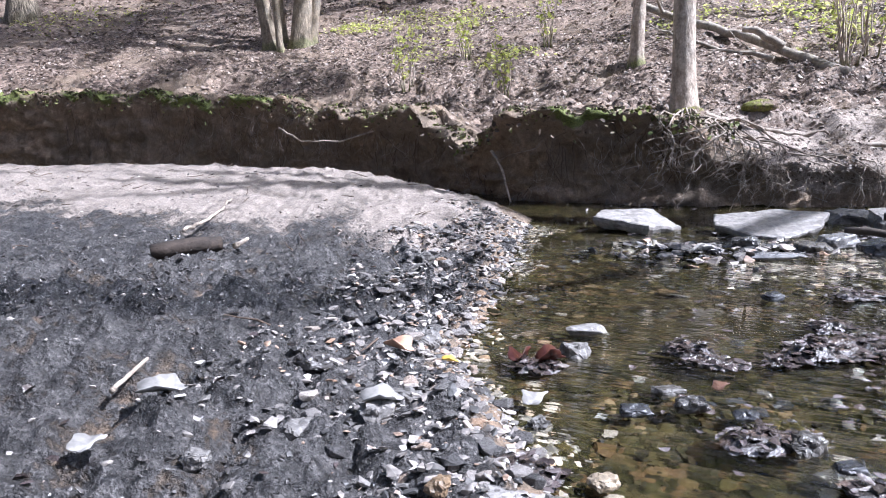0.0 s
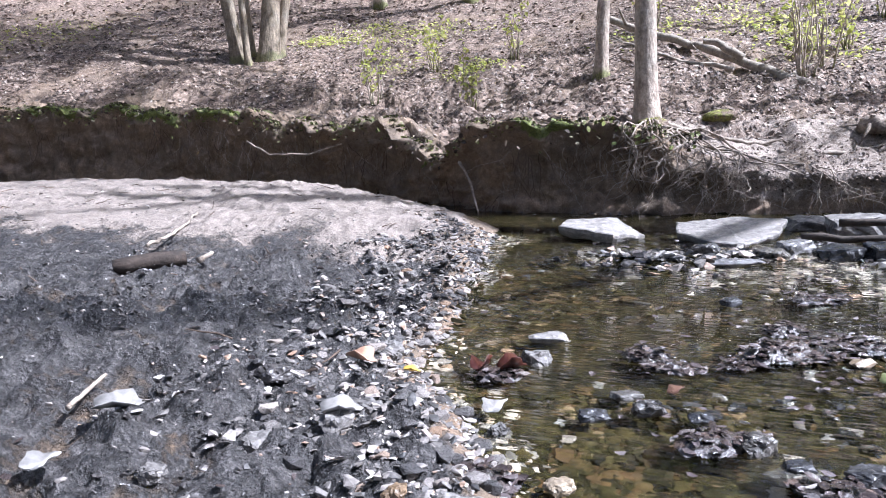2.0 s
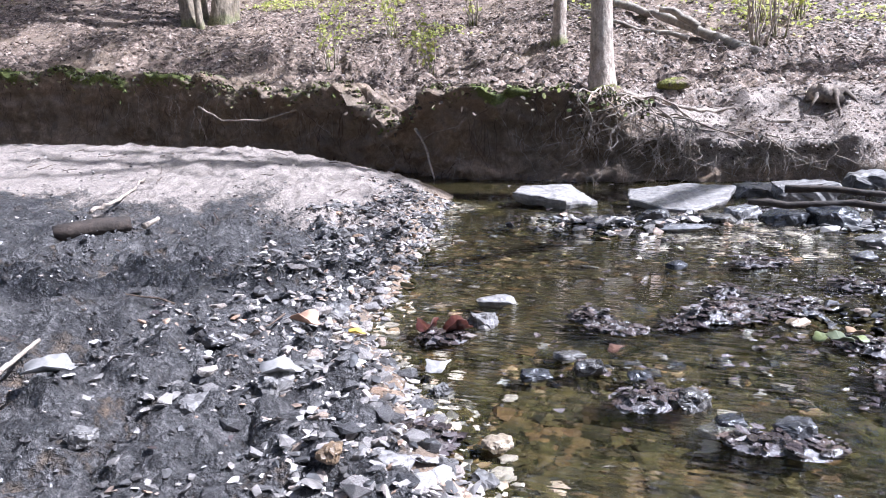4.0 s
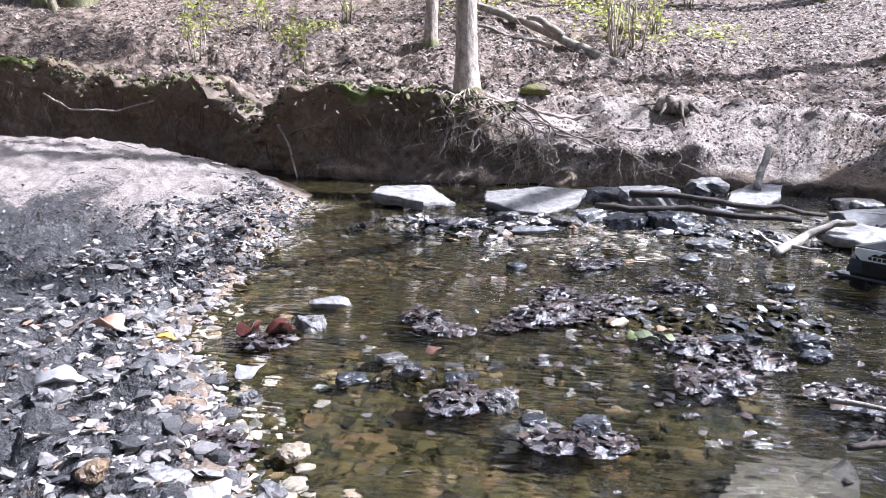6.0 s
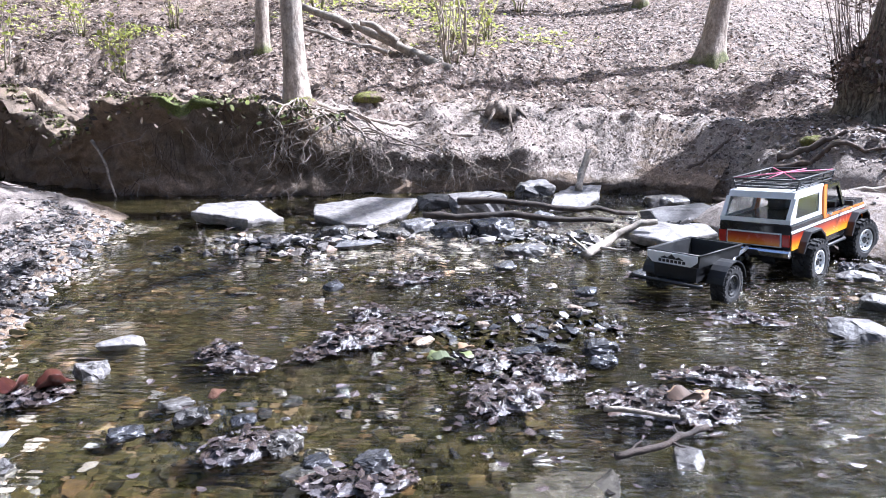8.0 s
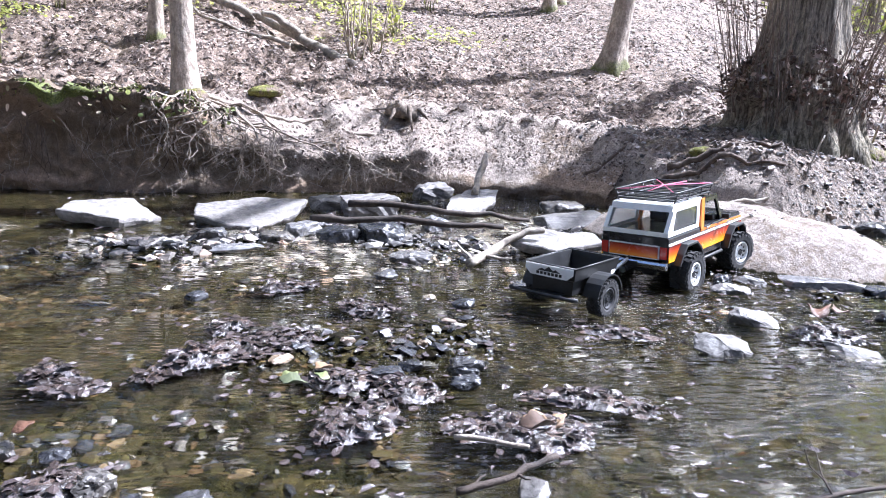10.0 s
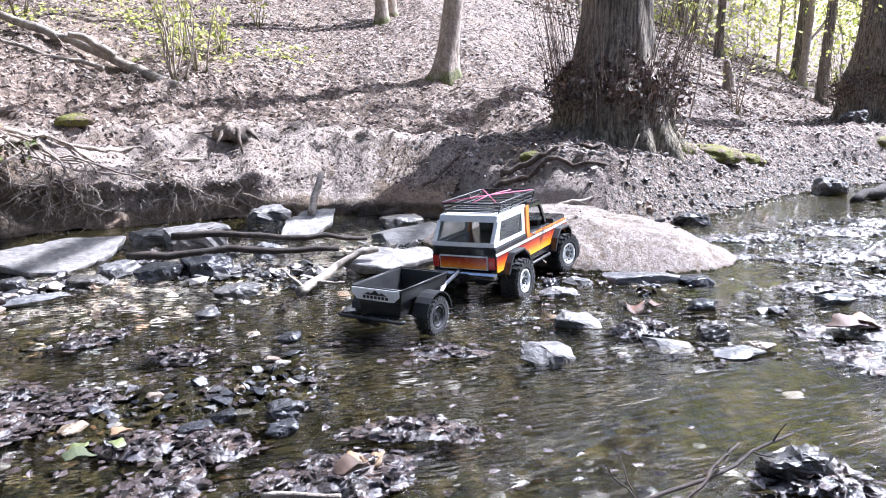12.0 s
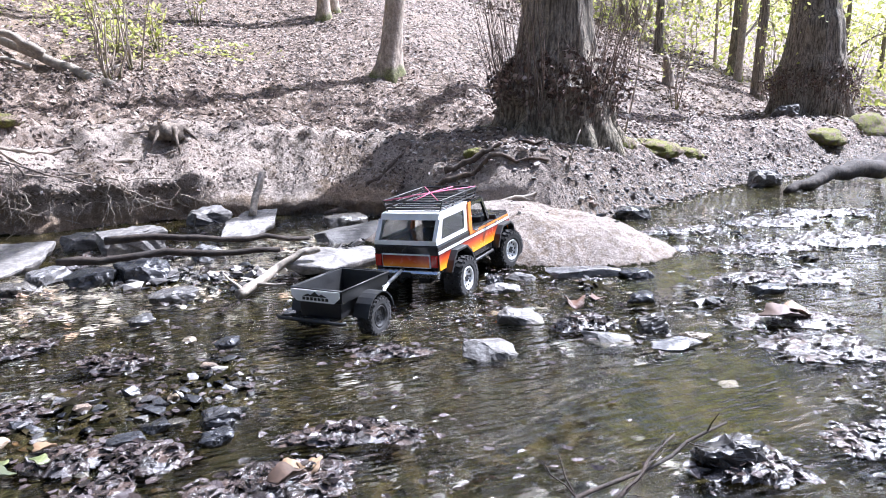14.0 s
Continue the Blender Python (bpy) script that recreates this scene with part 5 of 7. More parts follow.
for x, y, w, d, h, a in [(0.22, 1.14, 0.05, 0.036, 0.026, -3), (0.14, 1.13, 0.045, 0.03, 0.02, 5), (0.21, 1.2, 0.045, 0.03, 0.018, 10), (0.29, 1.11, 0.035, 0.025, 0.016, -3), (0.35, 0.96, 0.035, 0.03, 0.016, 0),
                         (1.77, 0.83, 0.06, 0.05, 0.045, -43), (1.3, 0.49, 0.085, 0.06, 0.05, -40), (0.9, 1.12, 0.05, 0.035, 0.022, -43), (0.87, 1.07, 0.04, 0.03, 0.024, -30), (2.1, 1.2, 0.2, 0.07, 0.03, -43),
                         (2.18, 1.08, 0.1, 0.06, 0.028, -43), (0.32, 1.01, 0.045, 0.035, 0.03, 20)]:
    stone("wet_stone", x, y, w, d, h, a, WETSTONE, "dark wet stone shining in shallow water", "stone", "wet stones in the creek", sink=0.0, z=-0.008)
for x, y, w, d, h, a in [(-0.17, 1.97, 0.055, 0.04, 0.035, 20), (-0.12, 1.99, 0.04, 0.03, 0.03, -30), (-0.21, 1.03, 0.05, 0.04, 0.032, 25), (-0.31, 1.0, 0.045, 0.03, 0.03, 30), (-0.18, 1.1, 0.05, 0.03, 0.024, 0),
                         (-0.16, 1.37, 0.05, 0.04, 0.035, 0), (0.0, 1.1, 0.035, 0.03, 0.035, 40), (-0.08, 0.86, 0.05, 0.04, 0.024, 0), (0.02, 0.86, 0.035, 0.03, 0.022, 0), (-0.4, 0.9, 0.03, 0.024, 0.02, 0)]:
    stone("shore_stone", x, y, w, d, h, a, PALESTONE, "pale rounded stone on the gravelly shore", "stone", "pale stones on the shore", sink=0.2, box=0.8)
for x, y, w, d, h, a in [(-0.32, 1.2, 0.06, 0.04, 0.03, 0)]:
    stone("mud_clod", x, y, w, d, h, a, MUDLUMP, "black clod of wet mud", "clod", sink=0.15, box=1.0)
stone("dark_boulder", 2.42, 1.95, 0.13, 0.07, 0.12, -37, DARKSTONE, "dark pointed boulder behind the silt mound", "boulder", sink=0.1, z=0.03, box=0.9)
stone("pool_boulder", 4.55, 1.55, 0.2, 0.16, 0.12, -43, PALESTONE, "grey rounded boulder beside the pool", "boulder", sink=0.1, z=-0.01, box=1.0)
stone("flat_boulder", 3.08, 1.57, 0.16, 0.1, 0.06, -43, WETSTONE, "dark flat boulder at the water's edge", "boulder", sink=0.1)
stone("bank_boulder", 6.9, 2.2, 0.26, 0.2, 0.16, -43, PALESTONE, "grey boulder under the old tree", "boulder", sink=0.3, box=0.8)
slab([(0.455, 0.74, -0.02), (0.554, 0.832, -0.022), (0.627, 0.827, -0.018), (0.672, 0.8, 0.0), (0.659, 0.764, 0.007), (0.604, 0.7, -0.012), (0.498, 0.68, -0.016)], 0.03, "large grey slab awash in the shallow water", AWASH)
stone("sunken_slate", 0.34, 0.95, 0.07, 0.045, 0.02, -15, WETSTONE, "bluish slab lying under water", "stone", sink=0.4, z=-0.012, box=0.7)

TANSTONE = stone_material("tan_pebble_stone", [(0.0, (0.2, 0.135, 0.08)), (0.5, (0.28, 0.21, 0.14)), (1.0, (0.36, 0.3, 0.22))], (0.2, 0.5))
for x, y, w, d, h, a in [(0.9, 1.25, 0.032, 0.024, 0.016, 20), (1.76, 0.735, 0.075, 0.04, 0.026, -40), (0.64, 1.29, 0.045, 0.028, 0.014, 10), (-0.135, 0.845, 0.034, 0.028, 0.02, 30), (0.05, 0.93, 0.04, 0.03, 0.02, 0), (1.06, 1.5, 0.03, 0.025, 0.015, 0)]:
    stone("tan_pebble", x, y, w, d, h, a, TANSTONE, "smooth tan pebble in shallow water", "pebble", "tan pebbles", sink=0.1, z=0.0 if x > 0 else None, box=1.0)
for x, y, w, d, h, a in [(0.905, 1.12, 0.06, 0.035, 0.024, -30), (0.865, 1.065, 0.05, 0.035, 0.02, -10), (0.826, 1.17, 0.035, 0.03, 0.014, 0), (1.69, 0.75, 0.08, 0.05, 0.012, -40), (1.83, 1.315, 0.05, 0.04, 0.03, -20), (0.77, 1.15, 0.05, 0.03, 0.02, -30),
                         (0.77, 0.77, 0.05, 0.04, 0.008, 40), (0.41, 0.915, 0.045, 0.035, 0.02, 0), (1.1, 1.42, 0.05, 0.035, 0.02, -30), (1.32, 1.5, 0.06, 0.04, 0.018, -20), (1.05, 1.7, 0.055, 0.04, 0.02, 0), (0.6, 1.7, 0.05, 0.03, 0.018, 10), (1.95, 0.95, 0.07, 0.045, 0.025, -45), (2.25, 0.75, 0.09, 0.05, 0.022, -45)]:
    stone("slate_stone", x, y, w, d, h, a, WETSTONE, "flat bluish-grey slate breaking the water", "stone", "slates in the creek", sink=0.05, z=0.0, tilt=(6, -5), box=0.6)

# ---- leaves and debris ----
WETLEAF = leaf_material("wet_dark_leaf", [(0.0, (0.016, 0.013, 0.012)), (0.3, (0.04, 0.029, 0.026)), (0.65, (0.072, 0.055, 0.053)), (0.95, (0.11, 0.092, 0.094)), (1.0, (0.19, 0.165, 0.15))], 0.2)
RUSTLEAF = leaf_material("rust_leaf", [(0.0, (0.07, 0.026, 0.014)), (0.5, (0.1, 0.045, 0.026)), (1.0, (0.13, 0.075, 0.048))], 0.5)


def litter_keep(x, y):
    z, soil, north = lay(x, y)
    return soil["litter"] * np.clip(1.5 - 0.22 * north, 0.2, 1)


q = scatter(rng, 245000, -3.6, 7.5, 2.0, 8.5, litter_keep)
pz = lay(q[:, 0], q[:, 1])[0]
tagged(new("leaf_litter", leaves_at("leaf_litter", np.stack([q[:, 0], q[:, 1], pz + rng.uniform(0.0, 0.005, len(q))], 1), (0.0052, 0.0148), LITTER, 0.66, rng, True, slope_of(q))),
       "dry curled brown beech leaves covering the slope", "leaf litter", kind="stuff")
q = scatter(rng, 27000, -8.0, 6.0, 5.8, 13.0, lambda x, y: 0.3 + 0.7 * step(7.0, 8.5, y + 1.2 * step(-3.0, -4.0, x)))
pz = lay(q[:, 0], q[:, 1])[0]
tagged(new("upper_litter", leaves_at("upper_litter", np.stack([q[:, 0], q[:, 1], pz + rng.uniform(0.0, 0.015, len(q))], 1), (0.012, 0.026), LITTER, 0.6, rng, True)),
       "dry brown leaves high on the slope", "leaf litter", kind="stuff")
q = scatter(rng, 52000, 2.3, 7.6, 0.95, 2.5, lambda x, y: step(0.0, 0.08, inside(NORTH, x, y)) * step(1.0, 1.1, mound_r(x, y)) * (0.5 + 0.5 * fbm(x, y, 4, 2, 15)))
pz = lay(q[:, 0], q[:, 1])[0]
tagged(new("bank_leaves", leaves_at("bank_leaves", np.stack([q[:, 0], q[:, 1], pz + rng.uniform(0.0, 0.004, len(q))], 1), (0.004, 0.0105), LITTER, 0.72, rng, True, slope_of(q))),
       "pale dead leaves on the bank round the old tree", "leaf litter", kind="stuff")
q = scatter(rng, 42000, -2.6, 4.5, 0.3, 3.4, lambda x, y: (1 - 0.65 * step(1.8, 2.3, x)) * np.clip(riffle(x, y) * 0.75 + (0.04 + (0.1 + 0.6 * step(0.12, 0.45, fbm(x + 0.6 * y, 2.2 * y - x, 3.5, 4, 61))) * step(0.4, 0.7, x)) * step(0.0, -0.1, inside(BAR, x, y)) * step(0, -0.1, inside(NORTH, x, y)) * step(1.0, 1.1, mound_r(x, y)) * (1 - pool(x, y)) + 0.05 * step(0.0, 0.1, inside(BAR, x, y)), 0, 1))
pz = np.maximum(lay(q[:, 0], q[:, 1])[0], 0.0)
tagged(new("wet_debris", leaves_at("wet_debris", np.stack([q[:, 0], q[:, 1], pz + rng.uniform(0.0005, 0.005, len(q))], 1), (0.0026, 0.0115), WETLEAF, 0.88, rng, True)),
       "dark soaked leaves caught between the stones", "leaf debris", kind="stuff")


def mat_material():
    n = Nodes("soaked_leaf_mat")
    v, f = n.voronoi(38, "Color"), n.noise(110, 5, 0.7)
    c = n.ramp(v, [(0.15, (0.02, 0.016, 0.015)), (0.45, (0.05, 0.038, 0.034)), (0.65, (0.09, 0.06, 0.047)), (0.75, (0.075, 0.066, 0.068)), (0.92, (0.13, 0.118, 0.12)), (0.99, (0.2, 0.19, 0.185))])
    return n.done(c, n.span(f, 0.35, 0.65, 0.12, 0.45), n.bump(f, 0.6, 0.004, n.bump(v, 0.5, 0.006)))


MAT = mat_material()


def clump(x, y, rx, ry, tall, turn, count):
    """A crumpled mat of soaked leaves with a ragged edge, and loose leaves on it."""
    top = Empty("leaf_clump", (x, y, 0.0))
    m = 48
    u = np.linspace(-1.25, 1.25, m)
    U, V = np.meshgrid(u, u)
    px, py = U.ravel() * rx, V.ravel() * ry
    r = np.hypot(U, V).ravel() + 0.4 * fbm(px + x, py + y, 14, 3, 51)
    body = np.clip(1 - r ** 2, -0.6, 1)
    crease = np.abs(fbm(px + x, py + y, 34, 3, 52)) + 0.5 * np.abs(fbm(px + x, py + y, 80, 2, 53))
    z = 0.25 * tall * (body * (0.8 + 0.7 * fbm(px + x, py + y, 18, 2, 54)) + 0.55 * crease * np.clip(body + 0.2, 0, 1) - 0.05)
    jit = rng.uniform(-0.35, 0.35, (2, len(px))) * 2.5 / m
    cell = (np.arange(m - 1)[:, None] * m + np.arange(m - 1)[None]).ravel()[:, None] + np.array([[0, 1, m + 1, m]])
    cell = cell[(body[cell] > -0.03).all(1)]
    part("leaf_mat", fast_mesh("leaf_mat", np.stack([px + jit[0] * rx, py + jit[1] * ry, z], 1), cell, MAT, False), top)
    k = rng.integers(0, len(px), count)
    k = k[z[k] > 0]
    part("loose_leaves", leaves_at("loose_leaves", np.stack([px[k], py[k], z[k] + rng.uniform(0, 0.006, len(k))], 1), (0.0035, 0.012), WETLEAF, 0.76, rng, True), top)
    top.rotation_euler = (0, 0, radians(turn))
    return tagged(top, "heap of dark soaked leaves caught on stones in the creek", "leaf clump", "soaked leaf clumps")


for x, y, rx, ry, tall, turn in [(0.52, 1.36, 0.1, 0.06, 0.05, 15), (0.67, 1.4, 0.065, 0.05, 0.035, 0), (0.62, 1.5, 0.05, 0.04, 0.03, 20), (0.7, 1.17, 0.07, 0.045, 0.04, -20), (0.66, 1.03, 0.09, 0.05, 0.04, 25),
                                 (0.77, 1.09, 0.06, 0.04, 0.035, -40), (0.86, 0.89, 0.1, 0.06, 0.045, -30), (0.33, 1.32, 0.045, 0.04, 0.03, 0), (0.3, 1.39, 0.045, 0.05, 0.04, 60), (0.29, 1.03, 0.07, 0.04, 0.03, 10), (0.38, 0.9, 0.08, 0.035, 0.025, -15),
                                 (1.7, 0.95, 0.09, 0.05, 0.05, -40), (1.3, 0.47, 0.09, 0.05, 0.035, -40), (0.02, 1.32, 0.05, 0.04, 0.03, 0), (2.05, 0.62, 0.13, 0.07, 0.035, -45), (1.9, 0.5, 0.12, 0.08, 0.03, -60), (1.55, 0.34, 0.12, 0.06, 0.025, -30),
                                 (2.5, 0.72, 0.2, 0.09, 0.035, -45), (0.9, 1.5, 0.06, 0.04, 0.03, -30), (1.02, 0.93, 0.1, 0.04, 0.02, -40), (1.3, 1.14, 0.08, 0.03, 0.02, -40), (0.8, 1.72, 0.07, 0.04, 0.03, 0), (-0.05, 0.97, 0.06, 0.05, 0.05, 30), (1.22, 2.42, 0.1, 0.06, 0.06, 10), (1.45, 2.34, 0.08, 0.05, 0.05, 0), (2.9, 1.3, 0.2, 0.08, 0.04, -35), (3.3, 1.1, 0.22, 0.09, 0.04, -40), (2.35, 0.86, 0.12, 0.06, 0.03, -40), (2.8, 0.95, 0.2, 0.08, 0.04, -40), (3.7, 1.0, 0.25, 0.1, 0.05, -35), (3.1, 0.8, 0.2, 0.1, 0.04, -40), (2.55, 1.2, 0.14, 0.05, 0.03, -40)]:
    clump(x, y, rx, ry, tall, turn, int((60 + 32000 * rx * ry) * (0.35 if x > 1.8 else 1)))


def big_leaf(x, y, size, turn, material, label, z=None, cup=0.35):
    """One curled lobed leaf."""
    verts, faces = [(0, 0, 0)], []
    n = 22
    for i in range(n):
        a = 2 * math.pi * i / n
        r = size * (0.36 + 0.14 * abs(math.cos(2.5 * a)) ** 1.5)
        verts.append((math.cos(a) * r, math.sin(a) * r * 0.8, cup * size * (math.sin(a) ** 2) * 0.5 + rnd(0, 0.05) * size))
    faces = [(0, 1 + i, 1 + (i + 1) % n) for i in range(n)]
    me = mesh_of("fallen_leaf", verts, faces, material)
    ob = new("fallen_leaf", me)
    g = max(height(x, y), 0.0) if z is None else z
    ob.matrix_world = pose(x, y, g + 0.006, rnd(-12, 12), rnd(-12, 12), turn)
    solid = ob.modifiers.new("thickness", "SOLIDIFY")
    solid.thickness = 0.0012
    return tagged(ob, label, "leaf", "fallen leaves")


DRYLEAF = plain("pale_dry_leaf", (0.07, 0.043, 0.03), 0.6, 0, 90, 0.3, 0.4)
REDLEAF = plain("dark_red_leaf", (0.06, 0.018, 0.012), 0.35, 0, 90, 0.3, 0.4)
YELLEAF = plain("yellow_leaf", (0.5, 0.33, 0.06), 0.5, 0, 90, 0.3, 0.4)
WHITELEAF = plain("bleached_leaf", (0.25, 0.235, 0.222), 0.6, 0, 90, 0.3, 0.4)
big_leaf(-0.3, 1.3, 0.045, 20, plain("orange_leaf", (0.5, 0.23, 0.13), 0.6, 0, 90, 0.3, 0.4), "curled orange-brown leaf on the gravel", 0.045)
big_leaf(-0.2, 1.28, 0.055, -30, plain("peach_leaf", (0.38, 0.23, 0.155), 0.6, 0, 90, 0.3, 0.4), "curled pale brown leaf on the gravel", 0.045, 0.6)
big_leaf(-0.12, 1.26, 0.03, 0, YELLEAF, "yellow leaf at the waterline", 0.03)
big_leaf(0.0, 1.33, 0.05, 60, REDLEAF, "dark red soaked leaf at the waterline", 0.005, 0.8)
big_leaf(0.05, 1.32, 0.055, 10, REDLEAF, "dark red soaked leaf in shallow water", 0.005, 0.8)
big_leaf(-0.5, 1.07, 0.075, 15, WHITELEAF, "bleached pale leaf on dark mud", 0.066)
big_leaf(-0.53, 0.93, 0.05, 80, WHITELEAF, "bleached pale leaf on dark mud", 0.06)
big_leaf(0.84, 0.85, 0.055, 0, DRYLEAF, "crumpled brown leaf on a wet clump", 0.03, 0.5)
big_leaf(0.6, 1.12, 0.045, 0, plain("green_leaf", (0.075, 0.085, 0.045), 0.5, 0, 90, 0.3, 0.4), "pale green leaf on a wet clump", 0.03, 0.4)
big_leaf(2.0, 0.64, 0.1, 130, DRYLEAF, "large brown lobed leaf on wet stones", 0.012, 0.3)
big_leaf(1.68, 0.97, 0.06, 40, RUSTLEAF, "rusty leaf on a wet clump", 0.04, 0.7)
PALEGREEN = plain("pale_green_leaf", (0.12, 0.135, 0.055), 0.5, 0, 90, 0.3, 0.4)
TANLEAF = plain("tan_leaf", (0.2, 0.13, 0.075), 0.55, 0, 90, 0.3, 0.4)
for x, y, size, turn, m, label in [(0.62, 1.19, 0.036, 30, PALEGREEN, "pale green leaf on a soaked heap"), (0.66, 1.16, 0.03, 100, PALEGREEN, "pale green leaf on a soaked heap"), (0.68, 1.2, 0.035, 200, TANLEAF, "tan leaf on a soaked heap"),
                                   (0.9, 0.885, 0.045, 50, TANLEAF, "crumpled tan leaf on wet stones"), (0.875, 0.9, 0.035, 140, TANLEAF, "crumpled tan leaf on wet stones"), (1.86, 1.02, 0.05, 10, RUSTLEAF, "rusty leaf on a wet clump"), (2.06, 0.63, 0.075, 120, TANLEAF, "large brown lobed leaf on wet stones"),
                                   (0.0, 1.15, 0.05, 70, WHITELEAF, "bleached pale leaf at the waterline"), (-0.21, 1.04, 0.06, 10, WHITELEAF, "bleached pale leaf on the gravel")]:
    big_leaf(x, y, size, turn, m, label, max(height(x, y), 0.0) + rnd(0.006, 0.014), 0.4)
big_leaf(0.26, 1.13, 0.03, 40, RUSTLEAF, "small red leaf beside a wet stone", 0.03, 0.4)


# ---- wood ----
def stick(name, pts, r0, r1, material, label, category="branch", group="", twigs=0, seg=7, wob=0.03):
    verts, faces = [], []
    line = []
    for a, b in zip(pts, pts[1:]):
        line += bend(a, b, 5, (Vector(b) - Vector(a)).length * wob)[:-1]
    line.append(Vector(pts[-1]))
    n = len(line) - 1
    tube(verts, faces, line, [(r0 + (r1 - r0) * i / n) * rnd(0.88, 1.12) for i in range(n + 1)], seg)
    for i in range(twigs):
        p = line[random.randrange(1, n)]
        l = rnd(0.1, 0.3) * (line[-1] - line[0]).length
        tube(verts, faces, bend(p, p + Vector((rnd(-1, 1), rnd(-1, 1), rnd(0, 0.6))).normalized() * l, 3, l * 0.06), [r1 * 0.7, r1 * 0.5, r1 * 0.4, r1 * 0.2], 5)
    origin = line[0].copy()
    me = mesh_of(name, [Vector(v) - origin for v in verts], faces, material)
    ob = new(name, me)
    ob.location = origin
    return tagged(ob, label, category, group)


stick("fallen_log", [(2.05, 4.05, 0.56), (1.79, 4.6, 0.78), (1.63, 5.0, 0.91), (1.3, 5.6, 1.13)], 0.03, 0.022, DEADWOOD, "bleached fallen trunk lying on the leafy slope", "log", twigs=2, seg=12)
stick("log_fork", [(1.86, 4.42, 0.73), (1.72, 4.48, 0.83), (1.66, 4.52, 0.84)], 0.024, 0.018, DEADWOOD, "short broken fork on the fallen trunk", "log")
stick("slope_branch", [(1.75, 4.3, 0.66), (1.4, 4.75, 0.8), (1.3, 5.2, 0.95)], 0.013, 0.006, DEADWOOD, "thin grey branch lying on leaves", twigs=3)
stick("creek_log", [(1.1, 2.32, 0.035), (1.35, 2.17, 0.05), (1.62, 1.98, 0.04)], 0.014, 0.008, WETWOOD, "dark wet branch across the stones", "branch", "branches on the stones")
stick("creek_log", [(1.28, 2.42, 0.06), (1.5, 2.25, 0.06), (1.82, 2.1, 0.03)], 0.013, 0.007, WETWOOD, "dark wet branch across the stones", "branch", "branches on the stones")
stick("upright_stick", [(1.86, 2.5, 0.06), (1.93, 2.58, 0.12), (2.0, 2.63, 0.2)], 0.015, 0.013, DEADWOOD, "pale stub of branch leaning on a stone")
stick("bent_branch", [(1.3, 1.7, 0.015), (1.4, 1.74, 0.03), (1.47, 1.79, 0.035), (1.55, 1.78, 0.07), (1.6, 1.76, 0.075)], 0.014, 0.009, DEADWOOD, "pale crooked branch lying on the stones", twigs=2)
stick("dark_log", [(-0.88, 2.0, 0.075), (-0.72, 2.08, 0.08)], 0.022, 0.019, WETWOOD, "short dark log on the silt bar", "log")
stick("pale_branch", [(-0.9, 2.3, 0.08), (-0.885, 2.45, 0.085), (-0.87, 2.6, 0.102), (-0.876, 2.74, 0.12)], 0.006, 0.004, ROOT, "thin pale branch on the silt bar", wob=0.04)
stick("pale_branch", [(-0.68, 2.06, 0.075), (-0.66, 2.12, 0.085)], 0.008, 0.005, ROOT, "short pale splinter on the silt bar")
stick("pale_twig", [(-0.58, 1.1, 0.06), (-0.575, 1.15, 0.066), (-0.57, 1.2, 0.07)], 0.004, 0.003, ROOT, "pale twig on dark mud")
stick("wet_branch", [(0.68, 0.8, 0.012), (0.74, 0.79, 0.016), (0.83, 0.8, 0.02)], 0.005, 0.004, WETWOOD, "dark branch in the leafy shallows", twigs=3)
stick("wet_branch", [(1.0, 0.58, 0.03), (1.12, 0.55, 0.03), (1.32, 0.5, 0.05)], 0.0035, 0.002, WETWOOD, "thin forked branch over the pool", twigs=6)
stick("wet_branch", [(1.06, 0.53, 0.03), (1.22, 0.53, 0.06)], 0.003, 0.0015, WETWOOD, "thin forked branch over the pool", twigs=4)
stick("pale_twig", [(0.74, 0.9, 0.02), (0.8, 0.82, 0.03)], 0.004, 0.003, ROOT, "pale twig in the leafy shallows")
stick("mossy_log", [(4.3, 1.34, 0.0), (4.6, 1.28, 0.045), (5.0, 1.2, 0.08), (5.7, 1.1, 0.1)], 0.022, 0.06, WETWOOD, "dark rotten log at the bend of the creek", "log", seg=10, wob=0.05)
stick("leaning_branch", [(2.34, 1.76, 0.12), (2.62, 1.76, 0.125), (2.85, 1.76, 0.16), (2.94, 1.75, 0.36)], 0.006, 0.003, DEADWOOD, "thin dead branch leaning on the bank", twigs=3)


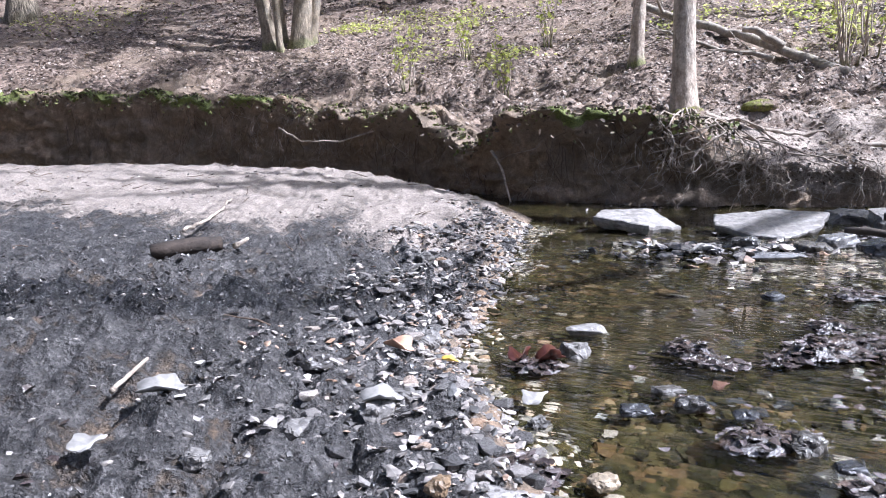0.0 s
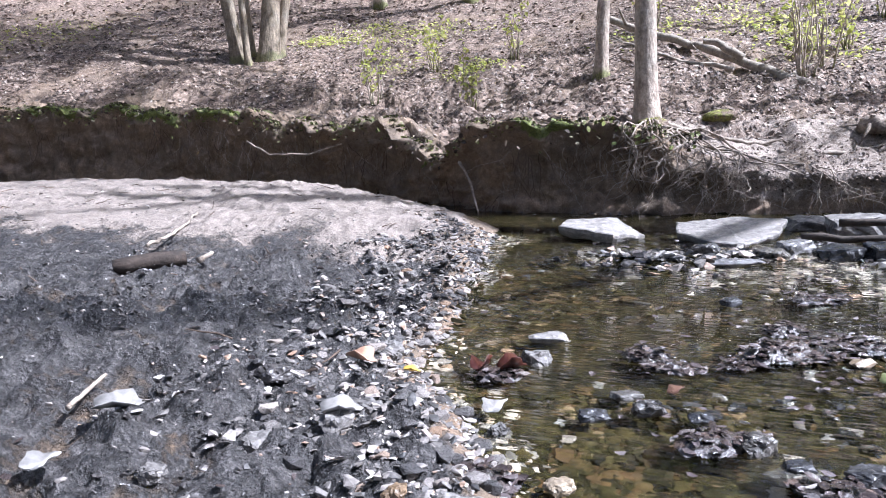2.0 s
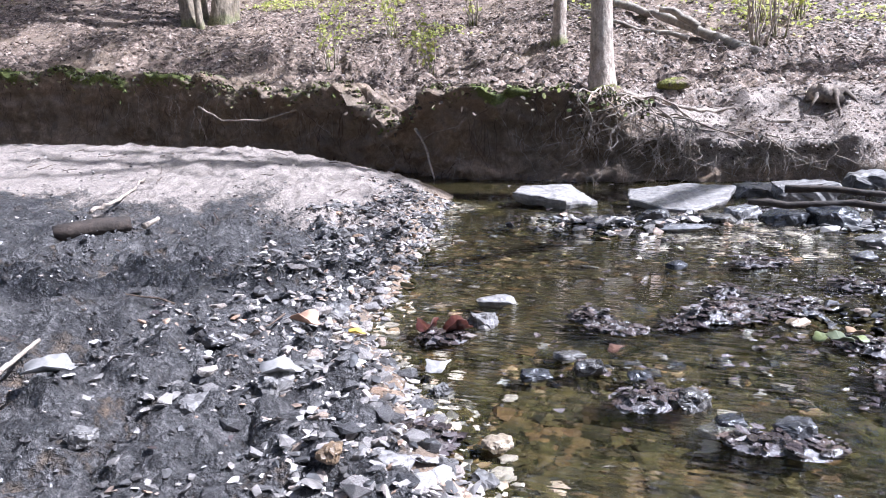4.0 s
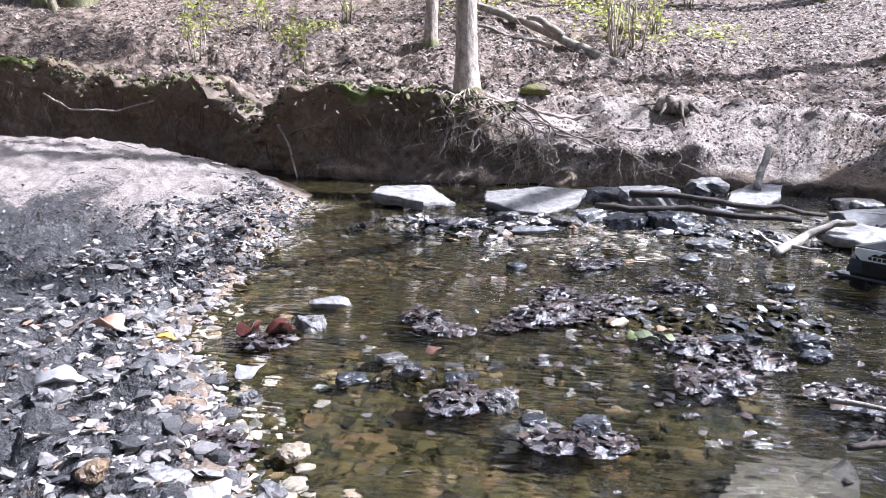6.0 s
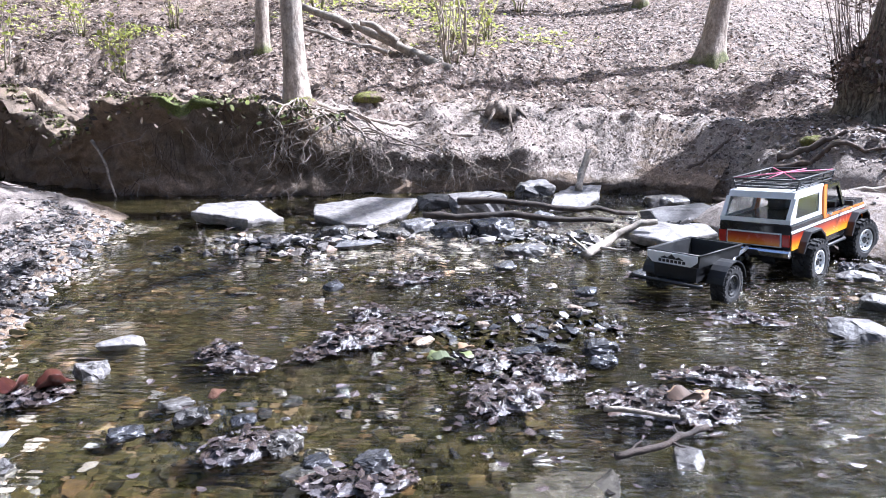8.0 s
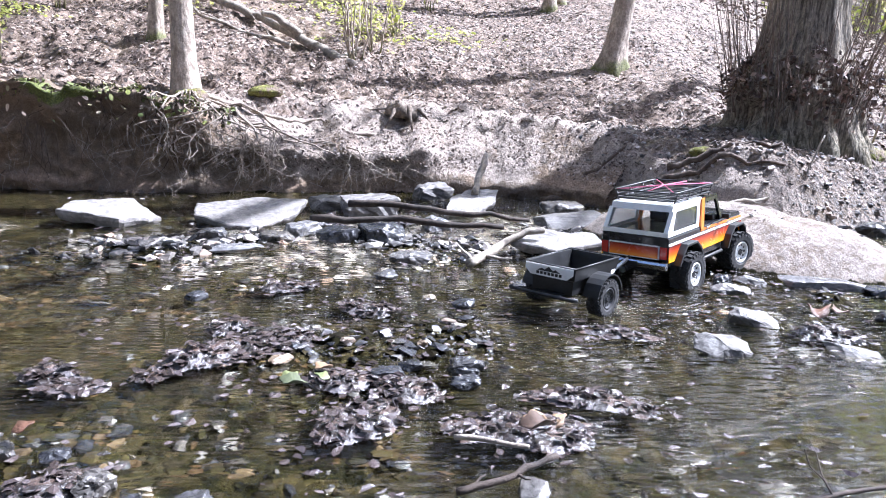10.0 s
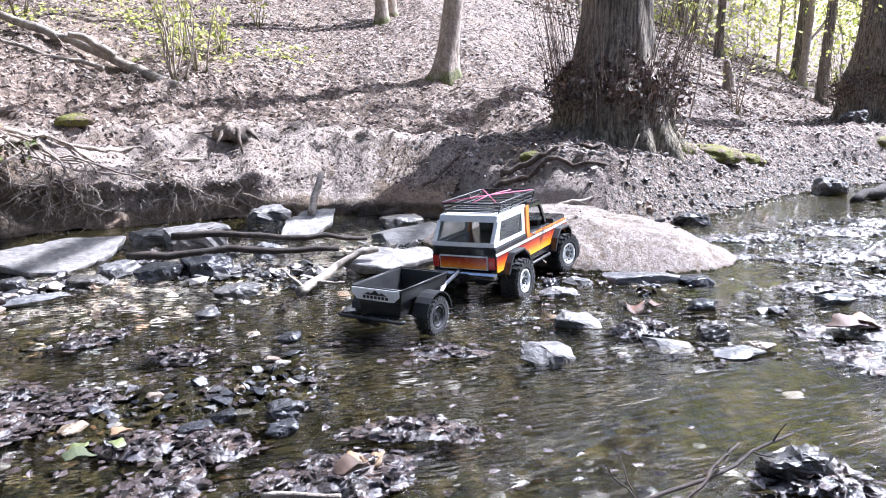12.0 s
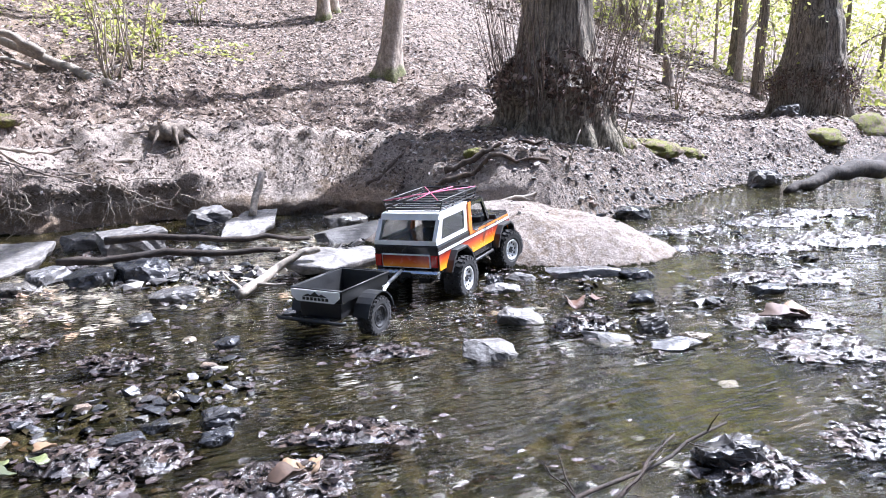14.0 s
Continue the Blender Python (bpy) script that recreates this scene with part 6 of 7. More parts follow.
def stump(x, y):
    """A low weathered stump on arching roots."""
    verts, faces = [], []
    z = height(x, y)
    tube(verts, faces, [(0, 0, -0.03), (0, 0, 0.03), (0.004, 0, 0.06), (0.008, 0, 0.08), (0.01, 0, 0.085)], [0.085, 0.075, 0.066, 0.06, 0.03], 20, 0.3)
    top = Empty("tree_stump", (x, y, z))
    part("stump_body", mesh_of("stump_body", verts, faces, STUMPWOOD), top)
    for i in range(6):
        a = i * 1.05 + 0.3 + rnd(-0.2, 0.2)
        verts, faces = [], []
        d = Vector((math.cos(a), math.sin(a), 0))
        e = d * rnd(0.12, 0.19)
        side = Vector((-d.y, d.x, 0)) * rnd(-0.03, 0.03)
        foot = height(x + e.x, y + e.y) - z
        pts = [d * 0.04 + Vector((0, 0, 0.06)), d * 0.06 + Vector((0, 0, 0.05)), d * 0.078 + Vector((0, 0, 0.028)), d * 0.1 + side * 0.5 + Vector((0, 0, max(foot, 0) + 0.008)), e + side + Vector((0, 0, foot - 0.006))]
        tube(verts, faces, pts, [0.02, 0.017, 0.012, 0.008, 0.003], 9, 0.15)
        part("root", mesh_of("root", verts, faces, STUMPWOOD), top)
    top.scale = (1, 1, 0.62)
    return tagged(top, "low weathered stump with spreading roots beside the path", "tree stump")


stump(1.93, 3.22)


def hanging(count, x0, x1, radius, material, name, label, drop=(0.3, 1.0), kind="stuff", rngseed=3, stray=0.5, start=(0.55, 0.98)):
    """Roots that wander down the cut face of the bank."""
    rr = random.Random(rngseed)
    verts, faces = [], []
    xs = np.linspace(x0, x1, 60)
    ys = np.linspace(2.2, 5.2, 600)
    edge = [ys[np.argmax(inside(NORTH, np.full(600, x), ys) > 0.0)] for x in xs]

    def run(x, z, length, r, depth):
        n = max(4, int(length / 0.02))
        pts, vx = [], rr.uniform(-stray, stray)
        out = rr.uniform(-0.01, 0.035)
        for i in range(n + 1):
            y = float(np.interp(x, xs, edge))
            pts.append((x, y - out + 0.03 * z + rr.uniform(-0.006, 0.006), z))
            if depth and rr.random() < 0.1 and i > 1:
                run(x, z, length * rr.uniform(0.2, 0.5), r * 0.6, depth - 1)
            vx = vx * 0.8 + rr.gauss(0, stray * 0.45)
            x, z = x + vx * 0.02, max(z - 0.02 * (1 - 0.5 * min(abs(vx), 1.2)), -0.02)
            out += rr.gauss(0, 0.004)
        tube(verts, faces, pts, [r * (1 - 0.7 * i / n) for i in range(n + 1)], 5, cap=False)

    for _ in range(count):
        x = rr.uniform(x0, x1)
        y = float(np.interp(x, xs, edge))
        top = height(x, y + 0.15)
        run(x, top * rr.uniform(*start), top * rr.uniform(*drop), rr.uniform(*radius), 1)
    return tagged(new(name, mesh_of(name, verts, faces, material)), label, "roots", kind=kind)


hanging(170, -2.6, 0.9, (0.001, 0.003), DARKROOT, "root_fringe", "dark rootlets hanging from the undercut bank", (0.2, 0.8))
hanging(110, -1.8, 1.2, (0.0008, 0.002), ROOT, "fine_roots", "fine pale rootlets hanging from the bank", (0.2, 0.9), rngseed=7, stray=0.8)
hanging(20, 0.76, 1.25, (0.0012, 0.004), ROOT, "root_tangle", "pale tangled roots under the beech tree", (0.4, 1.0), rngseed=9, stray=1.0)
hanging(12, 0.82, 1.2, (0.001, 0.003), ROOT, "foot_tangle", "matted pale roots at the foot of the beech tree", (0.15, 0.5), rngseed=12, stray=1.5)


def drape(count, spread_x, radius, seed):
    """Roots of the beech that run over the rim and hang down the face of the bank."""
    rr = random.Random(seed)
    ys = np.linspace(2.4, 3.6, 500)
    o = beech.location
    for i in range(count):
        goal = o.x + spread_x[0] + (spread_x[1] - spread_x[0]) * (i + rr.random()) / count
        edge = float(ys[np.argmax(inside(NORTH, np.full(500, goal), ys) > 0.0)])
        ztop = height(goal, edge + 0.17)
        r = rr.uniform(*radius)
        pts, n = [], 9
        for k in range(n):
            f = k / (n - 1)
            x = o.x + (goal - o.x) * f ** 0.8 + rr.uniform(-0.03, 0.03) * f
            y = o.y - 0.03 + (edge - 0.02 - o.y + 0.03) * f
            z = height(x, max(y, edge + 0.17)) + r * 0.7 + 0.012 * rr.random() + 0.02 * (1 - f) ** 3
            pts.append(Vector((x, y, z - 0.05 * max(0, f - 0.8) * 5 * rr.uniform(0.4, 1))))
        x, y, z, vx = pts[-1].x, pts[-1].y, pts[-1].z, rr.uniform(-0.4, 0.4)
        low = ztop * rr.uniform(-0.05, 0.7)
        while z > low:
            vx = 0.7 * vx + rr.gauss(0, 0.7)
            x, y, z = x + 0.025 * vx, y + rr.uniform(-0.016, 0.014), z - 0.025 * rr.uniform(0.3, 1)
            pts.append(Vector((x, y, z)))
        verts, faces = [], []
        m = len(pts) - 1
        tube(verts, faces, pts, [r * (1 - 0.75 * j / m) for j in range(m + 1)], 6, 0.1)
        for _ in range(rr.randrange(1, 4)):                # side rootlets
            b = pts[rr.randrange(n - 2, m)]
            l = rr.uniform(0.06, 0.16)
            e = b + Vector((rr.uniform(-0.6, 0.6) * l, -0.1 * l, -l))
            tube(verts, faces, bend(b, e, 5, l * 0.12), [r * 0.45, r * 0.4, r * 0.33, r * 0.27, r * 0.2, r * 0.1], 5, cap=False)
        part("root", mesh_of("root", [v - o for v in verts], faces, ROOT), beech, "pale exposed root hanging over the bank")


drape(12, (-0.2, 0.3), (0.0025, 0.0065), 5)
drape(5, (0.25, 0.85), (0.0025, 0.006), 6)
hanging(60, 1.05, 2.0, (0.0008, 0.0025), ROOT, "lip_roots", "pale rootlets hanging from the lip of the worn bank", (0.25, 0.5), rngseed=21, stray=0.9, start=(0.4, 0.6))


def surface_root(way, r, material, label, group):
    """A root that follows the ground, half sunk in it."""
    pts = []
    for a, b in zip(way, way[1:]):
        n = max(2, int(math.hypot(b[0] - a[0], b[1] - a[1]) / 0.035))
        for k in range(n):
            x, y = a[0] + (b[0] - a[0]) * k / n + rnd(-0.008, 0.008), a[1] + (b[1] - a[1]) * k / n + rnd(-0.008, 0.008)
            pts.append(Vector((x, y, height(x, y) + r * rnd(0.0, 0.7))))
    verts, faces = [], []
    tube(verts, faces, pts, [r * (1 - 0.7 * i / (len(pts) - 1)) for i in range(len(pts))], 8, 0.08)
    o = pts[0].copy()
    ob = new("bank_root", mesh_of("bank_root", [Vector(v) - o for v in verts], faces, material))
    ob.location = o
    return tagged(ob, label, "root", group)


for way in [[(1.02, 3.44), (1.15, 3.36), (1.35, 3.32), (1.6, 3.28)], [(1.04, 3.5), (1.25, 3.48), (1.5, 3.46)], [(1.0, 3.42), (1.1, 3.3), (1.22, 3.22)], [(0.95, 3.44), (0.86, 3.36), (0.8, 3.3)], [(1.5, 3.24), (1.75, 3.16), (2.0, 3.1)]]:
    surface_root(way, 0.014, ROOT, "pale exposed root running over the eroded bank", "exposed roots")
stick("thin_root", [(-1.1, 4.6, 0.32), (-0.95, 4.5, 0.24), (-0.7, 4.4, 0.24), (-0.5, 4.3, 0.3)], 0.007, 0.004, ROOT, "thin looping root on the cut bank", "root", "exposed roots", twigs=2)
stick("thin_root", [(0.12, 3.6, 0.22), (0.16, 3.5, 0.14), (0.19, 3.4, 0.0)], 0.007, 0.004, ROOT, "pale root reaching down to the water", "root", "exposed roots", twigs=3)
for way in [[(2.5, 2.3), (2.62, 2.1), (2.72, 1.9), (2.8, 1.76)], [(2.62, 2.2), (2.75, 2.02), (2.9, 1.84)], [(2.45, 2.35), (2.52, 2.1), (2.55, 1.95)], [(2.3, 2.6), (2.5, 2.5), (2.7, 2.45)]]:
    surface_root(way, 0.018, DARKROOT, "thick dark root over the bank behind the mound", "roots behind the mound")

# shoots round the foot of the old lime
for cx, cy, rr, n in [(3.5, 2.25, 0.27, 140), (7.57, 2.2, 0.33, 90)]:
    verts, faces = [], []
    for i in range(n):
        a = rnd(0, 6.283)
        r = rr * rnd(0.8, 1.25)
        x, y = cx + math.cos(a) * r, cy + math.sin(a) * r
        z = height(x, y)
        l = rnd(0.3, 1.0)
        tube(verts, faces, bend((x, y, z + rnd(0.04, 0.32)), (x + math.cos(a) * l * 0.2, y + math.sin(a) * l * 0.2, z + l), 4, 0.02), [0.0024, 0.002, 0.0017, 0.0013, 0.0008], 4, cap=False)
    tagged(new("tree_shoots", mesh_of("tree_shoots", verts, faces, SHOOT)), "thin upright shoots round the foot of the old tree", "shoots", kind="stuff")

for cx, cy, rr, n in [(3.5, 2.25, 0.27, 2600), (7.57, 2.2, 0.33, 2000)]:
    a, h = rng.uniform(0, 6.283, n), np.clip(rng.normal(rr, rr * 0.3, n), 0.03, rr * 1.8)
    r = rr * (1.12 - 0.9 * np.maximum(h - rr, 0) / rr) * (1 + 0.12 * np.sin(a * 5) + 0.1 * np.sin(a * 11 + h * 20)) * rng.uniform(0.94, 1.08, n)
    z = height(cx, cy)
    tagged(new("foot_debris", leaves_at("foot_debris", np.stack([cx + np.cos(a) * r, cy + np.sin(a) * r, z + h], 1), (0.006, 0.02), RUSTLITTER, 0.1, rng)),
           "dead leaves and bark caught in the burred foot of the tree", "leaf debris", kind="stuff")
    for i in range(9):
        b = i * 0.7 + cx
        d = Vector((math.cos(b), math.sin(b), 0))
        e = d * rnd(0.26, 0.36) * (rr / 0.19)
        if height(cx + e.x, cy + e.y) < z - 0.1:
            continue
        stick("buttress_root", [(cx + d.x * rr * 0.55, cy + d.y * rr * 0.55, z + 0.15), (cx + d.x * rr * 0.95, cy + d.y * rr * 0.95, height(cx + d.x * rr, cy + d.y * rr) + 0.02), (cx + e.x, cy + e.y, height(cx + e.x, cy + e.y) - 0.01)], 0.05, 0.012, LIME,
              "thick buttress root of the old tree", "root", "buttress roots")


def moss_material():
    n = Nodes("moss")
    f, g = n.noise(150, 5, 0.7), n.noise(22, 4, 0.6)
    c = n.ramp(f, [(0.3, (0.05, 0.05, 0.012)), (0.55, (0.17, 0.17, 0.035)), (0.75, (0.3, 0.28, 0.07))])
    c = n.mix(n.span(g, 0.45, 0.62), c, n.ramp(f, [(0.3, (0.06, 0.042, 0.03)), (0.7, (0.26, 0.19, 0.15))]))
    return n.done(c, 0.95, n.bump(f, 0.9, 0.008, n.bump(g, 0.6, 0.015)))


MOSS = moss_material()


def mossy(x, y, w, d, h, lift=0.0):
    """A soft low hump under moss."""
    bm = bmesh.new()
    bmesh.ops.create_icosphere(bm, subdivisions=4, radius=0.5)
    for v in bm.verts:
        k = 1 + 0.22 * noise.noise(v.co * 3 + Vector((x, y, 0))) + 0.1 * noise.noise(v.co * 9) + 0.05 * noise.noise(v.co * 24)
        v.co = Vector((v.co.x * w, v.co.y * d, v.co.z * h * 1.3)) * k
    me = bpy.data.meshes.new("moss_hump")
    bm.to_mesh(me)
    bm.free()
    me.materials.append(MOSS)
    me.shade_smooth()
    ob = new("moss_hump", me)
    ob.matrix_world = pose(x, y, height(x, y) - h * 0.15 + lift, 12 if x > 3 else 0, 0, -10)
    return tagged(ob, "low hump covered in green moss", "moss hump", "moss humps")


for x, y, w, d, h in [(4.1, 1.98, 0.32, 0.26, 0.07), (3.66, 1.98, 0.24, 0.16, 0.07), (2.75, 2.15, 0.12, 0.08, 0.04), (1.28, 3.42, 0.12, 0.08, 0.05), (4.45, 1.95, 0.2, 0.16, 0.06), (5.3, 1.12, 0.4, 0.2, 0.09), (6.05, 1.64, 0.36, 0.24, 0.1), (7.0, 1.6, 0.6, 0.3, 0.2), (0.99, 3.44, 0.15, 0.12, 0.07)]:
    mossy(x, y, w, d, h)
mossy(1.36, 3.55, 0.16, 0.08, 0.045, 0.015)


tv, tf = [], []
for k in range(420):
    if k < 80:
        x, y = rnd(-2.4, 0.0), rnd(1.2, 3.8)
        if float(inside(BAR, np.array([x]), np.array([y]))[0]) < 0.1:
            continue
    else:
        x, y = rnd(-3, 5), rnd(2.4, 7)
        if float(inside(NORTH, np.array([x]), np.array([y]))[0]) < 0.25:
            continue
    l, a = rnd(0.04, 0.28 if k >= 80 else 0.1) ** 1.1, rnd(0, 6.28)
    e = (x + math.cos(a) * l, y + math.sin(a) * l)
    tube(tv, tf, bend((x, y, height(x, y) + 0.008), (*e, height(*e) + rnd(0.006, 0.02)), 3, l * 0.06), [0.0022, 0.002, 0.0016, 0.001], 4, cap=False)
tagged(new("fallen_twigs", mesh_of("fallen_twigs", tv, tf, DARKROOT)), "thin grey twigs strewn over silt and leaves", "twigs", kind="stuff")


# ---- undergrowth and woods ----
def herbs(x, y, wide, count):
    """A patch of low fresh plants among the dead leaves."""
    r = np.random.default_rng(int(abs(x) * 91 + y * 13))
    px, py = x + r.normal(0, wide, count), y + r.normal(0, wide * 0.8, count)
    pz = lay(px, py)[0] + r.uniform(0.005, 0.11, count) * np.exp(-np.hypot(px - x, py - y) / wide)
    tagged(new("ground_herbs", leaves_at("ground_herbs", np.stack([px, py, pz], 1), (0.008, 0.02), GREEN, 0.5, r, True)), "low patch of fresh yellow-green plants on the leafy slope", "undergrowth", kind="stuff")


for x, y, wide, count in [(-0.92, 7.3, 0.14, 260), (-0.42, 7.5, 0.25, 320), (0.38, 5.62, 0.12, 200), (2.43, 5.2, 0.2, 240), (2.42, 4.6, 0.16, 160), (-3.9, 8.2, 0.4, 300), (1.66, 5.5, 0.2, 160), (2.5, 4.9, 0.16, 200), (3.0, 4.5, 0.14, 110), (2.33, 5.7, 0.2, 160), (-0.1, 6.2, 0.2, 120), (0.1, 7.2, 0.3, 260)]:
    herbs(x, y, wide, count)


def shrub(x, y, tall, stems, leaves, label, spread_out=0.25):
    top = Empty("sapling", (x, y, height(x, y)))
    tips = []
    for i in range(stems):
        verts, faces = [], []
        a = rnd(0, 6.28)
        l = tall * rnd(0.6, 1)
        e = Vector((math.cos(a) * l * spread_out, math.sin(a) * l * spread_out, l))
        pts = bend((math.cos(a) * 0.03, math.sin(a) * 0.03, -0.01), e, 6, 0.03 * tall)
        tube(verts, faces, pts, [0.006 * (1 - 0.75 * j / 6) for j in range(7)], 5)
        tips += pts[2:]
        for j in (3, 4, 5):
            t2 = pts[j] + Vector((rnd(-1, 1), rnd(-1, 1), rnd(0, 1))) * l * 0.16
            tube(verts, faces, [pts[j], t2], [0.002, 0.001], 4)
            tips.append(t2)
        part("stem", mesh_of("stem", verts, faces, BEECH), top)
    if leaves:
        part("foliage", leaf_cloud("foliage", tips, [tall * 0.05] * len(tips), leaves, (0.012, 0.026), GREEN, 0.3, np.random.default_rng(int(x * 50 + y * 7 + 900))), top, "fresh yellow-green leaves")
    return tagged(top, label, "sapling", "saplings on the slope")


for x, y, h, s, l in [(2.1, 4.15, 0.8, 9, 90), (2.3, 4.3, 0.9, 6, 70), (0.3, 4.9, 0.4, 5, 110), (-0.35, 5.5, 0.5, 5, 140), (0.1, 5.9, 0.5, 5, 120), (2.3, 4.6, 0.5, 5, 80), (2.6, 4.6, 0.35, 5, 80), (0.7, 5.7, 0.5, 5, 90),
                      (3.9, 2.1, 1.2, 1, 10), (6.5, 3.0, 1.4, 4, 160), (5.3, 3.6, 1.2, 3, 60), (7.5, 2.4, 1.6, 5, 260), (1.7, 5.6, 0.6, 5, 100), (3.2, 5.2, 0.4, 4, 60)]:
    shrub(x, y, h, s, l, "thin sapling with sparse fresh leaves on the slope", 0.22)
for dx, dy, r in [(-0.13, 0, 0.06), (0.12, 0.05, 0.085), (-0.03, -0.1, 0.03), (0.2, 0.12, 0.045), (-0.05, 0.12, 0.045)]:
    tree("slope_tree", (-1.46 + dx, 6.73 + dy), 5.5, r, (dx * 5, 0.2 + dy), COPPICE, "cluster of grey-brown stems on the leafy slope", 500, 5, 1.4, 12, group="stems of the coppice")
for x, y, r in [(-4.6, 8.3, 0.13), (4.15, 4.9, 0.05), (4.32, 4.98, 0.045), (-0.5, 9.5, 0.09), (6.0, 8.5, 0.08), (1.6, 9.6, 0.08)]:
    tree("slope_tree", (x, y), rnd(5, 7), r, (rnd(-0.4, 0.4), 0.2), LIME if x < -4 else BEECH, "grey-brown trunk high on the leafy slope", 420, 7, 1.4, 12, group="trees on the slope")
for x, y, tall in [(0.6, 8.4, 6.0), (-0.4, 8.8, 6.0), (3.1, 8.8, 6.5)]:      # trees added high up so that their crowns shade the slope
    tree("shade_tree", (x, y), tall, 0.07, (-0.2, -1.9), BEECH, "added tall tree whose leafy crown shades the slope", 2600, 9, 1.4, 12, (0.03, 0.06), 0.45, "trees on the slope", 0.3)
for x, y, r in [(11.2, 5.5, 0.07), (11.5, 4.06, 0.08), (13.5, 5.2, 0.09)]:
    tree("woodland_tree", (x, y), 6.0, r, (0.1, 0), LIME, "dark trunk beyond the path in the wood", 500, 6, 1.3, 12, (0.025, 0.05), 0.4, "trees of the wood", 0.3)
stick("broken_stump", [(7.93, 3.75, height(7.93, 3.75) - 0.05), (7.95, 3.76, height(7.93, 3.75) + 0.13), (7.9, 3.78, height(7.93, 3.75) + 0.3)], 0.085, 0.03, STUMPWOOD, "dark jagged broken stump beside the woodland path", "stump", twigs=2, seg=10)
wr = random.Random(21)
for i in range(46):
    x, y = wr.uniform(9.0, 24), wr.uniform(1.6, 15)
    if y < 2.2 and x < 9:
        y += 1.5
    tree("woodland_tree", (x, y), wr.uniform(4, 5.5), wr.uniform(0.025, 0.065), (wr.uniform(-0.4, 0.4), 0), LIME if i % 3 else BEECH, "slim trunk with bright spring leaves in the wood", 1600, 6, 1.3, 10, (0.018, 0.042), 0.1, "trees of the wood", 0.3)
# Trees added out of view around the camera as canopy for dappled shade
for x, y, h in [(2.5, -4.5, 7), (-2.5, -3, 7), (-5, 1.0, 6), (0, -5, 8), (13, -4.5, 8)]:
    tree("near_bank_tree", (x, y), h, 0.12, (0, 0), LIME, "added tall tree with fresh leaves, out of view on the near bank", 200, 7, 1.4, 12, (0.04, 0.08), 0.3, "trees on the near bank")
q = scatter(rng, 26000, 6.5, 15, 1.5, 10, lambda x, y: step(0.1, 0.4, inside(NORTH, x, y)))
tagged(new("far_litter", leaves_at("far_litter", np.stack([q[:, 0], q[:, 1], lay(q[:, 0], q[:, 1])[0] + 0.008], 1), (0.015, 0.032), LITTER, 0.6, rng)),
       "dead leaves on the ground of the far wood", "leaf litter", kind="stuff")
far = np.random.default_rng(8)
a = far.uniform(-0.35, 1.05, 70000)
r = far.uniform(12, 34, 70000)
px, py = 1.5 + np.cos(a) * r, np.sin(a) * r
pz = lay(px, py)[0] + far.uniform(0, 1, 70000) ** 1.9 * 9
tagged(new("far_foliage", leaves_at("far_foliage", np.stack([px, py, pz], 1), (0.03, 0.075), GREEN, 0.2, far)), "sunlit spring foliage of the far wood", "foliage", kind="stuff")

count = 34000
a = far.uniform(0.05, 0.95, count)
r = far.uniform(15, 30, count)
px, py = 1.5 + np.cos(a) * r, np.sin(a) * r
lump = fbm(a * 9, r * 0.25, 1.0, 3, 71)
pz = r * far.uniform(0.24, 0.46, count) + 0.5
ok = lump + 0.35 * fbm(a * 30, pz * 0.6, 1.0, 2, 72) > 0.3
tagged(new("far_crowns", leaves_at("far_crowns", np.stack([px, py, pz], 1)[ok], (0.07, 0.16), GREEN, 0.2, far)), "high spring crowns of the far wood", "foliage", kind="stuff")
# dark leaf for the unseen crowns added as screens against the sky
TWIGS = leaf_material("budding_twig", [(0.0, (0.03, 0.024, 0.018)), (0.5, (0.075, 0.06, 0.042)), (0.8, (0.1, 0.11, 0.04)), (1.0, (0.22, 0.25, 0.08))], 0.7)
# Unseen crowns added above the hill: they block sky light and darken reflections
count = 54000
a = far.uniform(0.95, 2.9, count)
r = far.uniform(13, 26, count)
px, py = 0.5 + np.cos(a) * r, np.sin(a) * r
pz = r * far.uniform(0.3, 0.95, count)
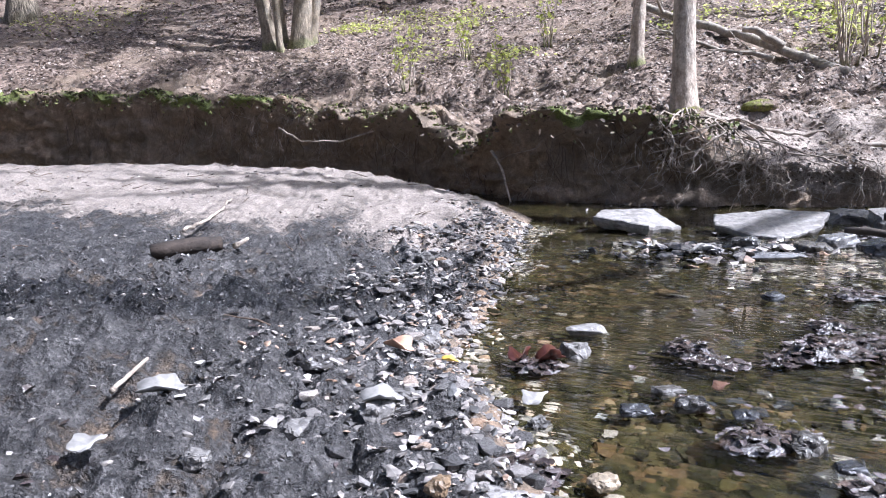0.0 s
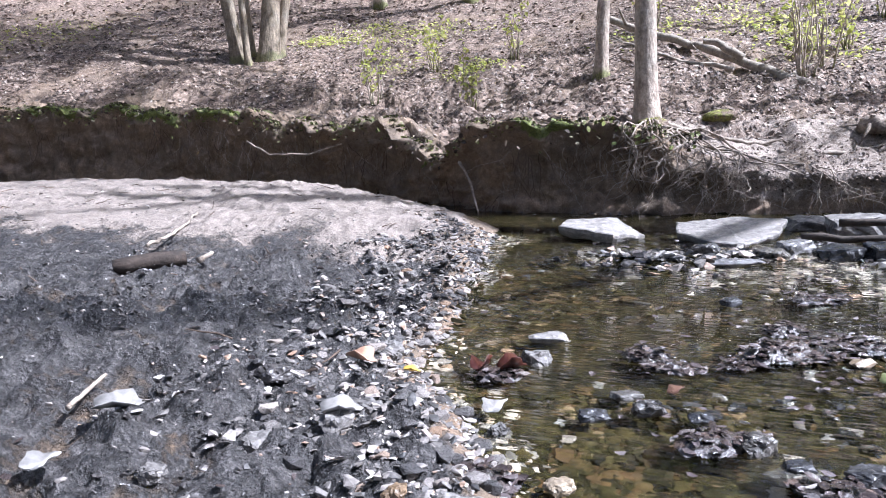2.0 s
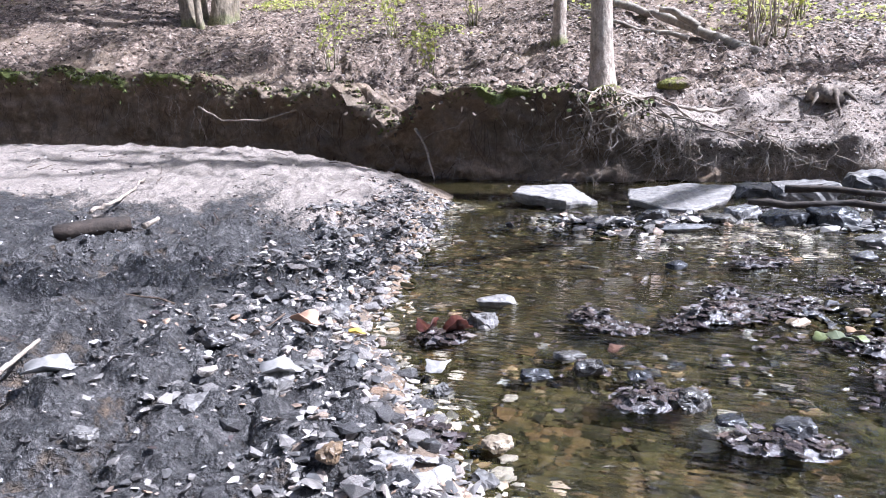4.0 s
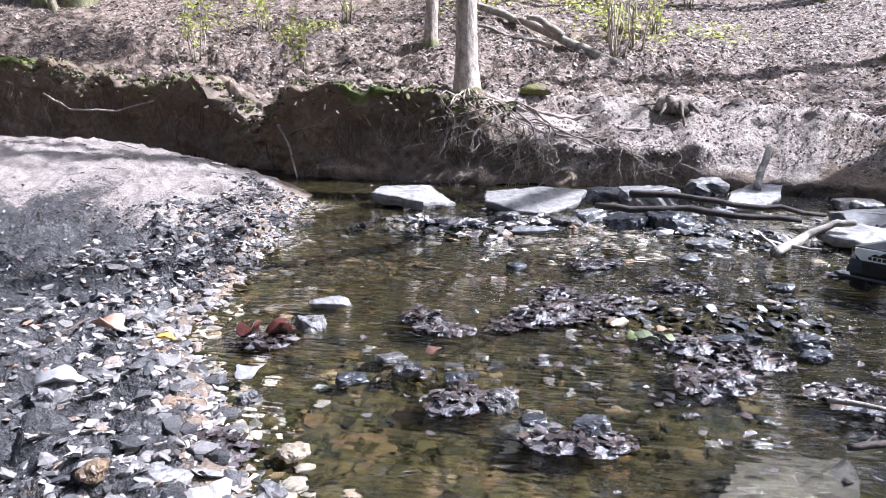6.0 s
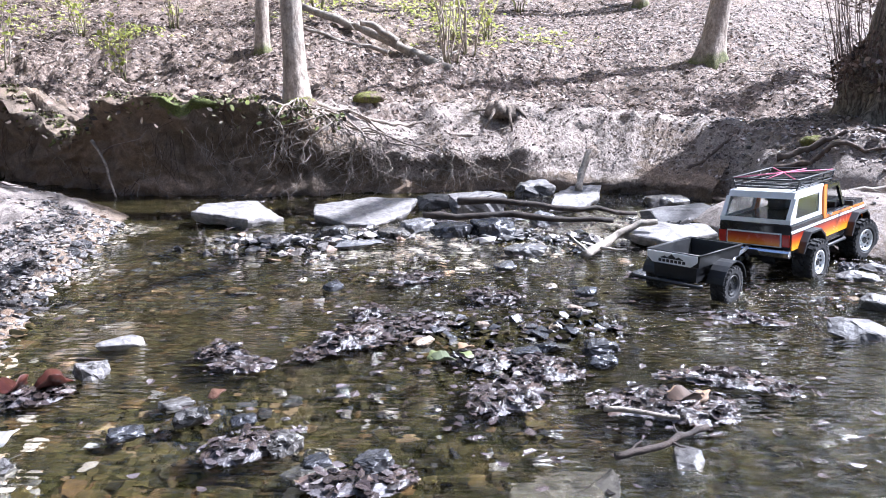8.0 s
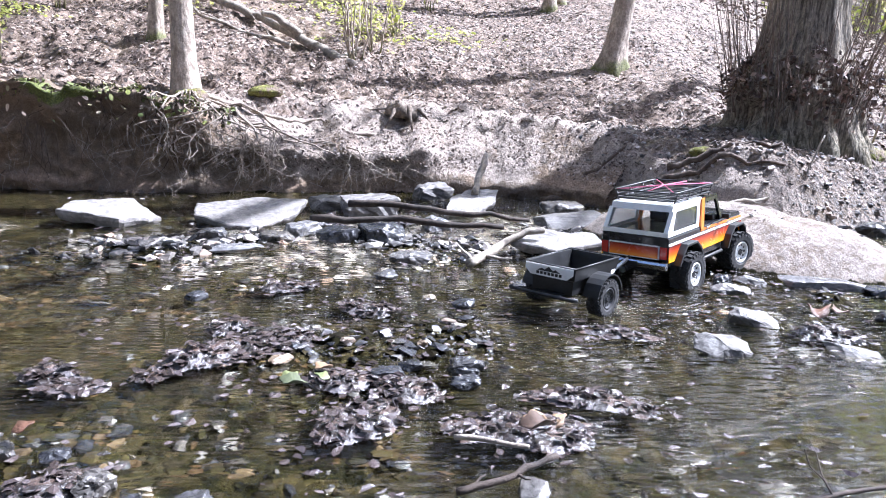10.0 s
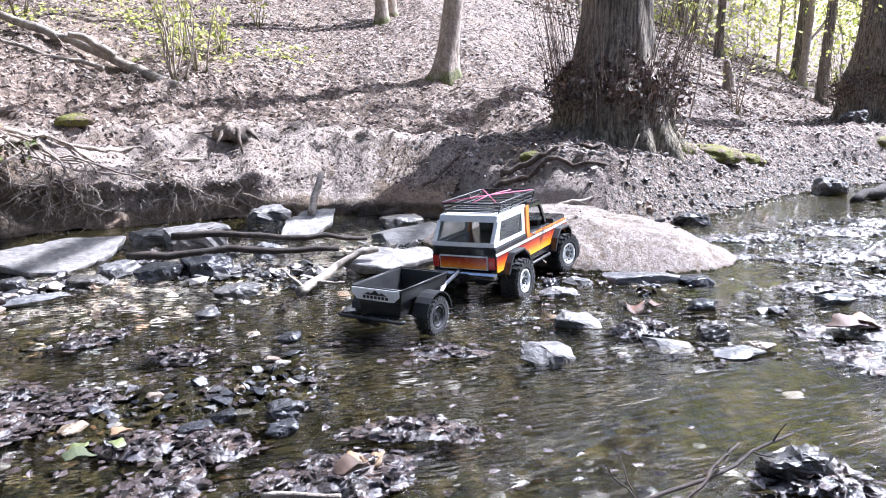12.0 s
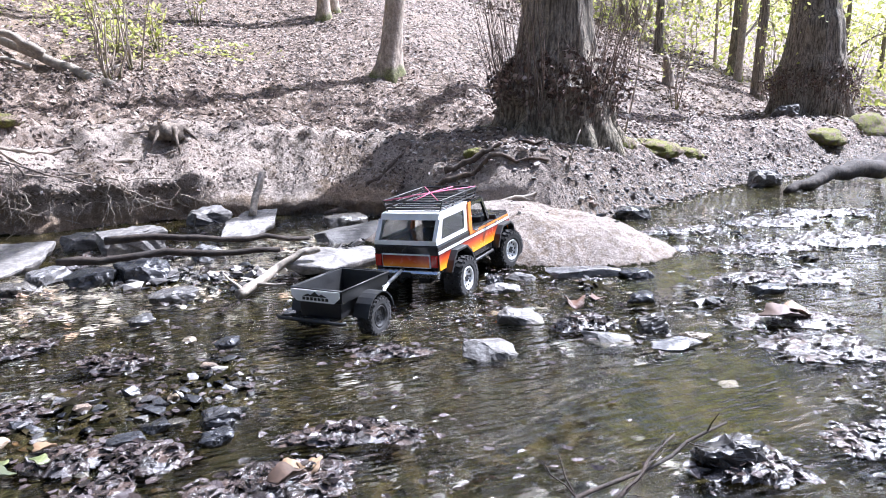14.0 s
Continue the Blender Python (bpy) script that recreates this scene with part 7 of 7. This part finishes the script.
ok = fbm(a * 8, r * 0.3 + pz * 0.2, 1.0, 3, 73) > -0.5
tagged(new("hill_sky_screen", leaves_at("hill_sky_screen", np.stack([px, py, pz], 1)[ok], (0.09, 0.228), TWIGS, 0.2, far)), "added unseen dark crowns above the slope that hold back the sky", "foliage", kind="stuff")

# Unseen crowns added behind the camera to cut sky fill and deepen shadows
count = 60000
a = far.uniform(2.7, 5.5, count)
r = far.uniform(9, 20, count)
px, py = 0.5 + np.cos(a) * r, np.sin(a) * r
pz = r * np.tan(far.uniform(0.12, 1.1, count))
ok = fbm(a * 7, pz * 0.25, 1.0, 3, 75) > -0.55
tagged(new("near_sky_screen", leaves_at("near_sky_screen", np.stack([px, py, pz], 1)[ok], (0.115, 0.255), TWIGS, 0.2, far)), "added unseen crowns behind the camera that cut the sky fill", "foliage", kind="stuff")


# ---- single stones of the shore and the riffles, parts of the ground ----
COBBLE = stone_material("cobble_stone", [(0.0, (0.04, 0.038, 0.04)), (0.3, (0.12, 0.112, 0.11)), (0.55, (0.23, 0.21, 0.2)), (0.8, (0.36, 0.32, 0.295)), (0.88, (0.3, 0.2, 0.13)), (1.0, (0.55, 0.52, 0.49))], (0.1, 0.55))
shapes = []
for i in range(10):
    b = hull(300 + i, 18 if i % 2 else 26, 1.0, 0.85 if i % 2 else 1.0)
    bmesh.ops.triangulate(b, faces=b.faces)
    me = bpy.data.meshes.new("stone")
    b.to_mesh(me)
    b.free()
    me.materials.append(COBBLE)
    shapes.append(me)
spots = np.concatenate([scatter(rng, 700, -0.5, 0.15, 0.75, 2.5, lambda x, y: step(0.3, 0.05, np.abs(inside(BAR, x, y) - 0.1))),
                        scatter(rng, 900, 0.1, 3.4, 0.5, 2.6, lambda x, y: riffle(x, y) * 0.8)])
rng.shuffle(spots)
for x, y in spots[:300]:
    w = rnd(0.016, 0.038)
    h = w * rnd(0.3, 0.6)
    ob = new("stone", shapes[random.randrange(10)])
    ob.parent = ground
    ob.matrix_local = pose(x, y, height(x, y) + h * 0.25, rnd(-14, 14), rnd(-14, 14), rnd(0, 360)) @ Matrix.Diagonal((w, w * rnd(0.6, 1), h, 1))
